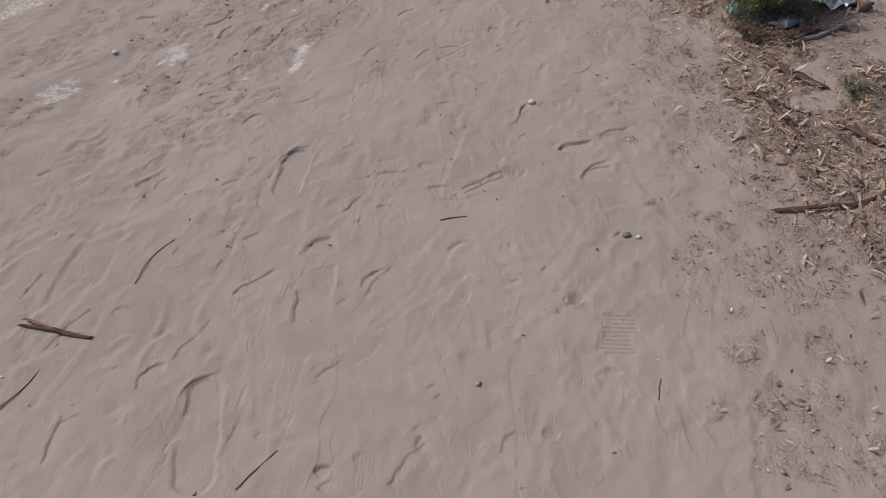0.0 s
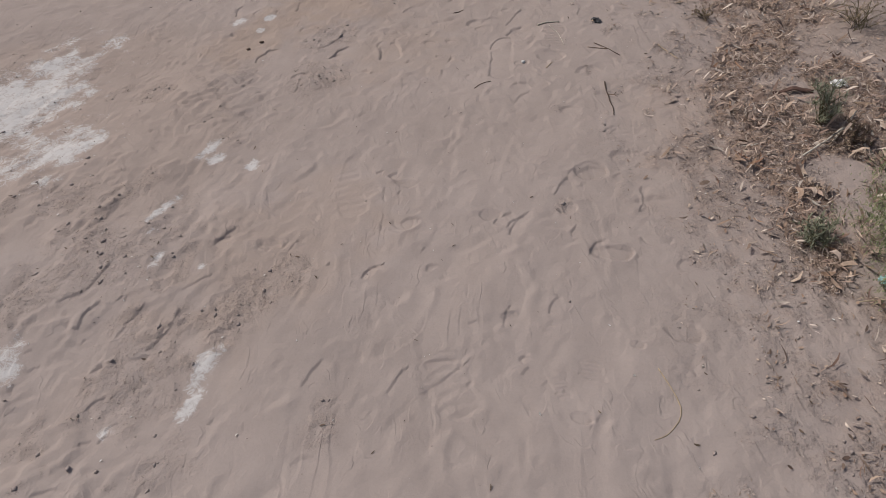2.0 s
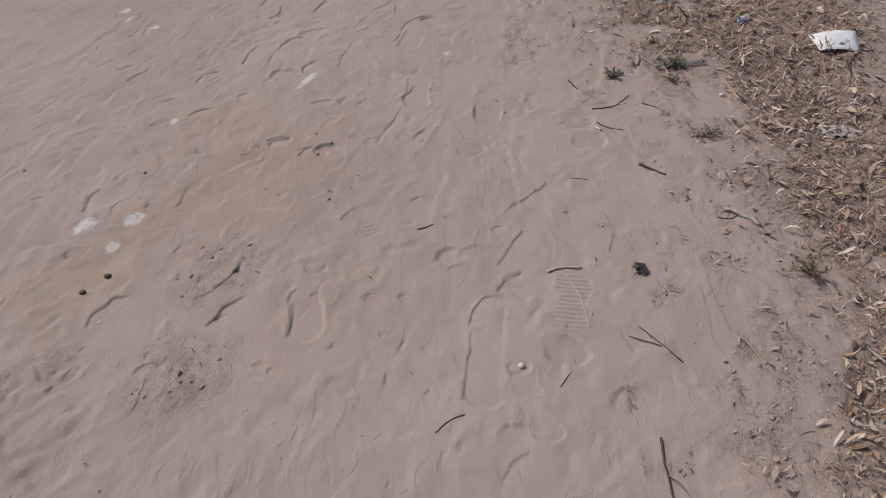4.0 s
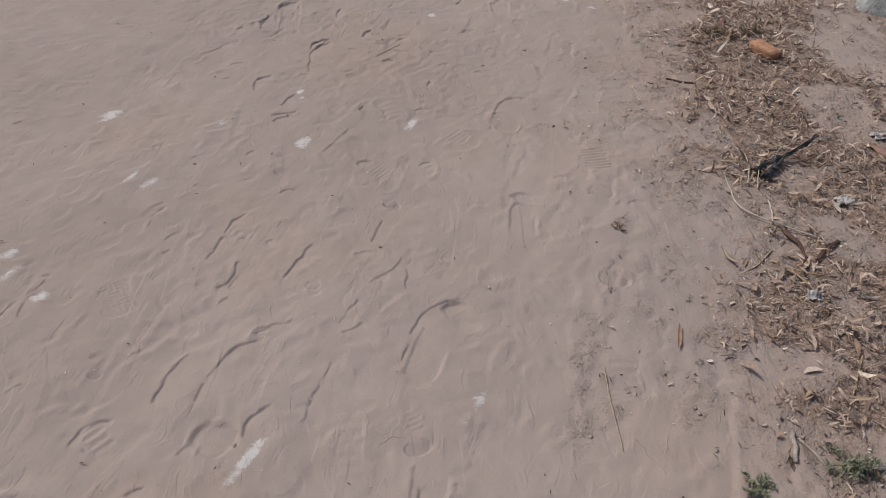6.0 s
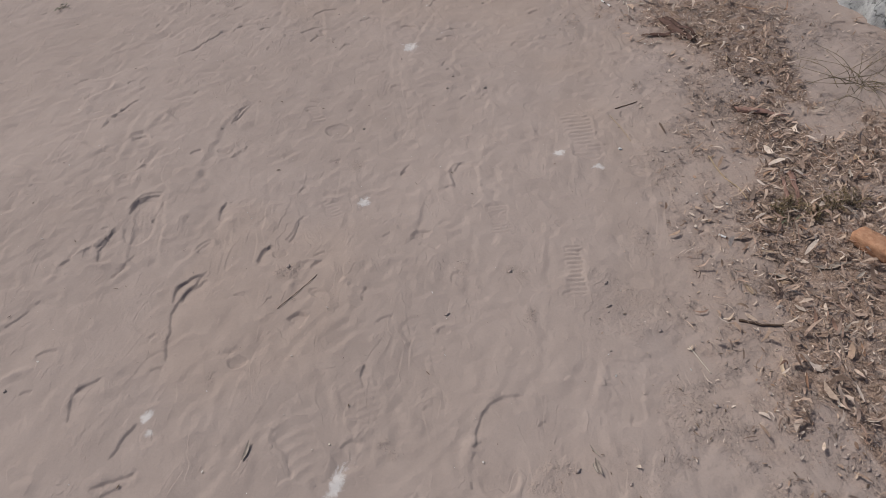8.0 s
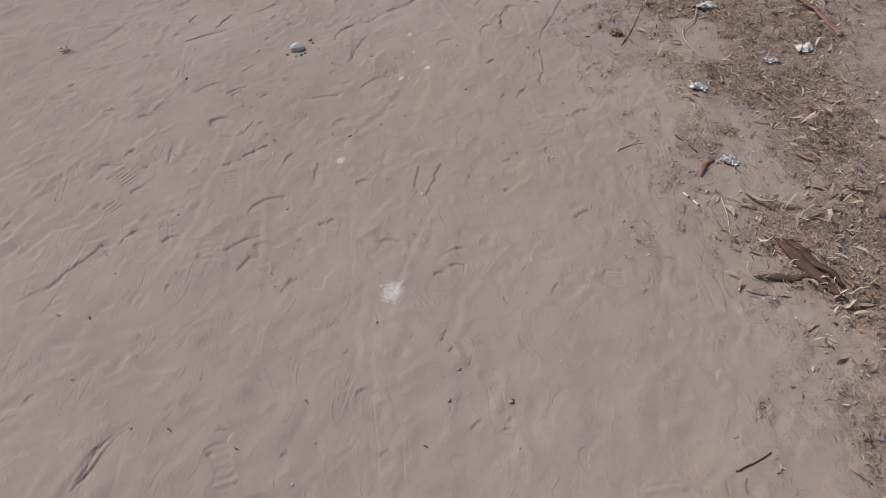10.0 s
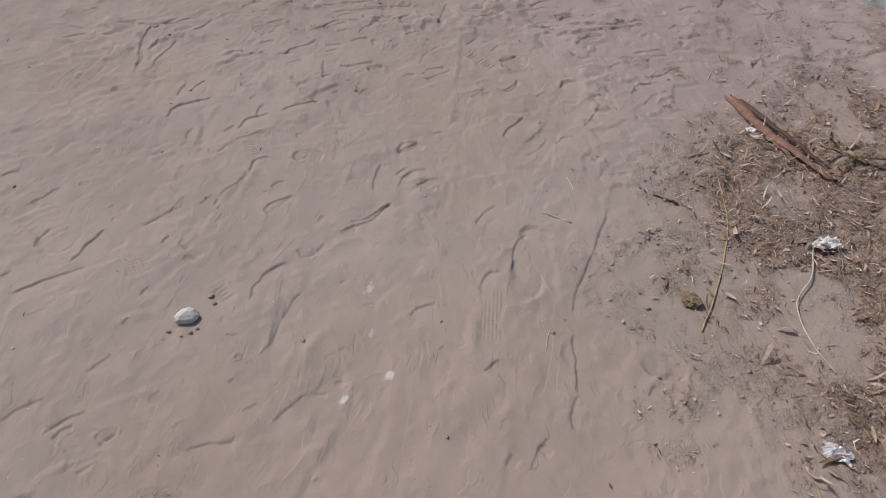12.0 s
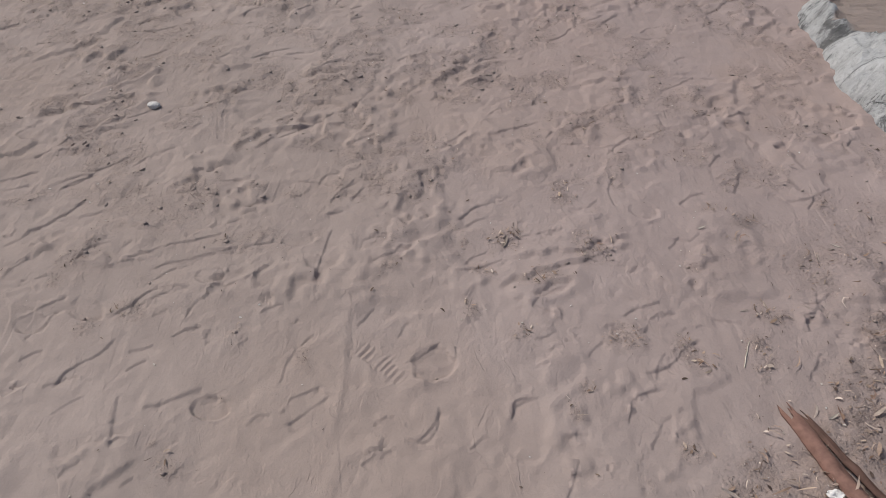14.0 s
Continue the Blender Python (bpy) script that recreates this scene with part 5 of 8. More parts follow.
scarp(1.00, (0.716, 12.463), (0.791, 12.535))
scarp(1.50, (-0.667, 12.418), (-0.638, 12.476), (-0.582, 12.527), (-0.546, 12.587))
scarp(1.00, (0.596, 12.467), (0.699, 12.538))
scarp(1.00, (-0.236, 12.497), (-0.188, 12.569))
scarp(1.00, (-0.782, 12.516), (-0.722, 12.550))
dent(0.822, 12.550, 0.052, 1.00)
dent(0.826, 12.553, 0.031, 1.00)
scarp(1.00, (-0.428, 12.565), (-0.504, 12.544))
scarp(1.00, (0.978, 12.544), (1.018, 12.566), (1.076, 12.574))
scarp(1.50, (0.213, 12.548), (0.239, 12.603), (0.277, 12.613))
scarp(1.00, (0.046, 12.609), (0.085, 12.579))
scarp(1.00, (-0.401, 12.577), (-0.318, 12.612))
scarp(1.00, (0.377, 12.580), (0.501, 12.620))
scarp(1.00, (0.082, 12.571), (0.129, 12.637), (0.157, 12.660))
scarp(1.00, (-0.799, 12.583), (-0.764, 12.628), (-0.734, 12.693))
scarp(1.50, (0.835, 12.606), (0.894, 12.641), (0.973, 12.661))
dent(-0.794, 12.642, 0.047, 1.00)
scarp(1.00, (-0.169, 12.647), (-0.095, 12.685))
scarp(1.00, (0.589, 12.641), (0.698, 12.722))
dent(-0.652, 12.684, 0.050, 1.00)
scarp(1.00, (-0.494, 12.682), (-0.468, 12.729), (-0.419, 12.751))
dent(-0.373, 12.732, 0.042, 0.55)
scarp(1.50, (-0.540, 12.680), (-0.503, 12.741), (-0.444, 12.765), (-0.369, 12.754))
dent(0.325, 12.735, 0.043, 0.55)
dent(-0.335, 12.801, 0.043, 1.00)
scarp(1.00, (0.409, 12.821), (0.500, 12.889))
scarp(1.50, (-0.929, 12.812), (-0.875, 12.904))
scarp(1.50, (-0.025, 12.755), (-0.014, 12.859), (0.007, 12.995))
scarp(1.00, (1.246, 12.865), (1.359, 12.886))
scarp(1.00, (-0.464, 12.850), (-0.339, 12.893), (-0.239, 12.902))
scarp(1.50, (-0.547, 12.826), (-0.466, 12.862), (-0.387, 12.883), (-0.275, 12.915), (-0.131, 12.939))
scarp(-1.00, (0.737, 12.853), (0.833, 12.903), (0.940, 12.952))
scarp(1.00, (-0.764, 12.860), (-0.719, 12.929), (-0.658, 12.952))
scarp(1.50, (-0.608, 12.871), (-0.545, 12.912), (-0.451, 12.945), (-0.311, 12.980))
scarp(1.00, (0.102, 12.927), (0.206, 12.936))
dent(-0.090, 12.945, 0.045, 1.00)
scarp(1.50, (0.534, 12.920), (0.629, 12.947), (0.746, 12.971))
scarp(1.00, (0.419, 12.992), (0.568, 13.040))
scarp(1.50, (-0.988, 12.929), (-0.942, 12.986), (-0.882, 13.060), (-0.803, 13.176))
dent(1.015, 13.053, 0.055, 1.00)
scarp(1.00, (0.875, 13.112), (0.754, 13.061))
scarp(1.00, (-0.299, 13.068), (-0.200, 13.132))
scarp(1.00, (1.129, 13.076), (1.239, 13.129))
scarp(1.00, (-0.430, 13.148), (-0.348, 13.185))
scarp(1.00, (1.305, 13.156), (1.402, 13.213))
scarp(1.00, (0.034, 13.144), (0.089, 13.253))
scarp(1.00, (-0.059, 13.199), (0.011, 13.286))
scarp(1.00, (-0.640, 13.217), (-0.560, 13.273))
dent(0.108, 13.253, 0.025, 1.00)
scarp(1.00, (-0.920, 13.226), (-0.845, 13.282))
scarp(1.00, (1.128, 13.446), (1.267, 13.494))
dent(-0.004, 13.514, 0.050, 1.00)
scarp(1.50, (-0.242, 13.453), (-0.129, 13.535), (-0.010, 13.622))
scarp(1.00, (-1.177, 13.515), (-1.101, 13.581))
scarp(1.00, (0.543, 13.606), (0.632, 13.640), (0.716, 13.619))
scarp(1.50, (0.885, 13.596), (0.999, 13.630), (1.103, 13.704))
scarp(1.50, (-0.880, 13.593), (-0.765, 13.625), (-0.683, 13.716))
scarp(1.00, (-0.581, 13.638), (-0.443, 13.690), (-0.296, 13.705))
scarp(1.00, (0.072, 13.694), (0.201, 13.729))
dent(0.399, 13.743, 0.049, 1.00)
scarp(1.00, (1.117, 13.867), (1.243, 13.907))
scarp(1.50, (-0.118, 13.901), (0.014, 13.984))
scarp(1.00, (0.526, 13.970), (0.719, 14.010))
scarp(1.00, (-1.263, 13.975), (-1.141, 14.015))
scarp(1.00, (0.200, 13.979), (0.342, 14.042))
scarp(1.00, (-0.542, 13.999), (-0.410, 14.040))
scarp(1.00, (-0.957, 14.010), (-0.830, 14.051), (-0.753, 14.117))
scarp(1.00, (0.916, 14.050), (1.069, 14.093))
scarp(1.00, (1.263, 14.185), (1.407, 14.257))
scarp(1.00, (-0.292, 14.225), (-0.152, 14.296))
scarp(1.00, (-1.217, 14.248), (-1.087, 14.295))
scarp(1.00, (0.198, 14.262), (0.349, 14.310))
scarp(1.00, (-0.792, 14.287), (-0.679, 14.335))
scarp(1.00, (0.703, 14.301), (0.862, 14.349))
scarp(1.00, (-0.009, 14.424), (0.093, 14.449))
scarp(1.00, (-1.452, 14.433), (-1.361, 14.457))
scarp(1.00, (-0.573, 14.438), (-0.449, 14.462))
ribs(0.339, 1.296, 0.319, 1.150, 0.052, 0.0140, "bars", 1.50)
dent(0.303, 1.079, 0.056, 1.00)
# salt crust on the raised left side and in spots along the track
stain(SALT, -1.73, 2.59, 0.099, 0.72)
stain(SALT, -1.35, 2.87, 0.078, 0.72)
stain(SALT, -2.25, 3.40, 0.120, 0.72)
stain(SALT, -1.64, 3.87, 0.193, 0.72)
stain(SALT, -2.02, 4.30, 0.336, 0.72)
stain(SALT, -1.35, 2.85, 0.074, 0.72)
stain(SALT, -1.68, 4.78, 0.068, 0.72)
stain(SALT, -1.58, 3.89, 0.109, 0.72)
stain(SALT, -1.73, 4.33, 0.074, 0.72)
stain(SALT, -0.97, 2.64, 0.035, 0.95, 1.2, 1.15)
stain(SALT, -1.53, 2.66, 0.022, 0.95, 1.0, 1.15)
stain(SALT, -0.76, 2.71, 0.027, 0.95, 2.5, 1.15)
stain(SALT, -1.37, 2.79, 0.024, 0.95, 2.0, 1.15)
stain(SALT, -0.76, 2.81, 0.035, 0.95, 2.2, 1.15)
stain(SALT, -1.31, 2.84, 0.065, 0.95, 1.6, 1.15)
stain(SALT, -0.85, 3.20, 0.019, 0.95, 1.5, 1.15)
stain(SALT, -0.99, 3.25, 0.031, 0.95, 1.8, 1.15)
stain(SALT, -0.99, 3.25, 0.032, 0.95, 1.6, 1.15)
stain(SALT, -1.06, 3.37, 0.020, 0.95, 2.0, 1.15)
stain(SALT, -1.07, 3.48, 0.026, 0.95, 3.5, 1.15)
stain(SALT, -1.54, 3.69, 0.066, 0.95, 1.2, 1.15)
stain(SALT, -0.79, 3.74, 0.032, 0.95, 1.5, 1.15)
stain(SALT, -1.79, 3.74, 0.084, 0.95, 1.6, 1.15)
stain(SALT, -0.95, 3.78, 0.050, 0.95, 1.2, 1.15)
stain(SALT, -0.98, 3.86, 0.036, 0.95, 2.6, 1.15)
stain(SALT, -1.56, 3.88, 0.123, 0.95, 1.5, 1.15)
stain(SALT, -1.47, 3.91, 0.077, 0.95, 1.2, 1.15)
stain(SALT, -2.13, 4.20, 0.173, 0.95, 1.3, 1.15)
stain(SALT, -1.91, 4.29, 0.317, 0.95, 1.6, 1.15)
stain(SALT, -0.96, 4.83, 0.018, 0.95, 1.4, 1.15)
stain(SALT, -1.08, 4.92, 0.041, 0.95, 1.8, 1.15)
stain(SALT, -0.93, 4.96, 0.024, 0.95, 1.6, 1.15)
stain(SALT, -0.96, 5.50, 0.016, 0.95, 1.5, 1.15)
stain(SALT, -0.51, 5.81, 0.016, 0.95, 5.0, 1.15)
stain(SALT, 0.05, 6.03, 0.022, 0.95, 4.0, 1.15)
stain(SALT, -1.28, 6.30, 0.027, 0.95, 1.3, 1.15)
stain(SALT, -1.42, 6.40, 0.032, 0.95, 1.5, 1.15)
stain(SALT, -1.48, 6.47, 0.032, 0.95, 1.5, 1.15)
stain(SALT, -1.17, 6.89, 0.028, 0.95, 2.0, 1.15)
stain(SALT, -1.25, 6.91, 0.016, 0.95, 3.0, 1.15)
stain(SALT, -0.68, 7.20, 0.026, 0.95, 1.6, 1.15)
stain(SALT, -1.03, 7.29, 0.027, 0.95, 1.4, 1.15)
stain(SALT, -1.50, 7.30, 0.038, 0.95, 1.8, 1.15)
stain(SALT, -0.27, 7.38, 0.022, 0.95, 2.5, 1.15)
stain(SALT, -0.27, 7.40, 0.015, 0.95, 2.6, 1.15)
stain(SALT, -0.76, 7.53, 0.020, 0.95, 1.3, 1.15)
stain(SALT, -0.78, 7.57, 0.018, 0.95, 1.6, 1.15)
stain(SALT, -0.28, 8.45, 0.032, 0.95, 1.0, 1.15)
stain(SALT, -0.28, 8.45, 0.024, 0.95, 1.4, 1.15)
stain(SALT, 0.57, 8.62, 0.026, 0.95, 1.2, 1.15)
stain(SALT, 0.44, 8.71, 0.026, 0.95, 1.0, 1.15)
stain(SALT, -0.14, 9.56, 0.054, 0.95, 1.2, 1.15)
stain(SALT, -0.13, 9.58, 0.020, 0.95, 2.2, 1.15)
stain(SALT, -0.36, 10.20, 0.019, 0.95, 1.4, 1.15)
stain(SALT, -0.17, 10.77, 0.012, 0.95, 1.3, 1.15)
stain(SALT, -0.06, 10.85, 0.012, 0.95, 1.3, 1.15)
stain(SALT, -0.12, 10.99, 0.016, 0.95, 1.8, 1.15)
stain(SALT, -0.15, 11.15, 0.014, 0.95, 2.5, 1.15)
stain(OCHRE, -0.62, 5.15, 0.26, 1.0)
stain(OCHRE, -0.75, 5.45, 0.22, 0.8)
stain(OCHRE, -0.45, 5.35, 0.16, 0.8)
stain(OCHRE, -0.95, 4.75, 0.24, 0.9)
stain(OCHRE, -0.35, 5.05, 0.16, 0.6)
stain(OCHRE, -0.30, 4.65, 0.30, 0.5)
stain(OCHRE, -0.60, 3.35, 0.30, 0.5)
stain(OCHRE, 1.75, 13.75, 0.30, 0.4)
# small heaps of blown straw, chaff and crumbs on the open sand beside the verge
CLUMP = np.zeros_like(GX)


def clump(x, y, r):
    stain(CLUMP, x, y, r, 1.0, 1.5, rng.uniform(0, 3.1))


clump(0.84, 0.90, 0.028)
clump(0.73, 0.93, 0.022)
clump(0.85, 1.16, 0.034)
clump(0.60, 1.16, 0.028)
clump(0.920, 5.423, 0.05)
clump(0.984, 5.397, 0.04)
clump(0.870, 5.543, 0.03)
clump(0.67, 1.20, 0.022)
clump(0.84, 1.39, 0.028)
clump(0.72, 1.46, 0.040)
clump(0.63, 1.69, 0.022)
clump(0.81, 1.91, 0.034)
clump(0.51, 2.32, 0.034)
clump(0.55, 2.41, 0.022)
clump(0.71, 2.69, 0.040)
clump(0.99, 2.66, 0.06)
clump(-1.04, 2.99, 0.028)
clump(0.78, 3.03, 0.022)
clump(0.67, 3.17, 0.034)
clump(-0.62, 3.19, 0.022)
clump(0.28, 3.42, 0.034)
clump(0.96, 3.98, 0.040)
clump(0.59, 4.09, 0.028)
clump(0.92, 4.09, 0.034)
clump(0.76, 4.33, 0.028)
clump(0.90, 4.35, 0.022)
clump(0.84, 4.41, 0.040)
clump(0.66, 4.63, 0.040)
clump(0.60, 4.70, 0.022)
clump(0.82, 4.75, 0.034)
clump(1.06, 4.79, 0.034)
clump(0.89, 4.98, 0.022)
clump(0.94, 5.44, 0.028)
clump(0.85, 5.46, 0.022)
clump(0.64, 5.63, 0.028)
clump(0.61, 6.03, 0.040)
clump(0.39, 6.05, 0.034)
clump(0.85, 6.08, 0.022)
clump(0.33, 6.09, 0.034)
clump(0.58, 6.36, 0.022)
clump(0.36, 6.36, 0.040)
clump(0.90, 6.45, 0.028)
clump(0.51, 6.80, 0.034)
clump(1.10, 6.85, 0.028)
clump(0.86, 6.91, 0.028)
clump(0.85, 7.13, 0.034)
clump(0.81, 7.20, 0.022)
clump(0.28, 7.41, 0.022)
clump(0.83, 7.50, 0.022)
clump(0.85, 7.64, 0.040)
clump(0.75, 8.27, 0.034)
clump(1.16, 9.02, 0.028)
clump(1.13, 9.44, 0.022)
clump(0.88, 10.27, 0.028)
clump(0.80, 10.38, 0.028)
clump(0.95, 10.40, 0.040)
clump(0.82, 10.47, 0.022)
clump(0.70, 10.49, 0.022)
clump(0.94, 10.60, 0.034)
clump(0.66, 10.66, 0.040)
clump(0.95, 10.66, 0.028)
clump(0.67, 10.82, 0.028)
clump(0.87, 10.85, 0.022)
clump(0.82, 11.02, 0.028)
clump(0.96, 11.13, 0.022)
clump(0.71, 11.22, 0.034)
clump(0.78, 11.29, 0.034)
clump(0.72, 11.44, 0.028)
clump(0.90, 11.51, 0.040)
clump(0.75, 11.64, 0.040)
clump(0.83, 11.86, 0.022)
clump(0.79, 12.11, 0.022)
clump(1.08, 12.15, 0.022)
clump(1.35, 12.34, 0.022)
clump(1.44, 12.38, 0.040)
clump(1.19, 12.44, 0.028)
clump(1.00, 12.47, 0.040)
clump(0.84, 12.52, 0.034)
clump(1.63, 12.68, 0.034)
clump(0.72, 0.98, 0.034)
clump(0.53, 0.99, 0.035)
clump(0.62, 1.14, 0.034)
clump(0.60, 1.29, 0.027)
clump(0.88, 1.35, 0.033)
clump(0.22, 1.35, 0.019)
clump(0.72, 1.38, 0.037)
clump(0.18, 1.39, 0.013)
clump(0.57, 1.49, 0.039)
clump(0.64, 1.69, 0.021)
clump(0.52, 1.75, 0.025)
clump(-1.10, 2.17, 0.032)
clump(0.54, 2.39, 0.019)
clump(0.47, 2.39, 0.019)
clump(0.70, 2.67, 0.028)
clump(-0.81, 2.72, 0.025)
clump(0.72, 2.76, 0.039)
clump(-0.89, 2.80, 0.072)
clump(-0.82, 2.83, 0.043)
clump(-0.70, 2.96, 0.028)
clump(-1.03, 3.00, 0.047)
clump(-0.86, 3.01, 0.035)
clump(0.81, 3.03, 0.032)
clump(0.66, 3.13, 0.027)
clump(-0.57, 3.19, 0.053)
clump(-1.23, 3.35, 0.091)
clump(0.30, 3.45, 0.024)
clump(-1.41, 3.57, 0.083)
clump(-1.22, 3.58, 0.055)
clump(-0.73, 4.44, 0.022)
clump(-0.68, 4.46, 0.033)
clump(-0.61, 4.54, 0.020)
clump(0.63, 4.63, 0.021)
clump(-0.63, 4.66, 0.015)
clump(-0.57, 4.68, 0.021)
clump(-0.73, 4.72, 0.021)
clump(0.89, 4.76, 0.036)
clump(0.53, 4.91, 0.016)
clump(0.89, 5.00, 0.024)
clump(0.82, 5.05, 0.027)
clump(-1.23, 5.19, 0.029)
clump(-0.62, 5.30, 0.018)
clump(-1.05, 5.31, 0.026)
clump(-0.63, 5.32, 0.045)
clump(0.46, 5.47, 0.017)
clump(-1.03, 5.48, 0.023)
clump(0.61, 5.69, 0.031)
clump(-0.57, 5.78, 0.021)
clump(0.31, 5.97, 0.021)
clump(0.32, 6.07, 0.021)
clump(0.80, 6.07, 0.025)
clump(0.55, 6.16, 0.022)
clump(0.33, 6.17, 0.022)
clump(0.36, 6.30, 0.019)
clump(0.38, 6.33, 0.031)
clump(0.55, 6.34, 0.019)
clump(0.43, 6.36, 0.019)
clump(0.46, 6.61, 0.018)
clump(0.65, 6.61, 0.027)
clump(0.40, 6.81, 0.017)
clump(0.84, 6.93, 0.027)
clump(-0.74, 6.99, 0.014)
clump(0.81, 7.15, 0.033)
clump(0.24, 7.35, 0.035)
clump(0.24, 7.41, 0.038)
clump(-0.15, 7.47, 0.017)
clump(-0.64, 7.70, 0.017)
clump(0.71, 7.84, 0.020)
clump(0.25, 7.90, 0.020)
clump(0.72, 7.93, 0.023)
clump(0.22, 8.08, 0.019)
clump(0.06, 8.09, 0.025)
clump(-0.49, 8.11, 0.028)
clump(0.05, 8.12, 0.035)
clump(0.79, 8.56, 0.021)
clump(-0.32, 8.66, 0.028)
clump(-0.51, 9.66, 0.014)
clump(0.64, 9.80, 0.029)
clump(0.74, 10.21, 0.024)
clump(0.70, 10.35, 0.022)
clump(-0.55, 10.48, 0.033)
clump(0.59, 10.65, 0.024)
clump(0.58, 10.78, 0.023)
clump(0.71, 10.81, 0.042)
clump(-0.46, 10.87, 0.015)
clump(-0.51, 10.94, 0.015)
clump(0.62, 11.04, 0.022)
clump(-0.59, 11.10, 0.022)
clump(0.74, 11.24, 0.025)
clump(0.83, 11.72, 0.024)
clump(-0.34, 11.85, 0.016)
clump(0.86, 12.00, 0.031)
clump(1.05, 12.15, 0.032)
clump(1.08, 12.16, 0.043)
clump(0.91, 12.18, 0.022)
clump(-0.32, 12.18, 0.021)
clump(0.92, 12.19, 0.022)
clump(-0.33, 12.20, 0.039)
clump(-0.37, 12.26, 0.014)
clump(0.66, 12.30, 0.020)
clump(0.70, 12.38, 0.018)
clump(-0.04, 12.49, 0.036)
clump(1.19, 12.50, 0.036)
clump(-0.04, 12.52, 0.024)
clump(0.82, 12.54, 0.040)
clump(0.55, 12.56, 0.019)
clump(-0.23, 12.59, 0.019)
clump(1.26, 12.60, 0.039)
clump(-0.64, 12.62, 0.029)
clump(1.10, 12.79, 0.017)
clump(1.44, 12.79, 0.035)
clump(0.46, 12.80, 0.020)
clump(1.26, 12.91, 0.018)
clump(-0.72, 12.95, 0.024)
clump(1.23, 13.05, 0.026)
clump(0.76, 13.12, 0.030)
clump(-0.14, 13.17, 0.026)
clump(-0.27, 13.21, 0.019)
clump(0.69, 13.46, 0.049)
clump(0.87, 13.52, 0.042)
for _ in range(60):
    y = rng.uniform(0.6, 13.2)
    clump(float(np.interp(y, VERGE_Y, VERGE_X)) - abs(rng.normal(0, 0.2)), y, rng.uniform(0.012, 0.03))
for _ in range(48):
    clump(rng.uniform(0.58, 1.05), rng.uniform(0.55, 1.9), rng.uniform(0.016, 0.04))
for _ in range(130):
    clump(rng.uniform(-2.2, 2.2), rng.uniform(12.5, 15.2), rng.uniform(0.014, 0.045))
CRUMBLE = np.maximum(CRUMBLE, 0.9 * CLUMP)
CRUMBLE = np.maximum(CRUMBLE, 0.8 * ROUGH_LEFT * smooth(0.2, 0.6, vnoise(GX, GY, 0.15, 3, 1.0, 1.6) + 0.6 * vnoise(GX, GY, 0.05, 4)))
for x, y, r in ((-1.12, 3.30, 0.16), (-1.38, 3.12, 0.10), (-0.70, 3.05, 0.10), (-0.95, 2.75, 0.10), (-0.62, 4.72, 0.12), (-0.42, 2.62, 0.06), (-1.9, 2.9, 0.1), (-0.62, 4.35, 0.10), (0.30, 5.95, 0.05), (0.34, 6.2, 0.05)):
    stain(CRUMBLE, x, y, r, 1.0)
for a, b in ((0.31, 5.4), (0.30, 5.65), (0.29, 5.9), (0.31, 6.1), (0.5, 4.1), (0.5, 4.3), (0.52, 3.95)):
    stain(CRUMBLE, a, b, 0.013, 0.9, 3.5, 1.5)
HZ += CRUMBLE * (1 - 0.85 * SOFT) * 0.0022 * vnoise(GX, GY, 0.022, 2) + LIT * (0.006 * vnoise(GX, GY, 0.04, 3) + 0.004 * vnoise(GX, GY, 0.022, 1))
HZ += 0.0007 * vnoise(GX, GY, 0.026, 5)

for _ in range(3):
    steep = smooth(0.65, 1.2, np.hypot(np.gradient(HZ, axis=0) / np.gradient(fx)[:, None], np.gradient(HZ, axis=1) / np.gradient(fy)[None, :]))
    soft_z = np.pad(HZ, 1, mode="edge")
    soft_z = (soft_z[:-2, 1:-1] + soft_z[2:, 1:-1] + soft_z[1:-1, :-2] + soft_z[1:-1, 2:] + HZ) / 5
    HZ += steep * (soft_z - HZ)

# the fine relief on top: here for the sheet's own points, finer where it is built
FRESH = np.zeros_like(HZ)
for x0, x1, y0, y1, height in CRISP:
    w = window(x0, x1, y0, y1)
    if GX[w].size:
        FRESH[w] += height(GX[w], GY[w])
FRESH = np.maximum(FRESH, -0.0095)
BASE = HZ
HZ = BASE + FRESH


def ground_z(x, y):
    i, j = int(np.clip(np.searchsorted(fx, x) - 1, 0, NX - 2)), int(np.clip(np.searchsorted(fy, y) - 1, 0, NY - 2))
    a, b = min(1.0, max(0.0, (x - fx[i]) / (fx[i + 1] - fx[i]))), min(1.0, max(0.0, (y - fy[j]) / (fy[j + 1] - fy[j])))
    return float((HZ[i, j] * (1 - a) + HZ[i + 1, j] * a) * (1 - b) + (HZ[i, j + 1] * (1 - a) + HZ[i + 1, j + 1] * a) * b)


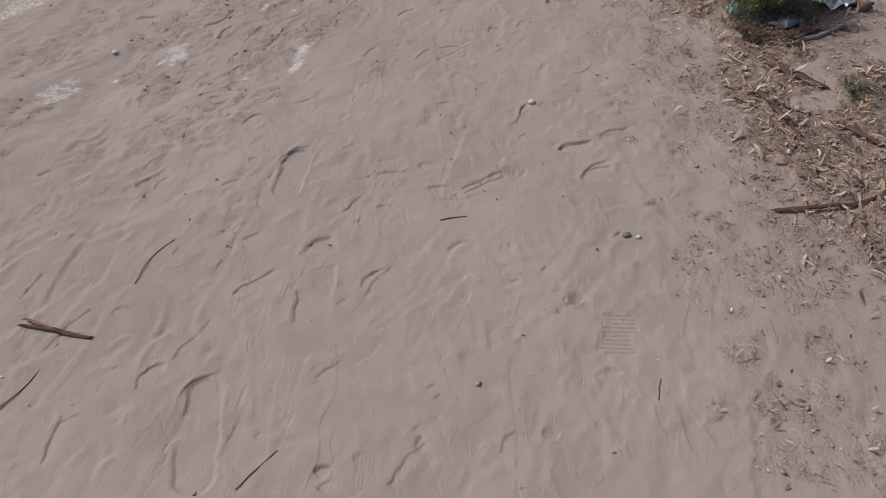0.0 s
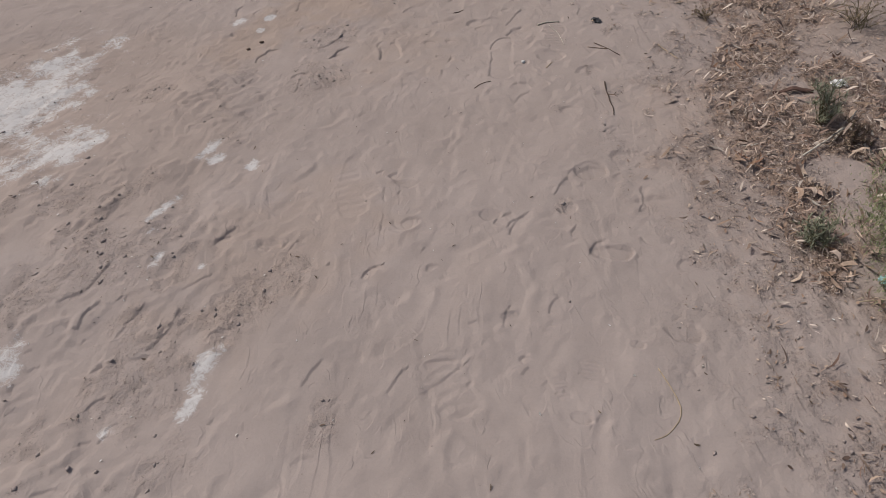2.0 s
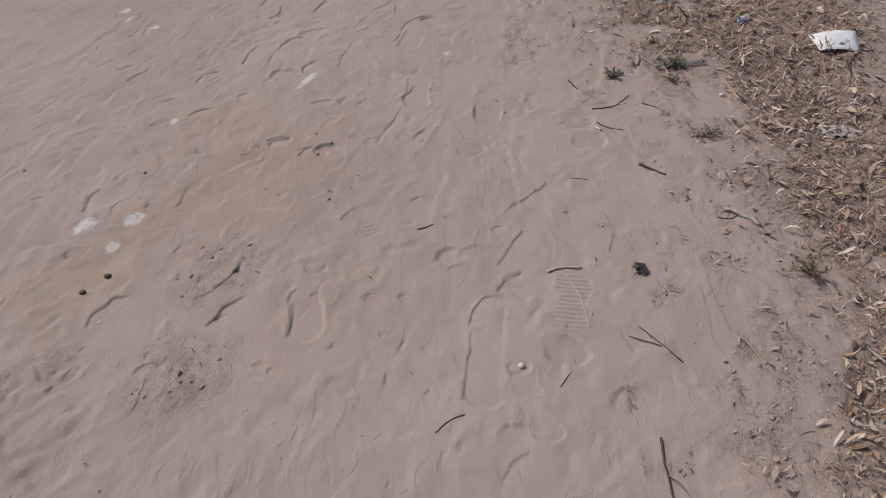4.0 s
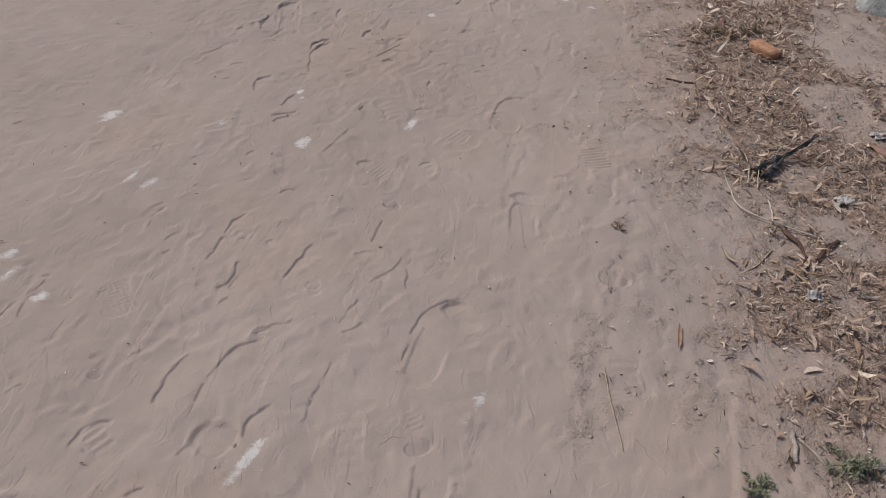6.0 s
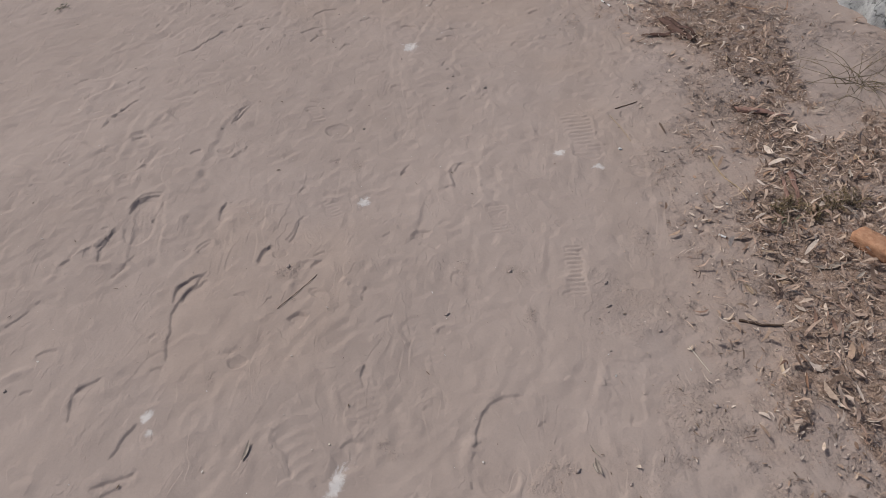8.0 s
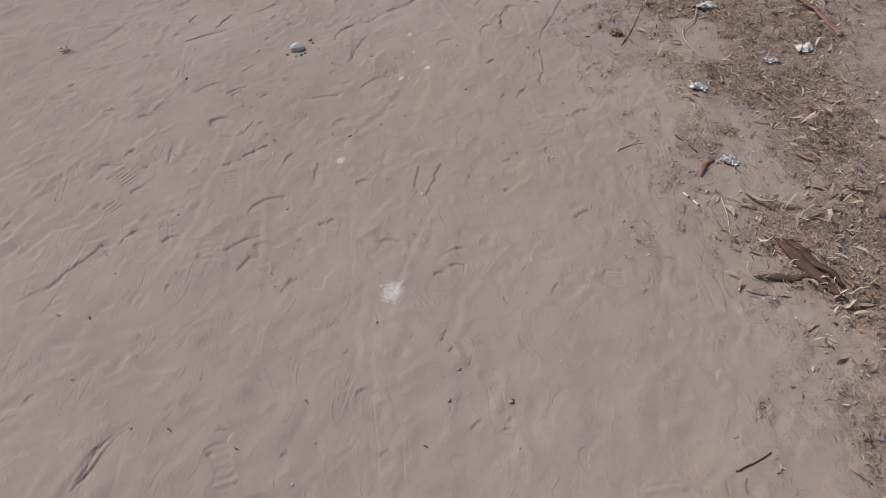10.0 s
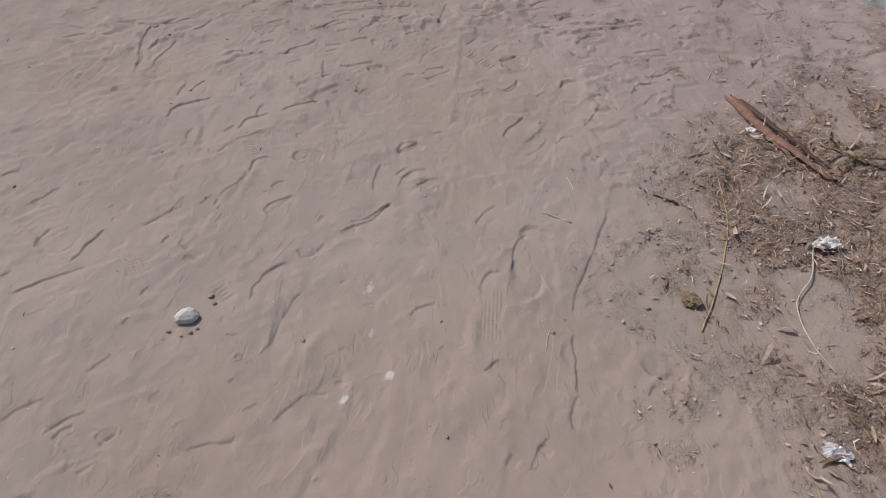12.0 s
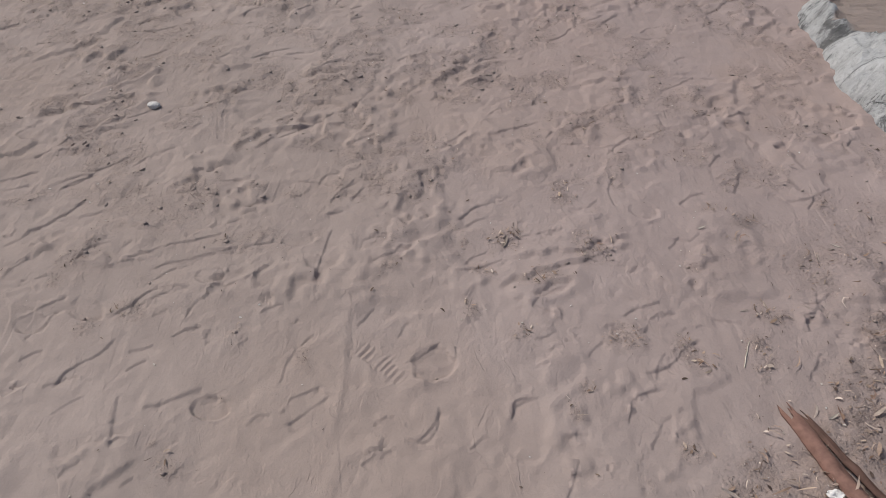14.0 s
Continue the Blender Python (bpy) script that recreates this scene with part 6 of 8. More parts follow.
def build_ground():
    ring = 0.0115 * 1.55 ** np.arange(1, 28)
    ring = np.cumsum(ring)
    ax = np.concatenate([fx[0] - ring[::-1], fx, fx[-1] + ring])
    ay = np.concatenate([fy[0] - ring[::-1], fy, fy[-1] + ring])
    pad = len(ring)

    def spread(f, fade=True):
        g = np.pad(f, pad, mode="edge")
        if fade:
            k = np.clip(np.concatenate([ring[::-1], np.zeros(NX), ring]), 0, 0.6) / 0.6
            q = np.clip(np.concatenate([ring[::-1], np.zeros(NY), ring]), 0, 1.2) / 1.2
            g = g * (1 - np.maximum(k[:, None], q[None, :]))
        return g

    X, Y = np.meshgrid(ax, ay, indexing="ij")
    Z = spread(HZ)
    fields = {"salt": spread(SALT), "ochre": spread(OCHRE), "litter": spread(LIT), "crumb": spread(CRUMBLE), "soft": spread(SOFT * smooth(-0.4, 1.2, GX)), "churn": spread(SOFT * (0.45 + 0.55 * smooth(-0.2, 0.3, vnoise(GX, GY, 0.22, 4))))}
    nx, ny = X.shape
    idx = np.arange(nx * ny).reshape(nx, ny)
    quads = np.stack([idx[:-1, :-1], idx[1:, :-1], idx[1:, 1:], idx[:-1, 1:]], -1)
    co = np.stack([X, Y, Z], -1).reshape(-1, 3)
    vals = {k: f.reshape(-1) for k, f in fields.items()}
    # cells with sharp relief are divided finer
    mark = np.zeros((nx - 1, ny - 1), bool)
    slope = np.hypot(np.gradient(FRESH, axis=0) / np.gradient(fx)[:, None], np.gradient(FRESH, axis=1) / np.gradient(fy)[None, :]) > STEEP
    for w, inside in RIBBED:
        slope[w] |= inside
    near = np.zeros((NX - 1, NY - 1), bool)
    for a in (0, 1):
        for b in (0, 1):
            near |= slope[a:NX - 1 + a, b:NY - 1 + b]
    near[0], near[:, 0], near[-1], near[:, -1] = False, False, False, False
    mark[pad:pad + NX - 1, pad:pad + NY - 1] = near
    K = 3
    ci, cj = np.nonzero(mark)
    a, b = np.meshgrid(np.arange(K + 1), np.arange(K + 1), indexing="ij")
    gi, gj = ci[:, None] * K + a.reshape(1, -1), cj[:, None] * K + b.reshape(1, -1)
    key = gi * (ny * K + 1) + gj
    uniq, inv = np.unique(key, return_inverse=True)
    inv = inv.reshape(key.shape)
    ui, uj = uniq // (ny * K + 1), uniq % (ny * K + 1)
    i0, j0 = np.minimum(ui // K, nx - 2), np.minimum(uj // K, ny - 2)
    fa, fb = ui / K - i0, uj / K - j0

    def lerp(f):
        return (f[i0, j0] * (1 - fa) + f[i0 + 1, j0] * fa) * (1 - fb) + (f[i0, j0 + 1] * (1 - fa) + f[i0 + 1, j0 + 1] * fa) * fb

    px, py, pz = lerp(X), lerp(Y), lerp(Z)
    # points on the rim of a divided patch stay on the coarse sheet, so that no gap opens
    full = np.ones(len(ui), bool)
    for di in (0, -1):
        for dj in (0, -1):
            ii, jj = np.clip((ui + di) // K, 0, nx - 2), np.clip((uj + dj) // K, 0, ny - 2)
            full &= mark[ii, jj]
    pz[full] = lerp(spread(BASE))[full] + crisp_at(px[full], py[full])
    base = len(co)
    co = np.concatenate([co, np.stack([px, py, pz], -1)])
    for k in vals:
        vals[k] = np.concatenate([vals[k], lerp(fields[k])])
    loc = np.arange((K + 1) * (K + 1)).reshape(K + 1, K + 1)
    lq = np.stack([loc[:-1, :-1], loc[1:, :-1], loc[1:, 1:], loc[:-1, 1:]], -1).reshape(-1, 4)
    small = base + inv[:, lq].reshape(-1, 4)
    quads = np.concatenate([quads[~mark].reshape(-1, 4), small])
    me = bpy.data.meshes.new("ground")
    me.vertices.add(len(co))
    me.vertices.foreach_set("co", co.astype(np.float32).ravel())
    me.loops.add(quads.size)
    me.loops.foreach_set("vertex_index", quads.astype(np.int32).ravel())
    me.polygons.add(len(quads))
    me.polygons.foreach_set("loop_start", np.arange(0, quads.size, 4, dtype=np.int32))
    me.polygons.foreach_set("use_smooth", np.ones(len(quads), bool))
    for k, f in vals.items():
        at = me.attributes.new(k, "FLOAT", "POINT")
        at.data.foreach_set("value", f.astype(np.float32))
    me.update(calc_edges=True)
    me.materials.append(SAND)
    return tagged(new("ground", me), "dry dusty greyish-brown sand trodden full of shoe prints", "ground", kind="structure")


ground = build_ground()


# ---- builders of things ----
def link_mesh(name, verts, faces, mats, smoothed=False, parent=None, label="", kind="", category=""):
    me = bpy.data.meshes.new(name)
    me.from_pydata([tuple(map(float, v)) for v in verts], [], [tuple(map(int, f)) for f in faces])
    for m in mats if isinstance(mats, (list, tuple)) else [mats]:
        me.materials.append(m)
    if smoothed:
        me.polygons.foreach_set("use_smooth", np.ones(len(me.polygons), bool))
    ob = new(name, me)
    if parent:
        ob.parent = parent
    return tagged(ob, label, category, "", kind)


def thing(name, x, y, label, category, group="", yaw=0.0, lift=0.0):
    ob = new(name)
    ob.empty_display_size = 0.05
    ob.matrix_world = pose(x, y, ground_z(x, y) + lift, 0, 0, math.degrees(yaw))
    return tagged(ob, label, category, group)


def tube_mesh(points, radii, sides=7, rough=0.10, seed=0, crook=0.0):
    """Vertices and faces of a tapered, slightly knotty rod along points."""
    r = random.Random(seed)
    P = [Vector(p) for p in points]
    Q, R = [], []
    for i in range(len(P) - 1):
        n = 4
        for k in range(n):
            t = k / n
            p0, p1, p2, p3 = P[max(i - 1, 0)], P[i], P[i + 1], P[min(i + 2, len(P) - 1)]
            Q.append(0.5 * (2 * p1 + (p2 - p0) * t + (2 * p0 - 5 * p1 + 4 * p2 - p3) * t * t + (3 * p1 - p0 - 3 * p2 + p3) * t ** 3))
            R.append(radii[i] * (1 - t) + radii[i + 1] * t)
    Q.append(P[-1])
    R.append(radii[-1])
    for i in range(1, len(Q) - 1):
        Q[i] = Q[i] + Vector((r.uniform(-1, 1), r.uniform(-1, 1), r.uniform(-0.2, 0.6))) * min(R[i], 0.006) * crook
    verts, faces = [], []
    for i, p in enumerate(Q):
        d = (Q[min(i + 1, len(Q) - 1)] - Q[max(i - 1, 0)]).normalized()
        a = d.cross(Vector((0, 0, 1)) if abs(d.z) < 0.9 else Vector((1, 0, 0))).normalized()
        b = d.cross(a)
        for k in range(sides):
            w = 2 * math.pi * k / sides
            rr = R[i] * (1 + r.uniform(-rough, rough))
            verts.append(p + (a * math.cos(w) + b * math.sin(w)) * rr)
    for i in range(len(Q) - 1):
        for k in range(sides):
            faces.append((i * sides + k, i * sides + (k + 1) % sides, (i + 1) * sides + (k + 1) % sides, (i + 1) * sides + k))
    faces.append(tuple(range(sides - 1, -1, -1)))
    faces.append(tuple((len(Q) - 1) * sides + k for k in range(sides)))
    return verts, faces


_seed = [100]


def stick(name, pts, r0, r1, mat, label, category="stick", group="", fork=None, arch=0.0):
    """A loose stick or stem lying along pts (x, y); fork: a side shoot from (x, y) to (x, y)."""
    _seed[0] += 1
    x0, y0 = pts[0]
    base = Vector((x0, y0, ground_z(x0, y0)))
    n = len(pts)
    rad = [r0 + (r1 - r0) * i / (n - 1) for i in range(n)]
    P = [Vector((x, y, ground_z(x, y) + rad[i] * 0.9 + arch * math.sin(math.pi * (0.1 + 0.9 * i / (n - 1))))) - base for i, (x, y) in enumerate(pts)]
    v, f = tube_mesh(P, rad, 7, 0.16, _seed[0], 0.9 if mat is TWIG or mat is GREY_WOOD else 0.5)
    ob = link_mesh(name, v, f, mat, True)
    ob.location = base
    tagged(ob, label, category, group)
    if fork:
        (ax, ay), (bx, by) = fork
        A = Vector((ax, ay, ground_z(ax, ay) + r1)) - base
        B = Vector((bx, by, ground_z(bx, by) + r1 + 0.02)) - base
        v, f = tube_mesh([A, (A + B) / 2 + Vector((0.004, 0, 0.003)), B], [r1, r1 * 0.9, r1 * 0.6], 6, 0.14, _seed[0] + 1, 0.8)
        link_mesh("side_shoot", v, f, mat, True, ob)
    return ob


def bark(pts, width, mat, label, thick=0.003, curl=1.7, lift=0.012, group="shed bark on the verge", name="bark_strip"):
    """A curled strip of shed bark: an arched, split, ragged-ended sheet with thickness."""
    _seed[0] += 1
    r = random.Random(_seed[0])
    x0, y0 = pts[0]
    base = Vector((x0, y0, ground_z(x0, y0)))
    n, k = 18, 9
    verts = []
    seg = [math.hypot(pts[i + 1][0] - pts[i][0], pts[i + 1][1] - pts[i][1]) for i in range(len(pts) - 1)]
    total = sum(seg)

    def along(s):
        s *= total
        for i, l in enumerate(seg):
            if s <= l or i == len(seg) - 1:
                t = s / l
                return pts[i][0] + (pts[i + 1][0] - pts[i][0]) * t, pts[i][1] + (pts[i + 1][1] - pts[i][1]) * t
            s -= l
    ragged = [r.uniform(0, 0.10) for _ in range(k)]
    ragged2 = [r.uniform(0, 0.10) for _ in range(k)]
    for side in (0, 1):
        for i in range(n):
            for j in range(k):
                s = i / (n - 1)
                s = ragged[j] + s * (1 - ragged[j] - ragged2[j])
                x, y = along(s)
                xa, ya = along(max(0, s - 0.05))
                xb, yb = along(min(1, s + 0.05))
                d = Vector((xb - xa, yb - ya, 0)).normalized()
                c = Vector((-d.y, d.x, 0))
                w = width * (0.55 + 0.45 * math.sin(math.pi * min(1, 0.12 + s * 0.9))) * (0.9 + 0.1 * math.sin(9 * s + _seed[0]))
                a = (j / (k - 1) - 0.5) * curl * (0.8 + 0.4 * math.sin(4 * s + _seed[0]))
                rad = w / max(curl, 0.3)
                off = math.sin(a) * rad
                up = (math.cos(a) - math.cos(curl / 2)) * rad
                z = ground_z(x, y) + lift * (0.35 + 0.65 * math.sin(math.pi * s)) + up - (thick if side else 0) + 0.0015 * math.sin(j * 2.3 + 11 * s)
                verts.append(Vector((x, y, 0)) + c * off + Vector((0, 0, z)) - base)
    faces = []
    m = n * k
    for i in range(n - 1):
        for j in range(k - 1):
            a = i * k + j
            faces.append((a, a + k, a + k + 1, a + 1))
            faces.append((m + a, m + a + 1, m + a + k + 1, m + a + k))
    rim = [(i * k, (i + 1) * k) for i in range(n - 1)] + [((n - 1) * k + j, (n - 1) * k + j + 1) for j in range(k - 1)]
    rim += [((i + 1) * k + k - 1, i * k + k - 1) for i in range(n - 1)] + [(j + 1, j) for j in range(k - 1)]
    for a, b in rim:
        faces.append((a, m + a, m + b, b))
    ob = link_mesh(name, verts, faces, mat, True)
    ob.location = base
    return tagged(ob, label, "bark", group)


def blob(name, x, y, size, mat, label, category, seed, flat=False, rough=0.25, sub=2, sink=0.25, group="", yaw=0.0, freq=2.2, boxy=0.0):
    """A stone, clod or crumpled ball: a noise-shaped closed mesh of size (x, y, z), set a little into the ground."""
    bm = bmesh.new()
    bmesh.ops.create_icosphere(bm, subdivisions=sub, radius=0.5)
    off = Vector((seed * 3.1, seed * 1.7, seed * 0.9))
    for v in bm.verts:
        n = noise.noise(v.co * freq + off) + 0.5 * noise.noise(v.co * freq * 2.3 + off)
        if boxy:
            big = max(abs(v.co.x), abs(v.co.y), abs(v.co.z))
            v.co *= (0.5 / big) * boxy + 1 - boxy
        v.co *= 1 + rough * n
        v.co = Vector((v.co.x * size[0], v.co.y * size[1], v.co.z * size[2]))
    me = bpy.data.meshes.new(name)
    bm.to_mesh(me)
    bm.free()
    me.materials.append(mat)
    if not flat:
        me.polygons.foreach_set("use_smooth", np.ones(len(me.polygons), bool))
    ob = new(name, me)
    ob.matrix_world = pose(x, y, ground_z(x, y) + size[2] * (0.5 - sink), 0, 0, yaw)
    return tagged(ob, label, category, group)


def crumple(name, x, y, w, h, high, mat, label, category, seed, yaw=0.0, folds=1.0):
    """A crumpled sheet of film, foil or tissue: a folded grid with thickness."""
    n = 15
    off = Vector((seed * 5.3, seed * 2.9, seed))
    top, low = [], []
    for i in range(n):
        for j in range(n):
            u, v = i / (n - 1) - 0.5, j / (n - 1) - 0.5
            p = Vector((u * 3.2, v * 3.2, 0)) * folds + off
            z = abs(noise.noise(p)) * 1.1 + abs(noise.noise(p * 2.3)) * 0.6
            edge = 1 - 0.25 * abs(noise.noise(Vector((math.atan2(v, u) * 2, seed, 0))))
            dx = 0.22 * noise.noise(p + Vector((9, 0, 0)))
            dy = 0.22 * noise.noise(p + Vector((0, 9, 0)))
            q = Vector(((u + dx) * w * edge, (v + dy) * h * edge, 0.003 + z * high * (1 - 1.2 * (u * u + v * v))))
            top.append(q)
            low.append(q - Vector((0, 0, 0.0012)))
    faces = []
    m = n * n
    for i in range(n - 1):
        for j in range(n - 1):
            a = i * n + j
            faces += [(a, a + n, a + n + 1), (a, a + n + 1, a + 1), (m + a, m + a + n + 1, m + a + n), (m + a, m + a + 1, m + a + n + 1)]
    for i in range(n - 1):
        for a, b in (((i) * n, (i + 1) * n), ((i + 1) * n + n - 1, i * n + n - 1), (i + 1, i), ((n - 1) * n + i, (n - 1) * n + i + 1)):
            faces.append((a, m + a, m + b, b))
    ob = link_mesh(name, top + low, faces, mat, mat is not FOIL)
    ob.matrix_world = pose(x, y, ground_z(x, y) + 0.002, 0, 0, yaw)
    return tagged(ob, label, category)


def leaf_mesh(name, length, width, curl, twist, mat, seed):
    """A dry lance-shaped leaf: midrib, cupped blade, curled along its length, with thickness at the stalk."""
    r = random.Random(seed)
    n, verts, faces = 9, [], []
    sickle = r.uniform(-0.18, 0.18)
    for i in range(n):
        s = i / (n - 1)
        w = width * 0.5 * (math.sin(math.pi * min(1, s * 0.93 + 0.05)) ** 0.8)
        ang = curl * (s - 0.4)
        x = math.sin(ang) / curl * length if abs(curl) > 0.05 else (s - 0.4) * length
        z = (1 - math.cos(ang)) / curl * length if abs(curl) > 0.05 else 0
        y0 = sickle * length * (s - 0.5) ** 2
        tw = twist * (s - 0.5)
        for q in (-1, -0.5, 0, 0.5, 1):
            up = abs(q) * w * 0.45
            verts.append((x, y0 + q * w * math.cos(tw), abs(z) + up + q * w * math.sin(tw) + 0.0008 * r.uniform(-1, 1)))
    for i in range(n - 1):
        for q in range(4):
            a = i * 5 + q
            faces.append((a, a + 5, a + 6, a + 1))
    low = min(v[2] for v in verts)
    me = bpy.data.meshes.new(name)
    me.from_pydata([(x, y, z - low) for x, y, z in verts], [], faces)
    me.materials.append(mat)
    me.polygons.foreach_set("use_smooth", np.ones(len(me.polygons), bool))
    return me


def spray(count, make):
    """Many small bent blades in one mesh; make(i) gives root, tip, width, sag and side direction."""
    verts, faces = [], []
    for i in range(count):
        a, b, w, sag = make(i)
        a, b = Vector(a), Vector(b)
        d = b - a
        side = d.cross(Vector((0.3, 0.2, 1))).normalized() * w * 0.5
        mid = (a + b) / 2 + Vector((0, 0, sag))
        k = len(verts)
        verts += [a - side * 0.6, a + side * 0.6, mid - side, mid + side, b]
        faces += [(k, k + 1, k + 3, k + 2), (k + 2, k + 3, k + 4)]
    return verts, faces


def tuft(name, x, y, r, high, count, mat, label, seed, category="weed", width=0.003, lean=0.6, stems=5):
    """A low weed or grass tuft: a few wiry stems with a spray of narrow leaves."""
    q = random.Random(seed)
    root = thing(name, x, y, label, category)
    tips = []
    for i in range(stems):
        w = q.uniform(0, 2 * math.pi)
        span = r * q.uniform(0.25, 1)
        end = Vector((math.cos(w) * span, math.sin(w) * span, high * q.uniform(0.15, 1) * (1.15 - 0.6 * span / r)))
        mid = Vector((end.x * 0.45 + q.uniform(-0.2, 0.2) * r, end.y * 0.45 + q.uniform(-0.2, 0.2) * r, end.z * 0.5 + high * q.uniform(0.0, 0.3)))
        foot = Vector((q.gauss(0, 0.12) * r, q.gauss(0, 0.12) * r, -0.01))
        v, f = tube_mesh([foot, mid, end], [0.0014, 0.0011, 0.0006], 5, 0.1, seed + i, 2.4)
        link_mesh("stem", v, f, WEED_STEM, True, root)
        tips.append((mid, end))

    def blade(i):
        mid, end = tips[i % stems]
        t = q.uniform(-0.4, 1)
        a = mid.lerp(end, t) if t > 0 else mid * (1 + t * 1.6)
        w, e = q.uniform(0, 2 * math.pi), q.uniform(-0.2, 1.0)
        l = high * q.uniform(0.16, 0.42)
        return a, a + Vector((math.cos(w) * l, math.sin(w) * l, l * e)) * lean, width * q.uniform(0.6, 1.3), l * 0.12
    v, f = spray(count, blade)
    link_mesh("foliage", v, f, mat, False, root)
    return root


# ---- verge: shrub, weeds and dry tufts ----
def shrub(x, y, seed):
    q = random.Random(seed)
    root = thing("shrub", x, y, "bushy dusty green shrub with fine feathery leaves on the verge", "shrub")
    ends = []
    for i in range(120):
        w, e = q.uniform(0, 2 * math.pi), q.uniform(0.05, 1.0)
        rad = 0.27 * math.sqrt(q.uniform(0.03, 1))
        high = 0.44 * math.sqrt(max(0.14, 1 - (rad / 0.30) ** 2)) * q.uniform(0.3, 1.1)
        end = Vector((math.cos(w) * rad, math.sin(w) * rad * 1.05, high))
        mid = Vector((end.x * 0.55, end.y * 0.55, high * 0.55))
        v, f = tube_mesh([Vector((q.uniform(-0.03, 0.03), q.uniform(-0.03, 0.03), -0.01)), mid, end], [0.0035, 0.0024, 0.0010], 5, 0.1, seed + i)
        ends.append((mid, end))
        if i < 24:
            link_mesh("branch", v, f, WEED_STEM, True, root)
    def blade(i):
        mid, end = ends[i % len(ends)]
        t = q.uniform(-0.55, 1.05)
        a = mid.lerp(end, t) if t > 0 else mid * (1 + t)
        a = a + Vector((q.gauss(0, 0.026), q.gauss(0, 0.026), q.gauss(0, 0.02)))
        w = q.uniform(0, 2 * math.pi)
        l = q.uniform(0.006, 0.016)
        return a, a + Vector((math.cos(w) * l, math.sin(w) * l, l * q.uniform(-0.2, 1.1))), q.uniform(0.0020, 0.0038), 0.002
    v, f = spray(34000, blade)
    link_mesh("foliage", v, f, GREEN, False, root)
    return root


shrub(1.25, 3.01, 5)
tuft("small_weed", 1.0, 3.19, 0.085, 0.095, 800, GREYGREEN, "small grey-green weed casting a short shadow on the sand", 21, width=0.0032, lean=0.6, stems=26)
# two dark twig mats, also added to darken the shaded ground before the shrub
tuft("dead_weed", 1.13, 2.75, 0.11, 0.07, 800, TWIG, "dark dry twigs matted at the foot of the shrub, deepening its shade", 51, width=0.003, stems=34)
tuft("dead_weed", 1.28, 2.67, 0.12, 0.04, 500, TWIG, "dark dead twigs added to deepen the shade of the shrub", 52, width=0.003, stems=28)
tuft("small_weed", 1.37, 2.30, 0.12, 0.07, 600, GREYGREEN, "low dusty green weed on leaf litter", 53, width=0.003, stems=22)
tuft("small_weed", 1.265, 3.82, 0.085, 0.20, 800, GREYGREEN, "wispy grey-green weed among dry leaves", 22, width=0.0026, stems=18)
# a weed in shadow: the dark twig colour carries its shade
tuft("small_weed", 1.32, 3.68, 0.11, 0.09, 700, TWIG, "shaded weed, coloured dark, under a dead forked stick", 40, width=0.004, stems=14)
tuft("dead_weed", 1.72, 4.52, 0.20, 0.18, 420, DRYGRASS, "grey leafless dead weed with thin twigs", 23, width=0.002, stems=26)
tuft("dry_grass_tuft", 1.11, 4.72, 0.07, 0.06, 420, DRYGRASS, "dry brown grass tuft at the edge of the sand", 24, stems=14)
tuft("small_weed", 0.725, 5.83, 0.052, 0.035, 620, GREYGREEN, "tiny flat green weed on bare sand", 25, width=0.0036, lean=0.8, stems=16)
tuft("small_weed", 0.975, 5.91, 0.085, 0.055, 760, GREYGREEN, "green sprig drooping over dry leaf litter", 26, width=0.0036, lean=0.8, stems=18)
tuft("small_weed", 0.955, 5.79, 0.05, 0.03, 300, GREYGREEN, "green sprig trailing over bare sand", 29, width=0.0036, lean=0.8, stems=8)
tuft("dry_grass_tuft", 0.984, 5.397, 0.08, 0.035, 420, DRYGRASS, "flat withered grass tuft on bare sand", 56, width=0.0024, stems=16)
tuft("small_weed", 1.13, 5.15, 0.03, 0.05, 70, GREEN, "small dark green seedling among straw", 27)
tuft("dry_grass_tuft", 0.50, 6.76, 0.04, 0.025, 220, DRYGRASS, "small withered tuft with pale bits on the sand", 28)
for k, (dx, dy) in enumerate(((-0.09, 0.0), (-0.02, 0.05), (0.03, -0.01), (0.10, 0.02), (0.16, 0.03))):
    tuft("dry_grass_tuft", 1.20 + dx, 8.31 + dy, 0.075, 0.055, 420, DRYGRASS, "low dry olive-brown grass tuft on the verge", 60 + k, width=0.0026, stems=14)
tuft("small_weed", 1.13, 8.28, 0.05, 0.04, 110, GREYGREEN, "low green weed at the foot of a dry tuft", 30)
tuft("dead_weed", 1.76, 9.12, 0.36, 0.13, 260, DRYGRASS, "sparse leafless weed with spreading thin twigs", 31, width=0.0018, stems=26)
tuft("dry_grass_tuft", 1.12, 10.85, 0.05, 0.03, 90, DRYGRASS, "small rusty withered tuft on the sand", 32)
tuft("dry_grass_tuft", 1.52, 11.93, 0.20, 0.06, 1500, DRYGRASS, "flattened dry brown grass on the verge", 33)
tuft("dry_grass_tuft", 1.04, 11.75, 0.05, 0.03, 90, DRYGRASS, "small rusty withered tuft at a dry stem", 34)
tuft("dry_grass_tuft", 1.02, 6.80, 0.05, 0.05, 120, DRYGRASS, "dry tuft beside a bleached stem", 35)
tuft("dark_bush", 1.60, 3.36, 0.15, 0.22, 1500, GREEN, "dusty green bush behind the shrub", 55, "shrub", 0.004, 0.7, 26)
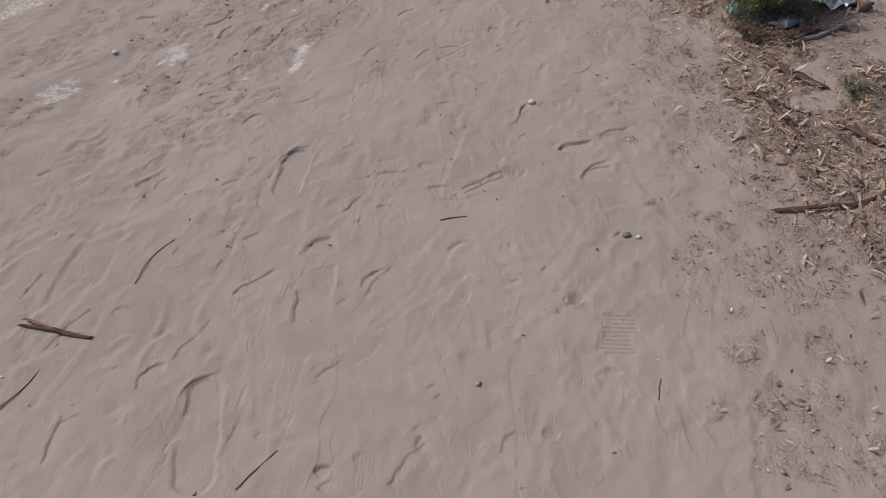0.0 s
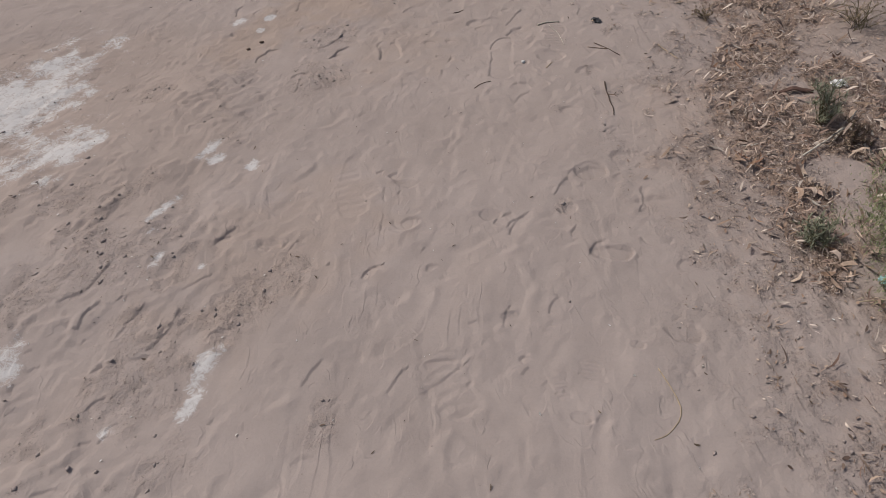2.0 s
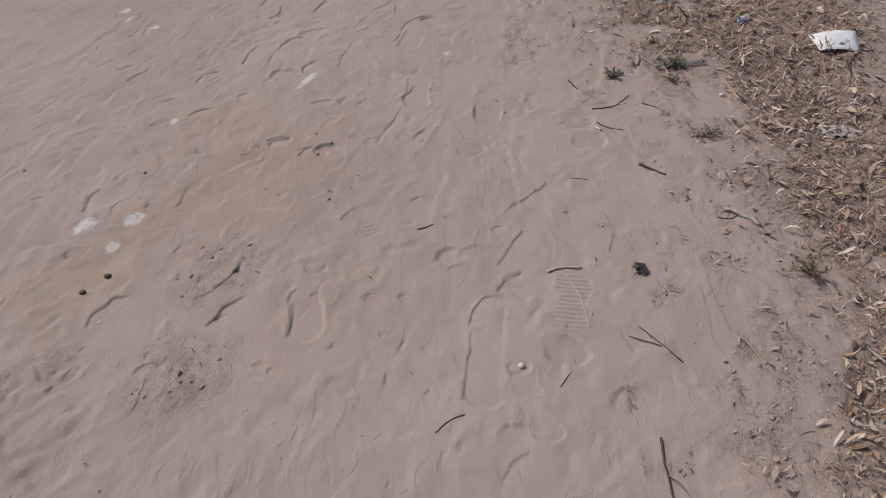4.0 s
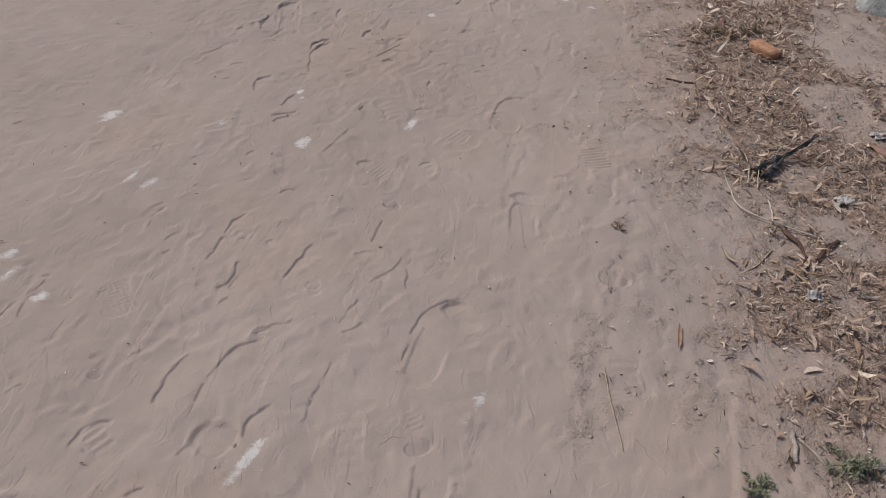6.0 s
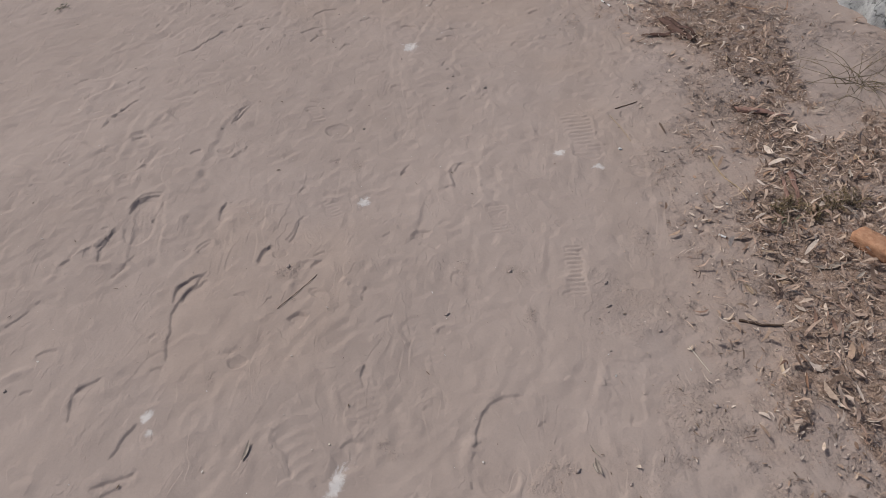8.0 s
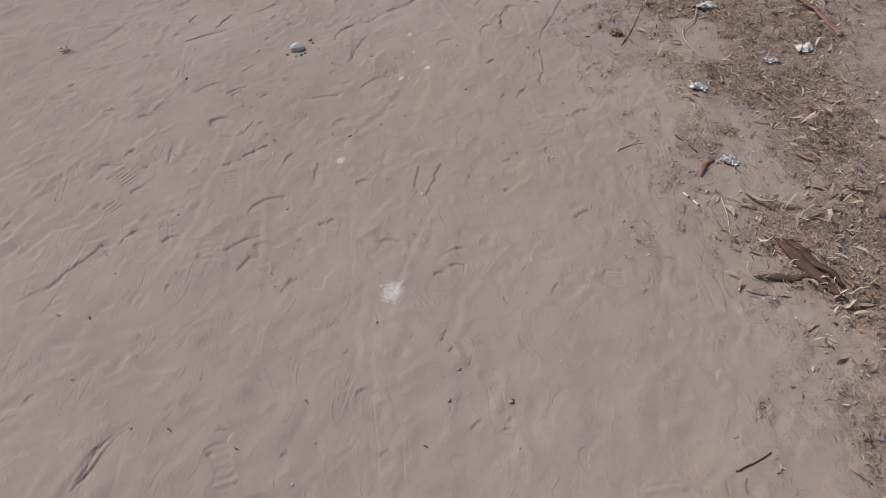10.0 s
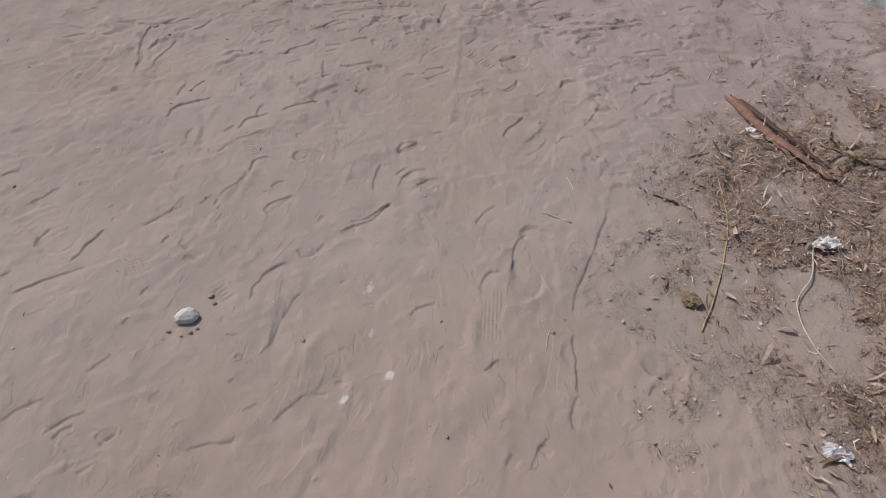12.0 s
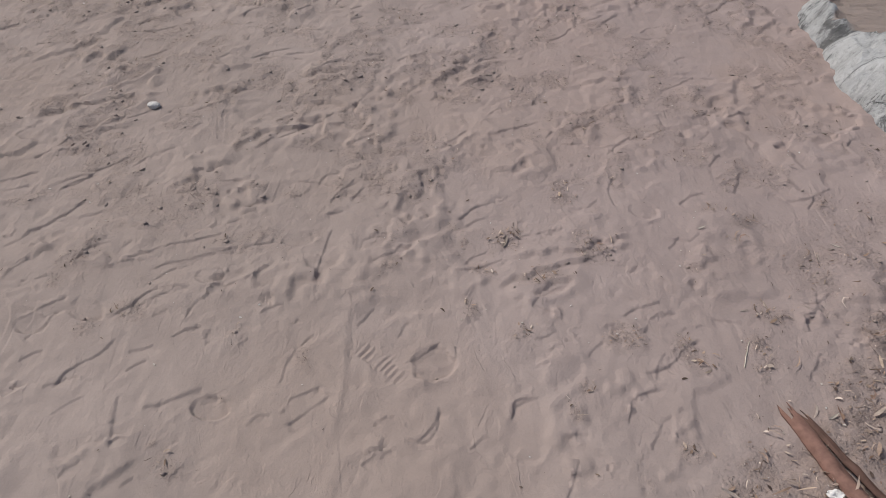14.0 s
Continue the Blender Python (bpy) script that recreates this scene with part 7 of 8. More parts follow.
# two dark tufts added at the rim, standing for dark shapes with shadow in them
tuft("dark_bush", 2.02, 7.25, 0.22, 0.30, 900, GREYGREEN, "dark tuft standing for a bush and its shadow at the outer edge of the verge", 36, "shrub", 0.005, 0.7, 18)
tuft("dark_bush", 2.25, 12.05, 0.26, 0.32, 1100, GREYGREEN, "dark tuft standing for a shadowy shape beyond the leaf litter", 37, "shrub", 0.005, 0.7, 20)
tuft("sand_weed", -1.62, 10.95, 0.05, 0.03, 90, GREYGREEN, "tiny green weed on open sand", 38)
tuft("sand_weed", -1.95, 10.05, 0.06, 0.04, 110, GREYGREEN, "low dark green weed on open sand", 39)


# ---- rocks ----
def rock(x, y, sx, sy, high, seed, label, pools=(), square=2.3, wobble=0.16):
    """A weathered outcrop: a fissured block with a steep rounded rim, sunk into the sand; pools (x, y, r) are hollows filled with sand."""
    n, m = 170, 64
    verts, faces, val = [], [], []
    off = Vector((seed * 7.7, seed * 3.3, 0))

    def bands(p):
        """Layers that dip across the block, bent and broken."""
        w = 0.85 * p.y - 0.35 * p.x + 0.9 * noise.noise(p * 0.5 + Vector((4, 2, 0))) + 0.35 * noise.noise(p * 1.4)
        f = (w * 0.55) % 1.0
        return min(f / 0.07, 1.0) - f

    for i in range(n):
        th = i / n * 2 * math.pi
        c, s = math.cos(th), math.sin(th)
        rim = 1 / (abs(c) ** square + abs(s) ** square) ** (1 / square)
        rim *= 1 + wobble * noise.noise(Vector((c * 2.2, s * 2.2, seed))) + 0.045 * noise.noise(Vector((c * 5, s * 5, seed + 3))) + 0.03 * noise.noise(Vector((c * 12, s * 12, seed + 6))) + 0.012 * noise.noise(Vector((c * 30, s * 30, seed)))
        for j in range(m):
            q = (j / (m - 1)) ** 0.75
            u, v = c * rim * q * sx, s * rim * q * sy
            p = Vector((u, v, 0)) * 3.2 + off
            edge = (1 - q) / 0.22
            up = min(1.0, edge) ** 0.42
            h = high * (up + 0.12 * noise.noise(p * 0.8)) - 0.05
            h += min(1.0, edge * 2) * (0.42 * high * bands(p) + 0.030 * noise.noise(p * 1.7) + 0.016 * noise.noise(p * 4) + 0.009 * noise.noise(p * 9) + 0.005 * noise.noise(p * 20))
            crack = abs(noise.noise(p * 0.8 + Vector((5, 1, 0))) + 0.2 * noise.noise(p * 3.1))
            if crack < 0.05:
                h -= 0.035 * min(1.0, edge) * (1 - crack / 0.05)
            d = 0.0
            for a, b, r in pools:
                k = 1.15 - math.hypot(x + u - a, (y + v - b) * 1.2) / r + 0.16 * noise.noise(p * 2) + 0.10 * noise.noise(p * 6)
                k = max(0.0, min(1.0, k * 5))
                h = h * (1 - k) + k * (high * 0.84 - 0.05 + 0.012 * noise.noise(p * 1.1) + 0.004 * noise.noise(p * 5))
                d = max(d, k)
            verts.append((u, v, h))
            val.append(d)
    for i in range(n):
        k = (i + 1) % n
        for j in range(m - 1):
            a, b = i * m + j, k * m + j
            faces.append((a, a + 1, b + 1, b) if j else (a, a + 1, b + 1))
    ob = link_mesh("rock", verts, faces, DUSTY_ROCK, True)
    at = ob.data.attributes.new("dust", "FLOAT", "POINT")
    at.data.foreach_set("value", np.array(val, np.float32))
    ob.matrix_world = pose(x, y, ground_z(min(x, FX1 - 0.1), y), 0, 0, 0)
    return tagged(ob, label, "rock", "rocks along the verge")


def dusty_rock_material():
    m = Mat("sand_dusted_rock", 0.93)
    mp = m.node("ShaderNodeMapping")
    mp.inputs["Rotation"].default_value = (0, 0, 0.6)
    mp.inputs["Scale"].default_value = (1.0, 2.4, 1.0)
    m.link(m.pos, mp.inputs["Vector"])
    a, b, c = m.noise(3.2, 8, 0.70, mp.outputs[0], 0.4), m.noise(38, 6, 0.72), m.noise(170, 4, 0.7)
    base = m.ramp(a, (0.38, (0.16, 0.16, 0.158)), (0.45, (0.41, 0.416, 0.412)), (0.68, (0.58, 0.588, 0.58)))
    # fissures: the shade inside them is multiplied into the colour, besides the bump
    fissure = m.ramp(m.math("ABSOLUTE", m.math("SUBTRACT", m.noise(1.5, 6, 0.62, mp.outputs[0], 0.6), 0.5)), (0.0, (0.45, 0.45, 0.45)), (0.010, (1, 1, 1)))
    base = m.mix(1.0, base, fissure, "MULTIPLY")
    base = m.mix(1.0, base, m.ramp(b, (0.30, (0.62, 0.62, 0.62)), (0.48, (1.0, 1.0, 1.0)), (0.75, (1.12, 1.12, 1.12))), "MULTIPLY")
    base = m.mix(m.ramp(m.attr("dust"), (0.35, (0, 0, 0)), (0.6, (1, 1, 1))), base, (0.345, 0.283, 0.247))
    m.color(base)
    m.bump(fissure, 0.012, 0.8, m.bump(a, 0.045, 0.8, m.bump(b, 0.014, 0.8, m.bump(c, 0.004, 0.7))))
    return m.m


DUSTY_ROCK = dusty_rock_material()
rock(2.67, 13.83, 0.70, 0.74, 0.17, 3, "large grey-white weathered rock with sand lying in its hollows", ((2.40, 14.14, 0.30), (2.8, 13.8, 0.2)), 3.2, 0.05)
rock(2.37, 7.93, 0.42, 0.42, 0.17, 5, "grey-white weathered rock half sunk in sand")
rock(2.43, 8.80, 0.42, 0.36, 0.22, 12, "grey weathered rock behind pale bare sand")
rock(2.44, 9.90, 0.47, 0.46, 0.20, 8, "grey-white weathered rock with dark cracks")
rock(1.86, 5.15, 0.20, 0.14, 0.07, 9, "low pale stone slab among dry leaves", ((1.9, 5.1, 0.07),))

# ---- stones and clods ----
PALE_STONE = "pale grey pebble lying in a shoe print"
blob("pebble", 0.193, 2.333, (0.030, 0.024, 0.020), PEBBLE, "rounded pale grey pebble on the sand", "pebble", 1)
blob("pebble", 0.418, 1.60, (0.026, 0.022, 0.018), DARK_PEBBLE, "small grey-brown pebble on the sand", "pebble", 2)
blob("pebble", 0.453, 1.592, (0.016, 0.014, 0.012), PEBBLE, "tiny white pebble on the sand", "pebble", 3)
blob("stone", -0.633, 11.0, (0.066, 0.050, 0.042), PEBBLE, "angular pale grey stone lying on the sand", "stone", 4, flat=True, rough=0.32, yaw=25)
for k, (dx, dy, s) in enumerate(((0.02, -0.05, 0.014), (0.035, -0.035, 0.011), (-0.04, -0.05, 0.013), (0.0, -0.065, 0.009), (0.055, 0.06, 0.016), (0.04, 0.085, 0.018))):
    blob("sand_clod", -0.633 + dx, 11.0 + dy, (s, s * 0.8, s * 0.7), SAND, "small crumbly sand clod beside a stone", "clod", 40 + k, flat=True, rough=0.35, group="clods round the stone")
blob("stone", -0.71, 13.683, (0.052, 0.035, 0.03), PEBBLE, "grey and white stone on churned sand", "stone", 6, flat=True, rough=0.3)
blob("pebble", -1.60, 2.873, (0.03, 0.024, 0.02), PEBBLE, "white pebble on salt-crusted sand", "pebble", 7)
blob("pebble", 0.247, 4.382, (0.018, 0.016, 0.013), PEBBLE, "small white pebble in a shoe print", "pebble", 8)
blob("pebble", 1.116, 5.676, (0.022, 0.020, 0.016), PEBBLE, "white pebble among dry leaves", "pebble", 9)
blob("pebble", 0.667, 8.724, (0.016, 0.013, 0.01), PEBBLE, "tiny white pebble on the sand", "pebble", 10)
blob("sand_clod", -0.935, 4.713, (0.022, 0.017, 0.012), TWIG, "dark brown clod on the sand", "clod", 11)
blob("sand_clod", -0.984, 4.648, (0.020, 0.016, 0.012), TWIG, "dark brown clod on the sand", "clod", 12)
blob("dung_clod", 0.79, 11.165, (0.052, 0.06, 0.034), STRAW_CLOD, "dry fibrous tan clod on the sand", "clod", 13, rough=0.6, flat=True, sub=3, freq=3.5)
blob("brick_fragment", 1.335, 8.118, (0.155, 0.072, 0.050), CLAY, "weathered orange clay brick fragment among dry leaves", "brick", 14, rough=0.10, sub=3, sink=0.12, yaw=-57, freq=2.6, boxy=0.72)
blob("black_clod", 0.612, 4.722, (0.036, 0.044, 0.018), BLACK, "black crumpled charred lump on the sand", "clod", 15, flat=True, rough=0.75, sub=3, freq=5.0)

# ---- litter left by people ----
crumple("tissue", 1.28, 11.435, 0.10, 0.05, 0.03, TISSUE, "crumpled white paper tissue among dry leaves", "tissue", 1, 8, 1.2)
crumple("foil_wrapper", 1.04, 10.685, 0.07, 0.045, 0.025, FOIL, "crumpled silver foil wrapper on leaf litter", "wrapper", 2, -25)
crumple("foil_wrapper", 1.035, 10.208, 0.060, 0.042, 0.03, FOIL, "crumpled silver foil wrapper on bare sand", "wrapper", 3, -35)
crumple("foil_wrapper", 1.408, 10.90, 0.06, 0.045, 0.02, FOIL, "crumpled violet-silver sweet wrapper", "wrapper", 4, 10)
crumple("paper_ball", 1.58, 10.99, 0.075, 0.075, 0.045, TISSUE, "crumpled white paper ball on leaf litter", "paper", 5)
crumple("tissue", 1.434, 4.06, 0.055, 0.045, 0.022, TISSUE, "small dirty white tissue among leaves", "tissue", 6)
crumple("plastic_scrap", 1.125, 2.985, 0.05, 0.07, 0.08, TEAL, "teal plastic scrap caught in the shrub", "plastic scrap", 7, 20)
crumple("plastic_bag", 1.59, 3.04, 0.22, 0.18, 0.08, FOIL, "crinkled silver plastic packet behind the shrub", "plastic bag", 8, 20, 0.8)
crumple("plastic_bag", 1.305, 2.85, 0.13, 0.07, 0.045, GREY_FILM, "dusty grey plastic bag under the shrub", "plastic bag", 9, 25, 0.8)
crumple("plastic_scrap", 1.335, 2.765, 0.17, 0.06, 0.03, RED_BROWN, "red-brown plastic wrapper in the shade of the shrub", "plastic scrap", 10, 25)
crumple("plastic_scrap", 1.37, 6.28, 0.045, 0.045, 0.025, BLUE, "bright blue plastic wrapper among dry leaves", "plastic scrap", 11)
crumple("plastic_scrap", 1.41, 6.31, 0.07, 0.05, 0.02, GREY_FILM, "cloudy torn plastic film among dry leaves", "plastic scrap", 12)
crumple("plastic_scrap", 1.46, 5.42, 0.12, 0.07, 0.03, GREY_FILM, "pale crumpled plastic on trodden litter", "plastic scrap", 13)
crumple("plastic_scrap", 1.33, 7.00, 0.062, 0.045, 0.03, PAPER, "crumpled whitish paper among dry leaves", "paper", 14)
crumple("plastic_scrap", 1.58, 6.86, 0.13, 0.09, 0.04, GREY_FILM, "pale torn plastic film on the leaf litter", "plastic scrap", 15, 30)
crumple("tissue", 1.065, 6.50, 0.05, 0.04, 0.03, GREY_FILM, "small crumpled grey-white tissue under stems", "tissue", 16)
crumple("tissue", 1.215, 12.075, 0.04, 0.028, 0.012, TISSUE, "flattened white paper scrap beside bark", "paper", 17)
crumple("plastic_scrap", 1.61, 7.42, 0.075, 0.05, 0.018, GREY_FILM, "thin clouded film scrap on the litter", "plastic scrap", 18)


def card(x, y, yaw):
    """A torn, slightly bent white card, one corner lifted."""
    n, verts, faces = 8, [], []
    for side in (0, 1):
        for i in range(n):
            for j in range(n):
                u, v = i / (n - 1), j / (n - 1)
                verts.append(((u - 0.5) * 0.17 - 0.02 * v, (v - 0.5) * 0.13 * (1 - 0.3 * u), 0.012 + 0.05 * u * v + 0.01 * math.sin(4 * u) - 0.0015 * side + 0.004 * noise.noise(Vector((u * 4, v * 4, 0)))))
    m = n * n
    for i in range(n - 1):
        for j in range(n - 1):
            a = i * n + j
            faces += [(a, a + n, a + n + 1, a + 1), (m + a, m + a + 1, m + a + n + 1, m + a + n)]
    for i in range(n - 1):
        for a, b in ((i * n, (i + 1) * n), ((i + 1) * n + n - 1, i * n + n - 1), (i + 1, i), ((n - 1) * n + i, (n - 1) * n + i + 1)):
            faces.append((a, m + a, m + b, b))
    ob = link_mesh("card", verts, faces, CARD, True)
    ob.matrix_world = pose(x, y, ground_z(x, y), 0, 0, yaw)
    return tagged(ob, "torn white card lying bent on dry leaves", "card")


card(1.69, 6.02, -8)


def cigarette(x, y, yaw, label):
    v, f = tube_mesh([Vector((-0.02, 0, 0.004)), Vector((0, 0, 0.004)), Vector((0.02, 0.001, 0.004))], [0.004, 0.0042, 0.0038], 10, 0.08, int(x * 100))
    root = link_mesh("cigarette_butt", v, f, TISSUE, True)
    v, f = tube_mesh([Vector((0.0195, 0.001, 0.004)), Vector((0.023, 0.001, 0.004)), Vector((0.026, 0.0012, 0.004))], [0.0039, 0.0036, 0.002], 8, 0.2, 3)
    link_mesh("burnt_end", v, f, TWIG, True, root, "charred tip")
    root.matrix_world = pose(x, y, ground_z(x, y) + 0.001, 0, 0, yaw) @ Matrix.Diagonal((0.62, 0.85, 0.85, 1))
    return tagged(root, label, "cigarette butt", "cigarette butts on the verge")


cigarette(0.835, 10.025, -62, "white cigarette butt at the edge of the litter")
cigarette(0.860, 9.985, -66, "white cigarette butt at the edge of the litter")
cigarette(0.60, 5.43, -50, "pale cigarette butt beside a shoe print")
cigarette(0.895, 8.214, -40, "white cigarette butt on the sand")


def clear_tube():
    """A cloudy plastic tube, open at one end."""
    v, f = tube_mesh([Vector((0, 0, 0.014)), Vector((0.06, 0.012, 0.013)), Vector((0.125, 0.03, 0.013))], [0.006, 0.0085, 0.009], 14, 0.12, 5)
    root = link_mesh("plastic_tube", v, f, TUBE_FILM, True)
    v, f = tube_mesh([Vector((0.123, 0.0295, 0.013)), Vector((0.128, 0.031, 0.013)), Vector((0.133, 0.032, 0.013))], [0.0098, 0.0100, 0.0095], 14, 0.05, 6)
    link_mesh("rim", v, f, TUBE_FILM, True, root)
    root.matrix_world = pose(0.985, 5.90, ground_z(0.985, 5.90), 0, 0, 0)
    return tagged(root, "cloudy plastic tube lying on dry leaves", "tube")


clear_tube()


def black_shard():
    """A torn black rubber strip: broad and folded at its foot, tapering to a raised point."""
    n, k, verts, faces = 30, 9, [], []
    a, b = Vector((1.055, 7.12)), Vector((1.305, 7.335))
    d = (b - a).normalized()
    c = Vector((-d.y, d.x))
    base = Vector((a.x, a.y, ground_z(a.x, a.y)))
    for side in (0, 1):
        for i in range(n):
            s = i / (n - 1)
            p = a.lerp(b, s) + c * (0.012 * math.sin(5 * s))
            w = 0.016 + 0.062 * max(0.0, 1 - s / 0.5) ** 0.7 + 0.010 * noise.noise(Vector((s * 17, 3, 0)))
            for j in range(k):
                q = j / (k - 1) - 0.5
                ragged = 1 + 0.5 * noise.noise(Vector((s * 21, 2.0 if q > 0 else 7.0, 4))) * abs(q) * 2
                t = p + c * (q * w * ragged)
                fold = 0.030 * max(0.0, 1 - s / 0.55) * abs(math.sin(5.5 * q + 4 * s))
                z = 0.004 + 0.072 * s ** 1.3 + fold + 0.010 * noise.noise(Vector((s * 9, q * 5, 1))) - 0.003 * side
                verts.append((t.x - base.x, t.y - base.y, max(z, 0.001)))
    m = n * k
    for i in range(n - 1):
        for j in range(k - 1):
            e = i * k + j
            faces += [(e, e + k, e + k + 1, e + 1), (m + e, m + e + 1, m + e + k + 1, m + e + k)]
    rim = [(i * k, (i + 1) * k) for i in range(n - 1)] + [((n - 1) * k + j, (n - 1) * k + j + 1) for j in range(k - 1)]
    rim += [((i + 1) * k + k - 1, i * k + k - 1) for i in range(n - 1)] + [(j + 1, j) for j in range(k - 1)]
    faces += [(e, m + e, m + g, g) for e, g in rim]
    ob = link_mesh("rubber_strip", verts, faces, BLACK, False)
    ob.location = base
    return tagged(ob, "torn black rubber strip sticking up from the sand", "rubber strip")


black_shard()

# ---- bark strips ----
RED_LABEL = "curled reddish-brown strip of shed bark"
bark([(1.18, 12.33), (1.235, 12.13), (1.33, 11.90), (1.42, 11.74)], 0.062, BARK, "long reddish-brown strip of shed bark on the sand", curl=2.4, lift=0.014)
bark([(1.215, 12.30), (1.275, 12.13), (1.365, 11.92), (1.44, 11.80)], 0.034, BARK_DARK, "long narrow strip of shed bark beside a wider one", curl=2.4, lift=0.02)
bark([(1.235, 12.12), (1.27, 11.98), (1.31, 11.86)], 0.045, BARK, "reddish split-off end of a bark strip", curl=2.2, lift=0.006)
bark([(1.64, 11.60), (1.76, 11.38), (1.81, 11.10)], 0.055, BARK, RED_LABEL + " on the leaf litter", curl=2.4)
bark([(0.94, 9.635), (1.03, 9.63), (1.13, 9.625)], 0.040, BARK_DARK, "dark brown strip of shed bark on the sand", curl=2.6, lift=0.006)
bark([(1.06, 9.80), (1.10, 9.69), (1.17, 9.53)], 0.055, BARK_DARK, "dark split strip of shed bark on the verge", curl=2.4)
bark([(1.085, 9.80), (1.13, 9.69), (1.19, 9.57)], 0.035, BARK_DARK, "narrow dark strip of shed bark", curl=2.2, lift=0.02)
bark([(1.18, 9.00), (1.27, 8.96), (1.37, 8.92)], 0.055, BARK, "short reddish roll of bark on bare sand", curl=3.6, lift=0.006)
bark([(1.245, 8.56), (1.215, 8.46), (1.205, 8.36)], 0.042, BARK, "reddish bark strip beside a dry tuft", curl=2.0)
bark([(1.20, 8.53), (1.18, 8.44), (1.17, 8.36)], 0.03, BARK, "narrow reddish bark strip beside a dry tuft", curl=2.0)
bark([(0.91, 10.12), (0.94, 10.185), (0.985, 10.22)], 0.028, BARK, "small curled reddish-brown bark piece on the sand", curl=3.0, lift=0.004)
bark([(1.13, 2.56), (1.20, 2.46), (1.29, 2.33)], 0.05, BARK_DARK, "pointed reddish-brown bark strip on leaf litter", curl=1.4)
bark([(1.03, 2.38), (1.06, 2.25), (1.10, 2.06)], 0.030, BARK_DARK, "dark narrow bark strip at the edge of the sand", curl=2.4)
bark([(1.038, 2.19), (1.05, 2.12), (1.058, 2.05)], 0.022, BARK, "small pinkish-brown bark strip on leaf litter", curl=1.8)
bark([(1.246, 2.134), (1.29, 2.05), (1.341, 1.978)], 0.045, BARK_DARK, "broad dark bark strip on leaf litter", curl=2.0)
bark([(0.87, 1.69), (1.04, 1.695), (1.22, 1.735)], 0.035, BARK_DARK, "dark brown bark strip pointing over the sand", curl=2.6, lift=0.01)
bark([(-1.33, 1.30), (-1.21, 1.277), (-1.09, 1.247)], 0.022, BARK_DARK, "thin dark reddish bark splinter on the sand", curl=2.2, lift=0.006, thick=0.002)
bark([(-1.33, 1.325), (-1.26, 1.295), (-1.20, 1.275)], 0.012, BARK, "thin bark splinter crossing another", curl=2.0, lift=0.014, thick=0.002)
bark([(1.54, 7.37), (1.59, 7.26), (1.63, 7.17)], 0.055, BARK, "reddish bark strip on trodden litter", curl=2.0)
bark([(1.53, 7.12), (1.60, 7.105), (1.68, 7.10)], 0.028, BARK_DARK, "dark bark splinter on trodden litter", curl=2.4)
bark([(1.06, 6.83), (1.09, 6.74), (1.10, 6.67)], 0.030, BARK_DARK, "dark bark strip under a bleached stem", curl=2.2)
bark([(1.12, 6.66), (1.17, 6.72), (1.24, 6.78)], 0.032, BARK_DARK, "dark curved bark strip on the litter", curl=2.2)
bark([(1.17, 4.03), (1.25, 4.04), (1.33, 4.03)], 0.045, BARK_DARK, "brown curled bark among dry leaves", curl=2.2)
bark([(1.62, 6.95), (1.70, 6.86), (1.76, 6.78)], 0.045, BARK, "pale pinkish bark strip on the litter", curl=1.6)

# ---- sticks and stems ----
stick("straw", [(1.01, 11.77), (0.982, 11.513), (0.895, 11.255), (0.797, 11.05)], 0.0022, 0.0031, STRAW, "long thin straw-coloured stem lying on the sand", "stem", fork=((0.86, 11.18), (0.835, 11.205)))
stick("straw", [(1.222, 11.407), (1.175, 11.277), (1.096, 11.17), (1.09, 11.035), (1.125, 10.925)], 0.0027, 0.0020, PALE_STEM, "thin bleached bent stem on the sand", "stem", arch=0.012)
stick("straw", [(0.931, 7.14), (0.926, 7.012), (0.937, 6.91), (1.031, 6.84), (1.18, 6.785)], 0.0021, 0.0027, PALE_STEM, "long bleached curved stem with a side shoot", "stem", fork=((1.031, 6.842), (1.043, 6.96)), arch=0.012)
stick("straw", [(1.03, 7.04), (1.06, 7.15), (1.10, 7.26)], 0.0024, 0.0016, STRAW, "dry stem lying over a black rubber strip", "stem", arch=0.022)
stick("straw", [(1.06, 7.25), (1.12, 7.20), (1.17, 7.13)], 0.0020, 0.0014, STRAW, "dry stem lying over a black rubber strip", "stem", arch=0.02)
stick("straw", [(1.00, 7.06), (1.03, 7.17), (1.04, 7.27)], 0.0026, 0.0016, PALE_STEM, "bleached stem beside a black rubber strip", "stem", arch=0.02)
stick("straw", [(1.12, 7.30), (1.20, 7.33), (1.26, 7.38)], 0.0019, 0.0012, STRAW, "dry stem behind a black rubber strip", "stem", arch=0.02)
stick("straw", [(0.987, 6.65), (1.047, 6.558), (1.112, 6.45)], 0.0031, 0.0021, STRAW, "dry straw-coloured stem on the litter", "stem", arch=0.012)
stick("straw", [(0.975, 6.655), (1.06, 6.60), (1.17, 6.60)], 0.0028, 0.0020, STRAW, "dry straw-coloured stem on the litter", "stem", arch=0.018)
stick("straw", [(0.942, 6.65), (0.965, 6.56), (0.968, 6.465)], 0.0015, 0.0013, STRAW, "thin dry stem on the sand", "stem")
stick("straw", [(1.005, 6.51), (1.07, 6.43)], 0.0021, 0.0014, STRAW, "thin dry stem on the litter", "stem")
stick("straw", [(0.88, 6.60), (0.93, 6.635), (0.997, 6.71)], 0.0015, 0.0024, STRAW, "dry stem beside curled leaves", "stem")
stick("straw", [(0.965, 10.59), (0.965, 10.50), (1.01, 10.37)], 0.0017, 0.0013, STRAW, "thin dry stem at the edge of the litter", "stem")
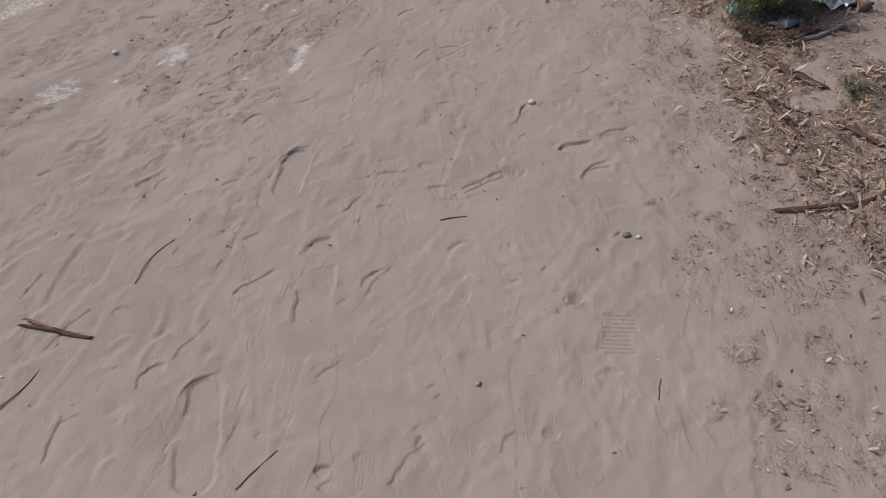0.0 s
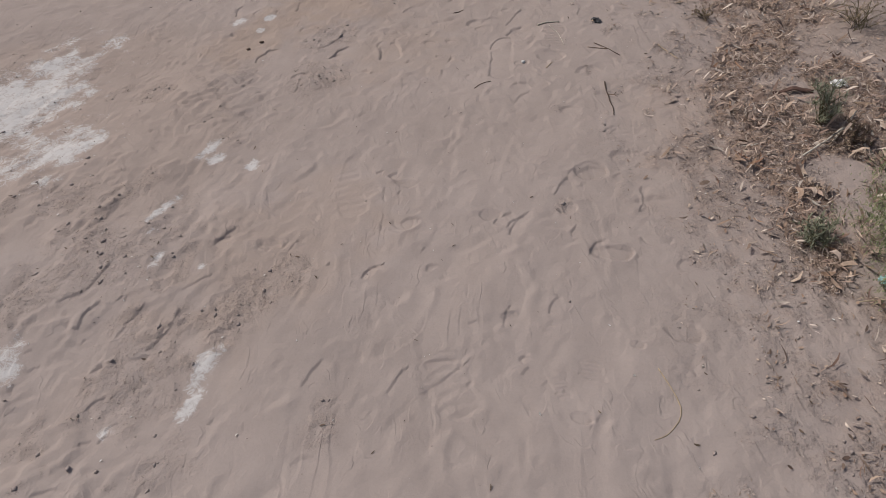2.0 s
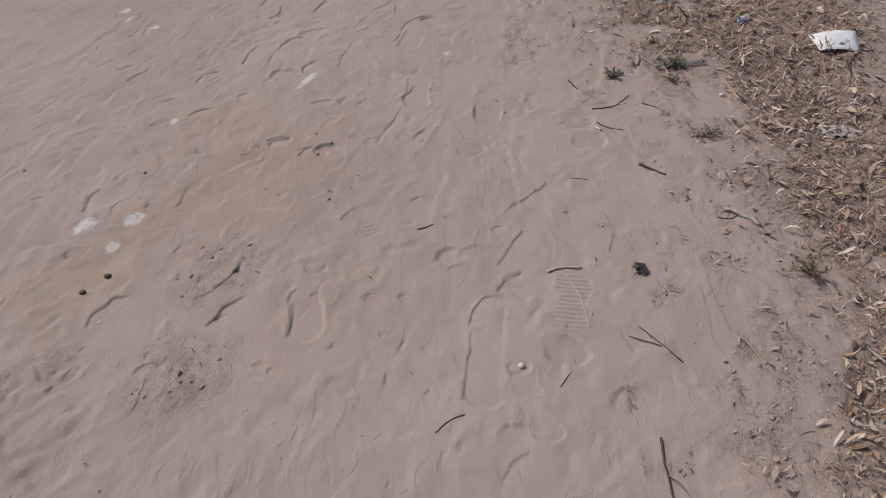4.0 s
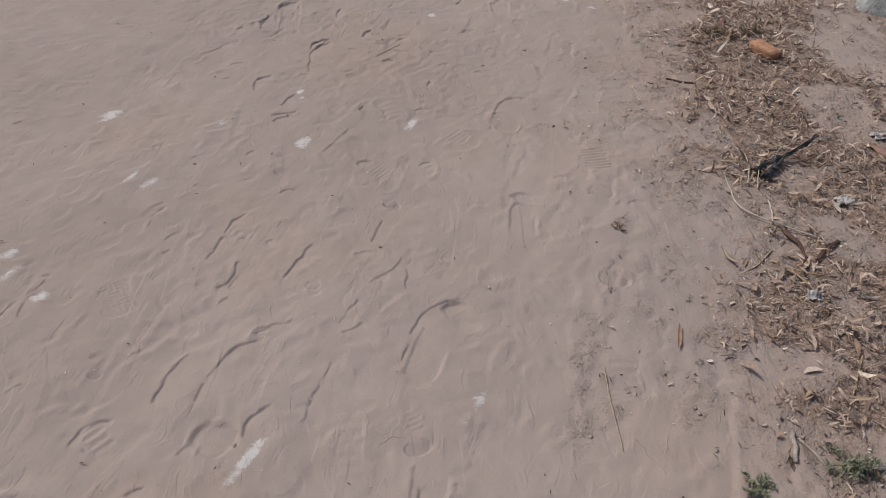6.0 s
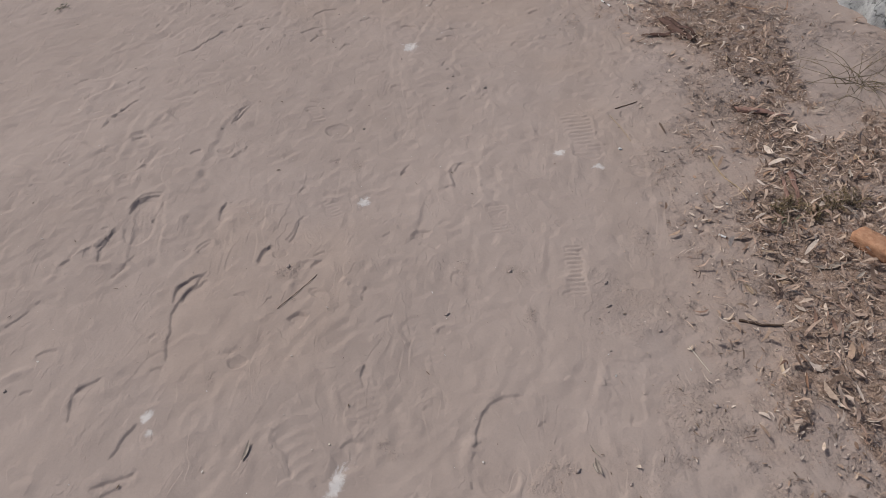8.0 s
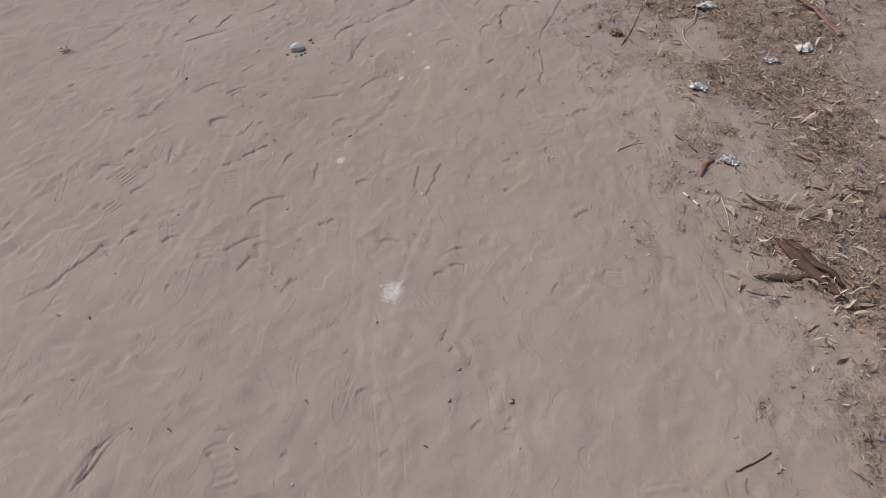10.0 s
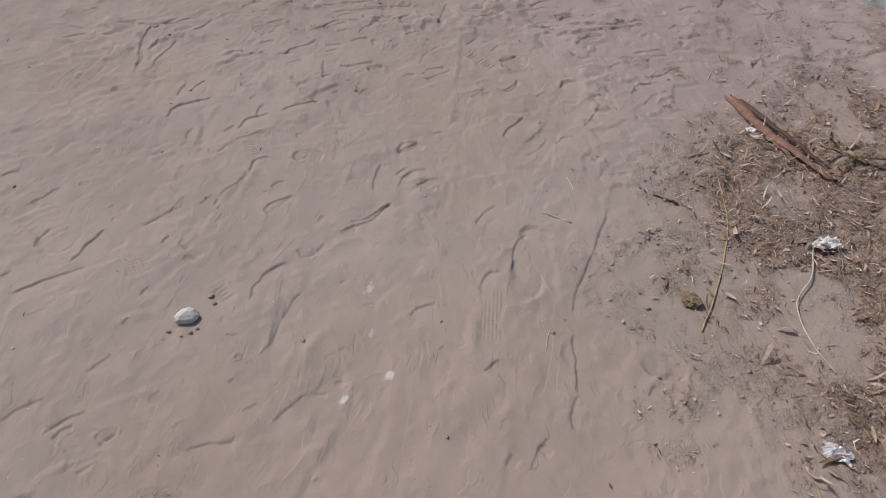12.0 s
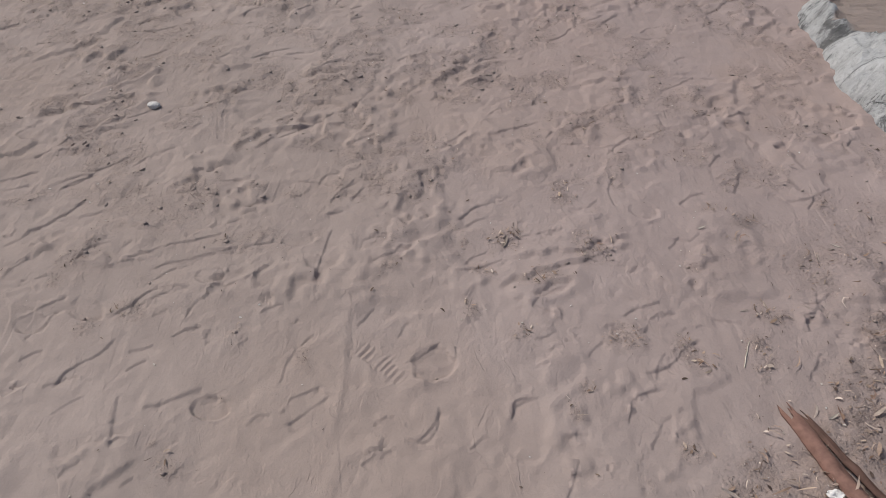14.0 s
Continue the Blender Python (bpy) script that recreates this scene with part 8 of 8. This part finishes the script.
stick("twig", [(0.875, 10.36), (0.935, 10.262)], 0.0031, 0.0023, TWIG, "short dark twig on the sand", "twig")
stick("twig", [(0.64, 10.26), (0.69, 10.295), (0.735, 10.325)], 0.0017, 0.0012, TWIG, "thin dark twig on the sand", "twig", fork=((0.69, 10.295), (0.74, 10.28)))
stick("straw", [(0.930, 9.985), (0.950, 10.013), (1.024, 9.967)], 0.0021, 0.0017, PALE_STEM, "short bleached bent stem on leaf litter", "stem", arch=0.01)
stick("straw", [(0.950, 10.010), (0.945, 9.92), (0.928, 9.822)], 0.0020, 0.0011, PALE_STEM, "thin bleached straw on leaf litter", "stem", arch=0.006)
stick("straw", [(1.16, 5.82), (1.17, 5.67), (1.205, 5.51)], 0.0018, 0.0024, STRAW, "thin straw-coloured stem on dry leaves", "stem")
stick("straw", [(1.135, 6.28), (1.07, 6.16), (1.01, 6.045)], 0.0029, 0.0021, STRAW, "straw-coloured stem on dry leaves", "stem", fork=((1.10, 6.22), (1.16, 6.24)))
stick("stick", [(0.345, 4.714), (0.39, 4.726), (0.446, 4.724)], 0.0038, 0.0034, PALE_STEM, "short bleached stick on a tread print")
stick("straw", [(0.395, 4.705), (0.426, 4.609), (0.437, 4.505)], 0.0011, 0.0014, PALE_STEM, "thin bleached stem on a tread print", "stem")
stick("straw", [(0.835, 4.462), (0.86, 4.40), (0.888, 4.335)], 0.0018, 0.0014, STRAW, "thin dry stem on the sand", "stem")
stick("twig", [(0.535, 4.475), (0.61, 4.437)], 0.0014, 0.0019, TWIG, "thin twig on the sand", "twig")
stick("twig", [(0.568, 4.505), (0.61, 4.45), (0.658, 4.39)], 0.0014, 0.0017, TWIG, "thin twig on the sand", "twig")
stick("stick", [(0.938, 4.998), (0.98, 4.965), (1.025, 4.92)], 0.0055, 0.0066, GREY_WOOD, "short weathered pale stick beside a tan leaf")
stick("twig", [(0.90, 4.955), (0.94, 4.95), (0.965, 4.965)], 0.0017, 0.0012, TWIG, "thin dark twig on the sand", "twig", fork=((0.93, 4.95), (0.945, 4.985)))
stick("stick", [(0.707, 5.223), (0.745, 5.20), (0.785, 5.165)], 0.0047, 0.0031, TWIG, "dark flaking stick on the sand")
stick("twig", [(0.466, 5.145), (0.52, 5.139)], 0.0017, 0.0014, TWIG, "short dark twig on the sand", "twig")
stick("twig", [(0.572, 5.206), (0.580, 5.132)], 0.0015, 0.0015, STRAW, "short dry twig on the sand", "twig")
stick("stick", [(0.858, 5.999), (0.836, 5.91)], 0.0066, 0.0059, GREY_WOOD, "stubby weathered grey stick on the sand")
stick("stick", [(0.868, 5.985), (0.92, 5.895)], 0.0043, 0.0035, GREY_WOOD, "weathered pale stick beside a green weed")
stick("twig", [(0.60, 5.57), (0.655, 5.585), (0.70, 5.61), (0.76, 5.68)], 0.0024, 0.0013, TWIG, "branching brown root lying on the sand", "root", fork=((0.66, 5.585), (0.73, 5.585)))
stick("twig", [(0.80, 5.62), (0.84, 5.585), (0.86, 5.56)], 0.0020, 0.0009, TWIG, "gnarled dark root piece on the sand", "root", fork=((0.835, 5.59), (0.86, 5.62)))
stick("twig", [(0.60, 5.47), (0.64, 5.44), (0.69, 5.43)], 0.0020, 0.0012, TWIG, "short brown root beside a tread print", "root", fork=((0.64, 5.44), (0.645, 5.40)))
stick("forked_stick", [(1.116, 3.604), (1.24, 3.69), (1.335, 3.745), (1.361, 3.617)], 0.0034, 0.0046, PALE_STEM, "grey forked dead branch on the verge", "branch", fork=((1.28, 3.715), (1.40, 3.84)), arch=0.02)
stick("stick", [(1.25, 2.675), (1.38, 2.725), (1.52, 2.79)], 0.0078, 0.0101, GREY_WOOD, "grey stick at the foot of the shrub", "branch")
stick("log_piece", [(1.66, 2.92), (1.665, 2.98), (1.68, 3.08)], 0.022, 0.020, BARK, "thick reddish-brown broken branch by the shrub", "branch")
stick("twig", [(0.905, 2.384), (0.93, 2.35), (0.953, 2.315)], 0.0018, 0.0013, TWIG, "thin dark twig at the edge of the litter", "twig")
stick("straw", [(1.013, 2.939), (1.10, 2.938), (1.203, 2.942)], 0.0018, 0.0026, STRAW, "straight straw-coloured stem at the foot of the shrub", "stem", arch=0.012)
stick("straw", [(1.004, 2.635), (1.035, 2.575), (1.085, 2.535)], 0.0036, 0.0028, PALE_STEM, "curved bleached stem on leaf litter", "stem", arch=0.008)
stick("twig", [(0.93, 2.355), (1.0, 2.25), (1.03, 2.22)], 0.0023, 0.0016, TWIG, "thin dark twig at the edge of the litter", "twig")
stick("stick", [(1.02, 2.34), (1.08, 2.26), (1.15, 2.20)], 0.0047, 0.0031, TWIG, "dark twig on leaf litter")
stick("twig", [(-0.146, 1.692), (-0.10, 1.700), (-0.062, 1.706)], 0.0020, 0.0016, TWIG, "short thin dark twig on the sand", "twig")
stick("straw", [(-1.046, 1.455), (-1.028, 1.562), (-0.977, 1.638)], 0.0014, 0.0011, TWIG, "thin dark stem on the sand", "stem")
stick("straw", [(-1.26, 1.01), (-1.21, 1.101), (-1.187, 1.235)], 0.0016, 0.0011, TWIG, "thin dark stem on the sand", "stem")
stick("straw", [(-0.596, 0.795), (-0.56, 0.845), (-0.520, 0.895)], 0.0011, 0.0009, TWIG, "very thin dry stem on the sand", "stem")
stick("twig", [(0.41, 1.078), (0.399, 1.05), (0.392, 1.015)], 0.0012, 0.0012, TWIG, "tiny dark twig on the sand", "twig")
stick("straw", [(0.432, 2.75), (0.46, 2.635), (0.42, 2.57), (0.376, 2.548)], 0.0013, 0.0008, STRAW, "thin straw-coloured stem on the sand", "stem")
stick("stick", [(0.837, 7.862), (0.90, 7.85), (0.96, 7.846)], 0.0043, 0.0031, TWIG, "dark stick at the edge of the litter")
stick("stick", [(1.0, 8.24), (1.08, 8.23), (1.16, 8.24)], 0.0047, 0.0031, TWIG, "dark stick at the foot of a dry tuft")
stick("stick", [(0.377, 11.518), (0.42, 11.50), (0.466, 11.474)], 0.0024, 0.0029, PALE_STEM, "short bleached stick beside a dent in the sand")
stick("twig", [(0.758, 11.637), (0.80, 11.618), (0.834, 11.597)], 0.0020, 0.0055, TWIG, "short dark twig with a pointed end", "twig")
stick("straw", [(0.67, 8.95), (0.70, 8.86), (0.72, 8.78)], 0.0011, 0.0010, STRAW, "thin straw on the sand", "stem")
stick("straw", [(0.98, 8.66), (1.0, 8.55), (1.03, 8.47), (1.04, 8.40)], 0.0022, 0.0018, STRAW, "bent straw-coloured stem at the edge of the litter", "stem")
stick("twig", [(0.70, 9.0), (0.75, 9.02), (0.80, 9.05)], 0.0020, 0.0016, TWIG, "short dark twig on the sand", "twig")
stick("straw", [(-0.50, 7.95), (-0.44, 8.03), (-0.40, 8.09)], 0.0011, 0.0009, TWIG, "thin dark curved stem on the sand", "stem")
stick("twig", [(0.03, 4.19), (0.06, 4.22), (0.10, 4.24)], 0.0016, 0.0014, TWIG, "thin dark twig on the sand", "twig")

stick("twig", [(0.553, 4.17), (0.548, 4.08), (0.552, 3.99), (0.545, 3.93)], 0.0030, 0.0016, TWIG, "knotty dark root lying on the sand", "root", fork=((0.548, 4.08), (0.575, 4.03)))
stick("twig", [(0.393, 6.173), (0.399, 6.045), (0.414, 5.910)], 0.0016, 0.0013, STRAW, "thin brown stem lying on trodden sand", "stem")
stick("twig", [(0.539, 5.795), (0.551, 5.761), (0.567, 5.727)], 0.0030, 0.0020, TWIG, "curled dark bark bit on the sand", "twig")
stick("straw", [(0.336, 4.316), (0.359, 4.348), (0.383, 4.385)], 0.0018, 0.0014, STRAW, "short dry straw beside a heel print", "stem")
stick("straw", [(0.671, 7.770), (0.689, 7.721), (0.704, 7.679)], 0.0016, 0.0013, PALE_STEM, "short bleached straw on the sand", "stem")
stick("straw", [(0.473, 11.704), (0.484, 11.670), (0.488, 11.640)], 0.0014, 0.0012, PALE_STEM, "thin bleached straw on the sand", "stem")
stick("straw", [(1.127, 12.431), (1.148, 12.476), (1.168, 12.512)], 0.0018, 0.0014, PALE_STEM, "thin bleached straw on churned sand", "stem")
stick("straw", [(0.353, 10.953), (0.360, 10.992), (0.368, 11.022)], 0.0011, 0.0010, PALE_STEM, "tiny bleached straw on the sand", "stem")
stick("twig", [(-0.036, 4.909), (-0.014, 4.918), (0.012, 4.930)], 0.0018, 0.0014, TWIG, "short dark twig on the sand", "twig")

# ---- single dry leaves ----
LEAVES = []
for k in range(15):
    q = random.Random(900 + k)
    LEAVES.append(leaf_mesh("dry_leaf", q.uniform(0.055, 0.115), q.uniform(0.011, 0.020), q.choice((-1, 1)) * q.uniform(0.3, 1.5), q.uniform(-1.0, 1.0), LEAF_MATS[k % 3], 900 + k))
LEAF_WORDS = ("tan", "grey-brown", "rust-brown")


def leaf(x, y, yaw, kind, label="", scale=1.0, lift=0.002, tilt=0.0):
    ob = new("dry_leaf", LEAVES[kind])
    ob.matrix_world = pose(x, y, ground_z(x, y) + lift, tilt, 0, yaw) @ Matrix.Diagonal((scale, scale, scale, 1))
    return tagged(ob, label or "dry curled " + LEAF_WORDS[kind % 3] + " lance-shaped leaf on the verge", "leaf", "dry leaves on the verge")


leaf(1.045, 10.0, -52, 0, "broad curled tan leaf on leaf litter", 1.15, 0.012)
leaf(1.205, 11.44, 12, 1, "flat grey-brown leaf beside a tissue", 1.1)
leaf(0.955, 11.885, 38, 0, "narrow tan leaf on the sand", 1.0)
leaf(1.058, 11.90, -50, 1, "narrow grey-brown leaf on the sand", 0.9)
leaf(0.543, 12.915, 68, 4, "small pale leaf on churned sand", 0.55)
leaf(0.835, 6.665, -70, 0, "curled tan leaf standing on the sand", 0.9)
leaf(0.888, 6.635, 65, 3, "tan leaf beside a dry stem", 0.7)
leaf(0.62, 6.29, 80, 2, "orange-brown leaf on the sand", 0.8)
leaf(1.035, 4.89, 20, 6, "crumpled tan leaf beside a stick", 0.7)
leaf(1.02, 8.035, -25, 1, "pale leaf at the edge of the litter", 1.0)
leaf(1.16, 8.055, 5, 4, "pale grey-brown leaf on the litter", 1.0)
leaf(0.91, 7.995, -80, 7, "pale leaf at the edge of the litter", 0.8)
leaf(0.905, 7.99, -75, 6, "tan leaf on the sand beside the litter", 0.9)
leaf(1.0, 8.02, -20, 3, "broad tan leaf on the litter", 1.0)
leaf(-0.498, 7.463, 80, 4, "small bleached leaf on the sand", 0.55)
leaf(0.351, 7.453, -60, 7, "bleached leaf fragment on the sand", 0.40)
leaf(0.354, 7.410, -80, 4, "bleached leaf fragment on the sand", 0.50)
leaf(1.168, 12.958, 20, 4, "small pale leaf on churned sand", 0.32)
leaf(1.567, 12.879, -40, 7, "small pale leaf on churned sand", 0.36)
leaf(1.297, 12.276, 25, 4, "small pale leaf beside shed bark", 0.36)
leaf(1.188, 12.621, 5, 7, "small pale leaf on churned sand", 0.30)
leaf(1.394, 10.706, -75, 0, "curled tan leaf on the litter", 0.80)
leaf(0.346, 7.406, -75, 4, "bleached leaf fragment in a shoe print", 0.30)
for dx, dy, w in ((0, 0, 20), (0.03, 0.02, 70), (-0.03, 0.03, 130), (0.02, -0.03, -30), (-0.02, -0.02, 45)):
    leaf(0.95 + dx, 3.58 + dy, w, 2, "rust-brown leaf in a small heap", 0.6, 0.012)
q = random.Random(77)
made = 0
while made < 280:
    x, y = q.uniform(0.7, 2.1), q.uniform(1.4, 12.6)
    m = float(litter_at(np.array([x]), np.array([y]))[0])
    if m < 0.3 or q.random() > m or (y > 9.6 and q.random() < 0.5):
        continue
    leaf(x, y, q.uniform(0, 360), q.randrange(15), "", q.uniform(0.35, 0.82), q.uniform(0.003, 0.014), q.uniform(-18, 18))
    made += 1


# ---- what nobody could count: leaf litter, crumbs, pale bits ----
def scatter(name, count, area, density, size, mat, label, seed, ratio=(0.15, 0.4), lift=(0.0, 0.006), bend=0.25, tilt=0.25, category="litter", hooked=0.25):
    """One mesh of many small bent flakes, thrown where density(x, y) allows."""
    r = np.random.RandomState(seed)
    x, y = r.uniform(area[0], area[1], count * 3), r.uniform(area[2], area[3], count * 3)
    keep = r.rand(count * 3) < density(x, y)
    x, y = x[keep][:count], y[keep][:count]
    n = len(x)
    u, v = np.clip(np.searchsorted(fx, x) - 1, 0, NX - 2), np.clip(np.searchsorted(fy, y) - 1, 0, NY - 2)
    z = np.maximum(np.maximum(HZ[u, v], HZ[u + 1, v]), np.maximum(HZ[u, v + 1], HZ[u + 1, v + 1])) + r.uniform(lift[0], lift[1], n)
    l = size[0] * (size[1] / size[0]) ** (r.rand(n) ** 1.6)
    w = l * r.uniform(ratio[0], ratio[1], n)
    yaw, ta, tb = r.uniform(0, 2 * math.pi, n), r.normal(0, tilt, n), r.normal(0, tilt, n)
    cur, hook = r.normal(0, bend, n), r.normal(0, hooked, n)
    s = np.array([0, 0.3, 0.7, 1.0]) - 0.5
    wid = np.array([0.25, 1.0, 0.9, 0.12]) * 0.5
    loc = np.zeros((n, 8, 3))
    for i in range(4):
        for k, sg in enumerate((-1, 1)):
            a, b = l * s[i], w * wid[i] * sg + hook * l * s[i] ** 2
            c = l * cur * (0.25 - s[i] ** 2) + ta * a + tb * w * wid[i] * sg
            loc[:, i * 2 + k, 0] = x + a * np.cos(yaw) - b * np.sin(yaw)
            loc[:, i * 2 + k, 1] = y + a * np.sin(yaw) + b * np.cos(yaw)
            loc[:, i * 2 + k, 2] = c
    loc[:, :, 2] += (z - loc[:, :, 2].min(1) * 0.8)[:, None] + 0.0006
    tri = np.array([[0, 1, 3, 2], [2, 3, 5, 4], [4, 5, 7, 6]])
    f = (np.arange(n)[:, None, None] * 8 + tri[None]).reshape(-1, 4)
    me = bpy.data.meshes.new(name)
    me.vertices.add(n * 8)
    me.vertices.foreach_set("co", loc.astype(np.float32).ravel())
    me.loops.add(f.size)
    me.loops.foreach_set("vertex_index", f.astype(np.int32).ravel())
    me.polygons.add(len(f))
    me.polygons.foreach_set("loop_start", np.arange(0, f.size, 4, dtype=np.int32))
    me.update(calc_edges=True)
    me.materials.append(mat)
    return tagged(new(name, me), label, category, kind="stuff")


def clump_at(x, y):
    u, v = np.clip(np.searchsorted(fx, x) - 1, 0, NX - 2), np.clip(np.searchsorted(fy, y) - 1, 0, NY - 2)
    return CLUMP[u, v]


def crumb_at(x, y):
    u, v = np.clip(np.searchsorted(fx, x) - 1, 0, NX - 2), np.clip(np.searchsorted(fy, y) - 1, 0, NY - 2)
    return CRUMBLE[u, v]


GRAD = np.hypot(np.gradient(HZ, axis=0) / np.gradient(fx)[:, None], np.gradient(HZ, axis=1) / np.gradient(fy)[None, :])


def steep_at(x, y):
    u, v = np.clip(np.searchsorted(fx, x) - 1, 0, NX - 2), np.clip(np.searchsorted(fy, y) - 1, 0, NY - 2)
    return smooth(0.22, 0.6, GRAD[u, v])


def leafy(y):
    """Where whole leaves lie thick: the first two thirds of the verge."""
    return smooth(9.9, 9.2, y)


scatter("leaf_litter", 14500, (0.6, 2.25, 0.6, 13.0), lambda x, y: litter_at(x, y) * (0.45 + 0.55 * leafy(y)), (0.009, 0.056), LITTER, "brown and tan dry leaf and bark fragments covering the verge", 1, (0.08, 0.31), (0.0, 0.014), 0.6, 0.40, hooked=0.5)
scatter("straw_litter", 13000, (0.6, 2.25, 0.6, 13.0), lambda x, y: np.clip(litter_at(x, y) * 0.95 + 0.04 * (verge(x, y) > -0.35) + 0.4 * clump_at(x, y), 0, 1), (0.008, 0.055), LITTER, "thin dry straws and needles lying on the verge", 2, (0.03, 0.10), (0.001, 0.014), 0.4, 0.25, hooked=0.8)
scatter("trodden_bits", 3600, (-2.3, 2.2, 12.2, 15.2), clump_at, (0.005, 0.030), BITS, "dark twig and straw bits trodden into the churned sand", 13, (0.07, 0.26), (0.0, 0.004), 0.3, 0.3, hooked=0.4)
scatter("curled_leaves", 6800, (0.6, 2.25, 0.6, 13.0), lambda x, y: litter_at(x, y) ** 2 * (0.25 + 0.75 * leafy(y)), (0.013, 0.054), PALE_LEAF, "pale tan curled dry leaves heaped on the verge", 11, (0.10, 0.28), (0.002, 0.018), 0.9, 0.5, hooked=0.7)
scatter("pale_straw", 6500, (0.6, 2.25, 0.6, 13.0), lambda x, y: np.clip(litter_at(x, y) + 0.3 * clump_at(x, y), 0, 1), (0.010, 0.054), PALE_LEAF, "bleached thin straws strewn over the leaf litter", 12, (0.05, 0.16), (0.003, 0.018), 0.5, 0.35, hooked=0.9)
scatter("fine_litter", 54000, (0.4, 2.25, 0.6, 13.4), lambda x, y: np.clip(litter_at(x, y) + 0.42 * crumb_at(x, y) ** 2 + 0.6 * clump_at(x, y), 0, 1), (0.003, 0.018), LITTER, "fine brown chaff among the leaves", 3, (0.12, 0.50), (0.0, 0.006), 0.4, 0.45)
scatter("dark_crumbs", 15000, (-2.3, 2.1, 0.5, 15.0), lambda x, y: np.clip(0.04 + 0.9 * crumb_at(x, y) ** 1.5 + 0.12 * steep_at(x, y), 0, 1), (0.0025, 0.017), CRUMB, "dark crumbs and tiny twigs scattered over the sand", 4, (0.10, 0.38), (0.0, 0.001), 0.2, 0.25)
scatter("pale_bits", 7500, (-2.3, 2.2, 0.5, 15.0), lambda x, y: np.clip(0.09 + 0.3 * crumb_at(x, y) + 1.0 * litter_at(x, y), 0, 1), (0.002, 0.0095), PALE_BIT, "small white and pale bits strewn over sand and litter", 5, (0.3, 0.7), (0.0, 0.002), 0.2, 0.3)


def clods(name, count, area, density, size, mat, label, seed):
    """One mesh of many small angular crumbs of dried sand, half sunk."""
    r = np.random.RandomState(seed)
    x, y = r.uniform(area[0], area[1], count * 4), r.uniform(area[2], area[3], count * 4)
    keep = r.rand(count * 4) < density(x, y)
    x, y = x[keep][:count], y[keep][:count]
    n = len(x)
    u, v = np.clip(np.searchsorted(fx, x) - 1, 0, NX - 2), np.clip(np.searchsorted(fy, y) - 1, 0, NY - 2)
    rad = size[0] * (size[1] / size[0]) ** (r.rand(n) ** 2.2)
    dirs = np.array([(1, 0, 0), (0, 1, 0), (-1, 0, 0), (0, -1, 0), (0, 0, 1), (0, 0, -1)], float)
    k = r.uniform(0.6, 1.25, (n, 6, 1))
    yaw = r.uniform(0, 2 * math.pi, n)
    p = dirs[None] * k * rad[:, None, None] * np.array([1.35, 0.9, 0.65])
    loc = np.empty_like(p)
    loc[:, :, 0] = p[:, :, 0] * np.cos(yaw)[:, None] - p[:, :, 1] * np.sin(yaw)[:, None] + x[:, None]
    loc[:, :, 1] = p[:, :, 0] * np.sin(yaw)[:, None] + p[:, :, 1] * np.cos(yaw)[:, None] + y[:, None]
    loc[:, :, 2] = p[:, :, 2] + (HZ[u, v] + 0.15 * rad)[:, None]
    tri = np.array([[0, 1, 4], [1, 2, 4], [2, 3, 4], [3, 0, 4], [1, 0, 5], [2, 1, 5], [3, 2, 5], [0, 3, 5]])
    f = (np.arange(n)[:, None, None] * 6 + tri[None]).reshape(-1, 3)
    me = bpy.data.meshes.new(name)
    me.vertices.add(n * 6)
    me.vertices.foreach_set("co", loc.astype(np.float32).ravel())
    me.loops.add(f.size)
    me.loops.foreach_set("vertex_index", f.astype(np.int32).ravel())
    me.polygons.add(len(f))
    me.polygons.foreach_set("loop_start", np.arange(0, f.size, 3, dtype=np.int32))
    me.update(calc_edges=True)
    me.materials.append(mat)
    return tagged(new(name, me), label, "crumbs", kind="stuff")


clods("sand_crumbs", 18000, (-2.3, 2.0, 0.5, 15.0), lambda x, y: np.clip(0.008 + 0.8 * crumb_at(x, y) ** 2 + 0.30 * steep_at(x, y), 0, 1), (0.0014, 0.0095), SAND, "dry crumbs of sand lying along scarps and prints", 8)
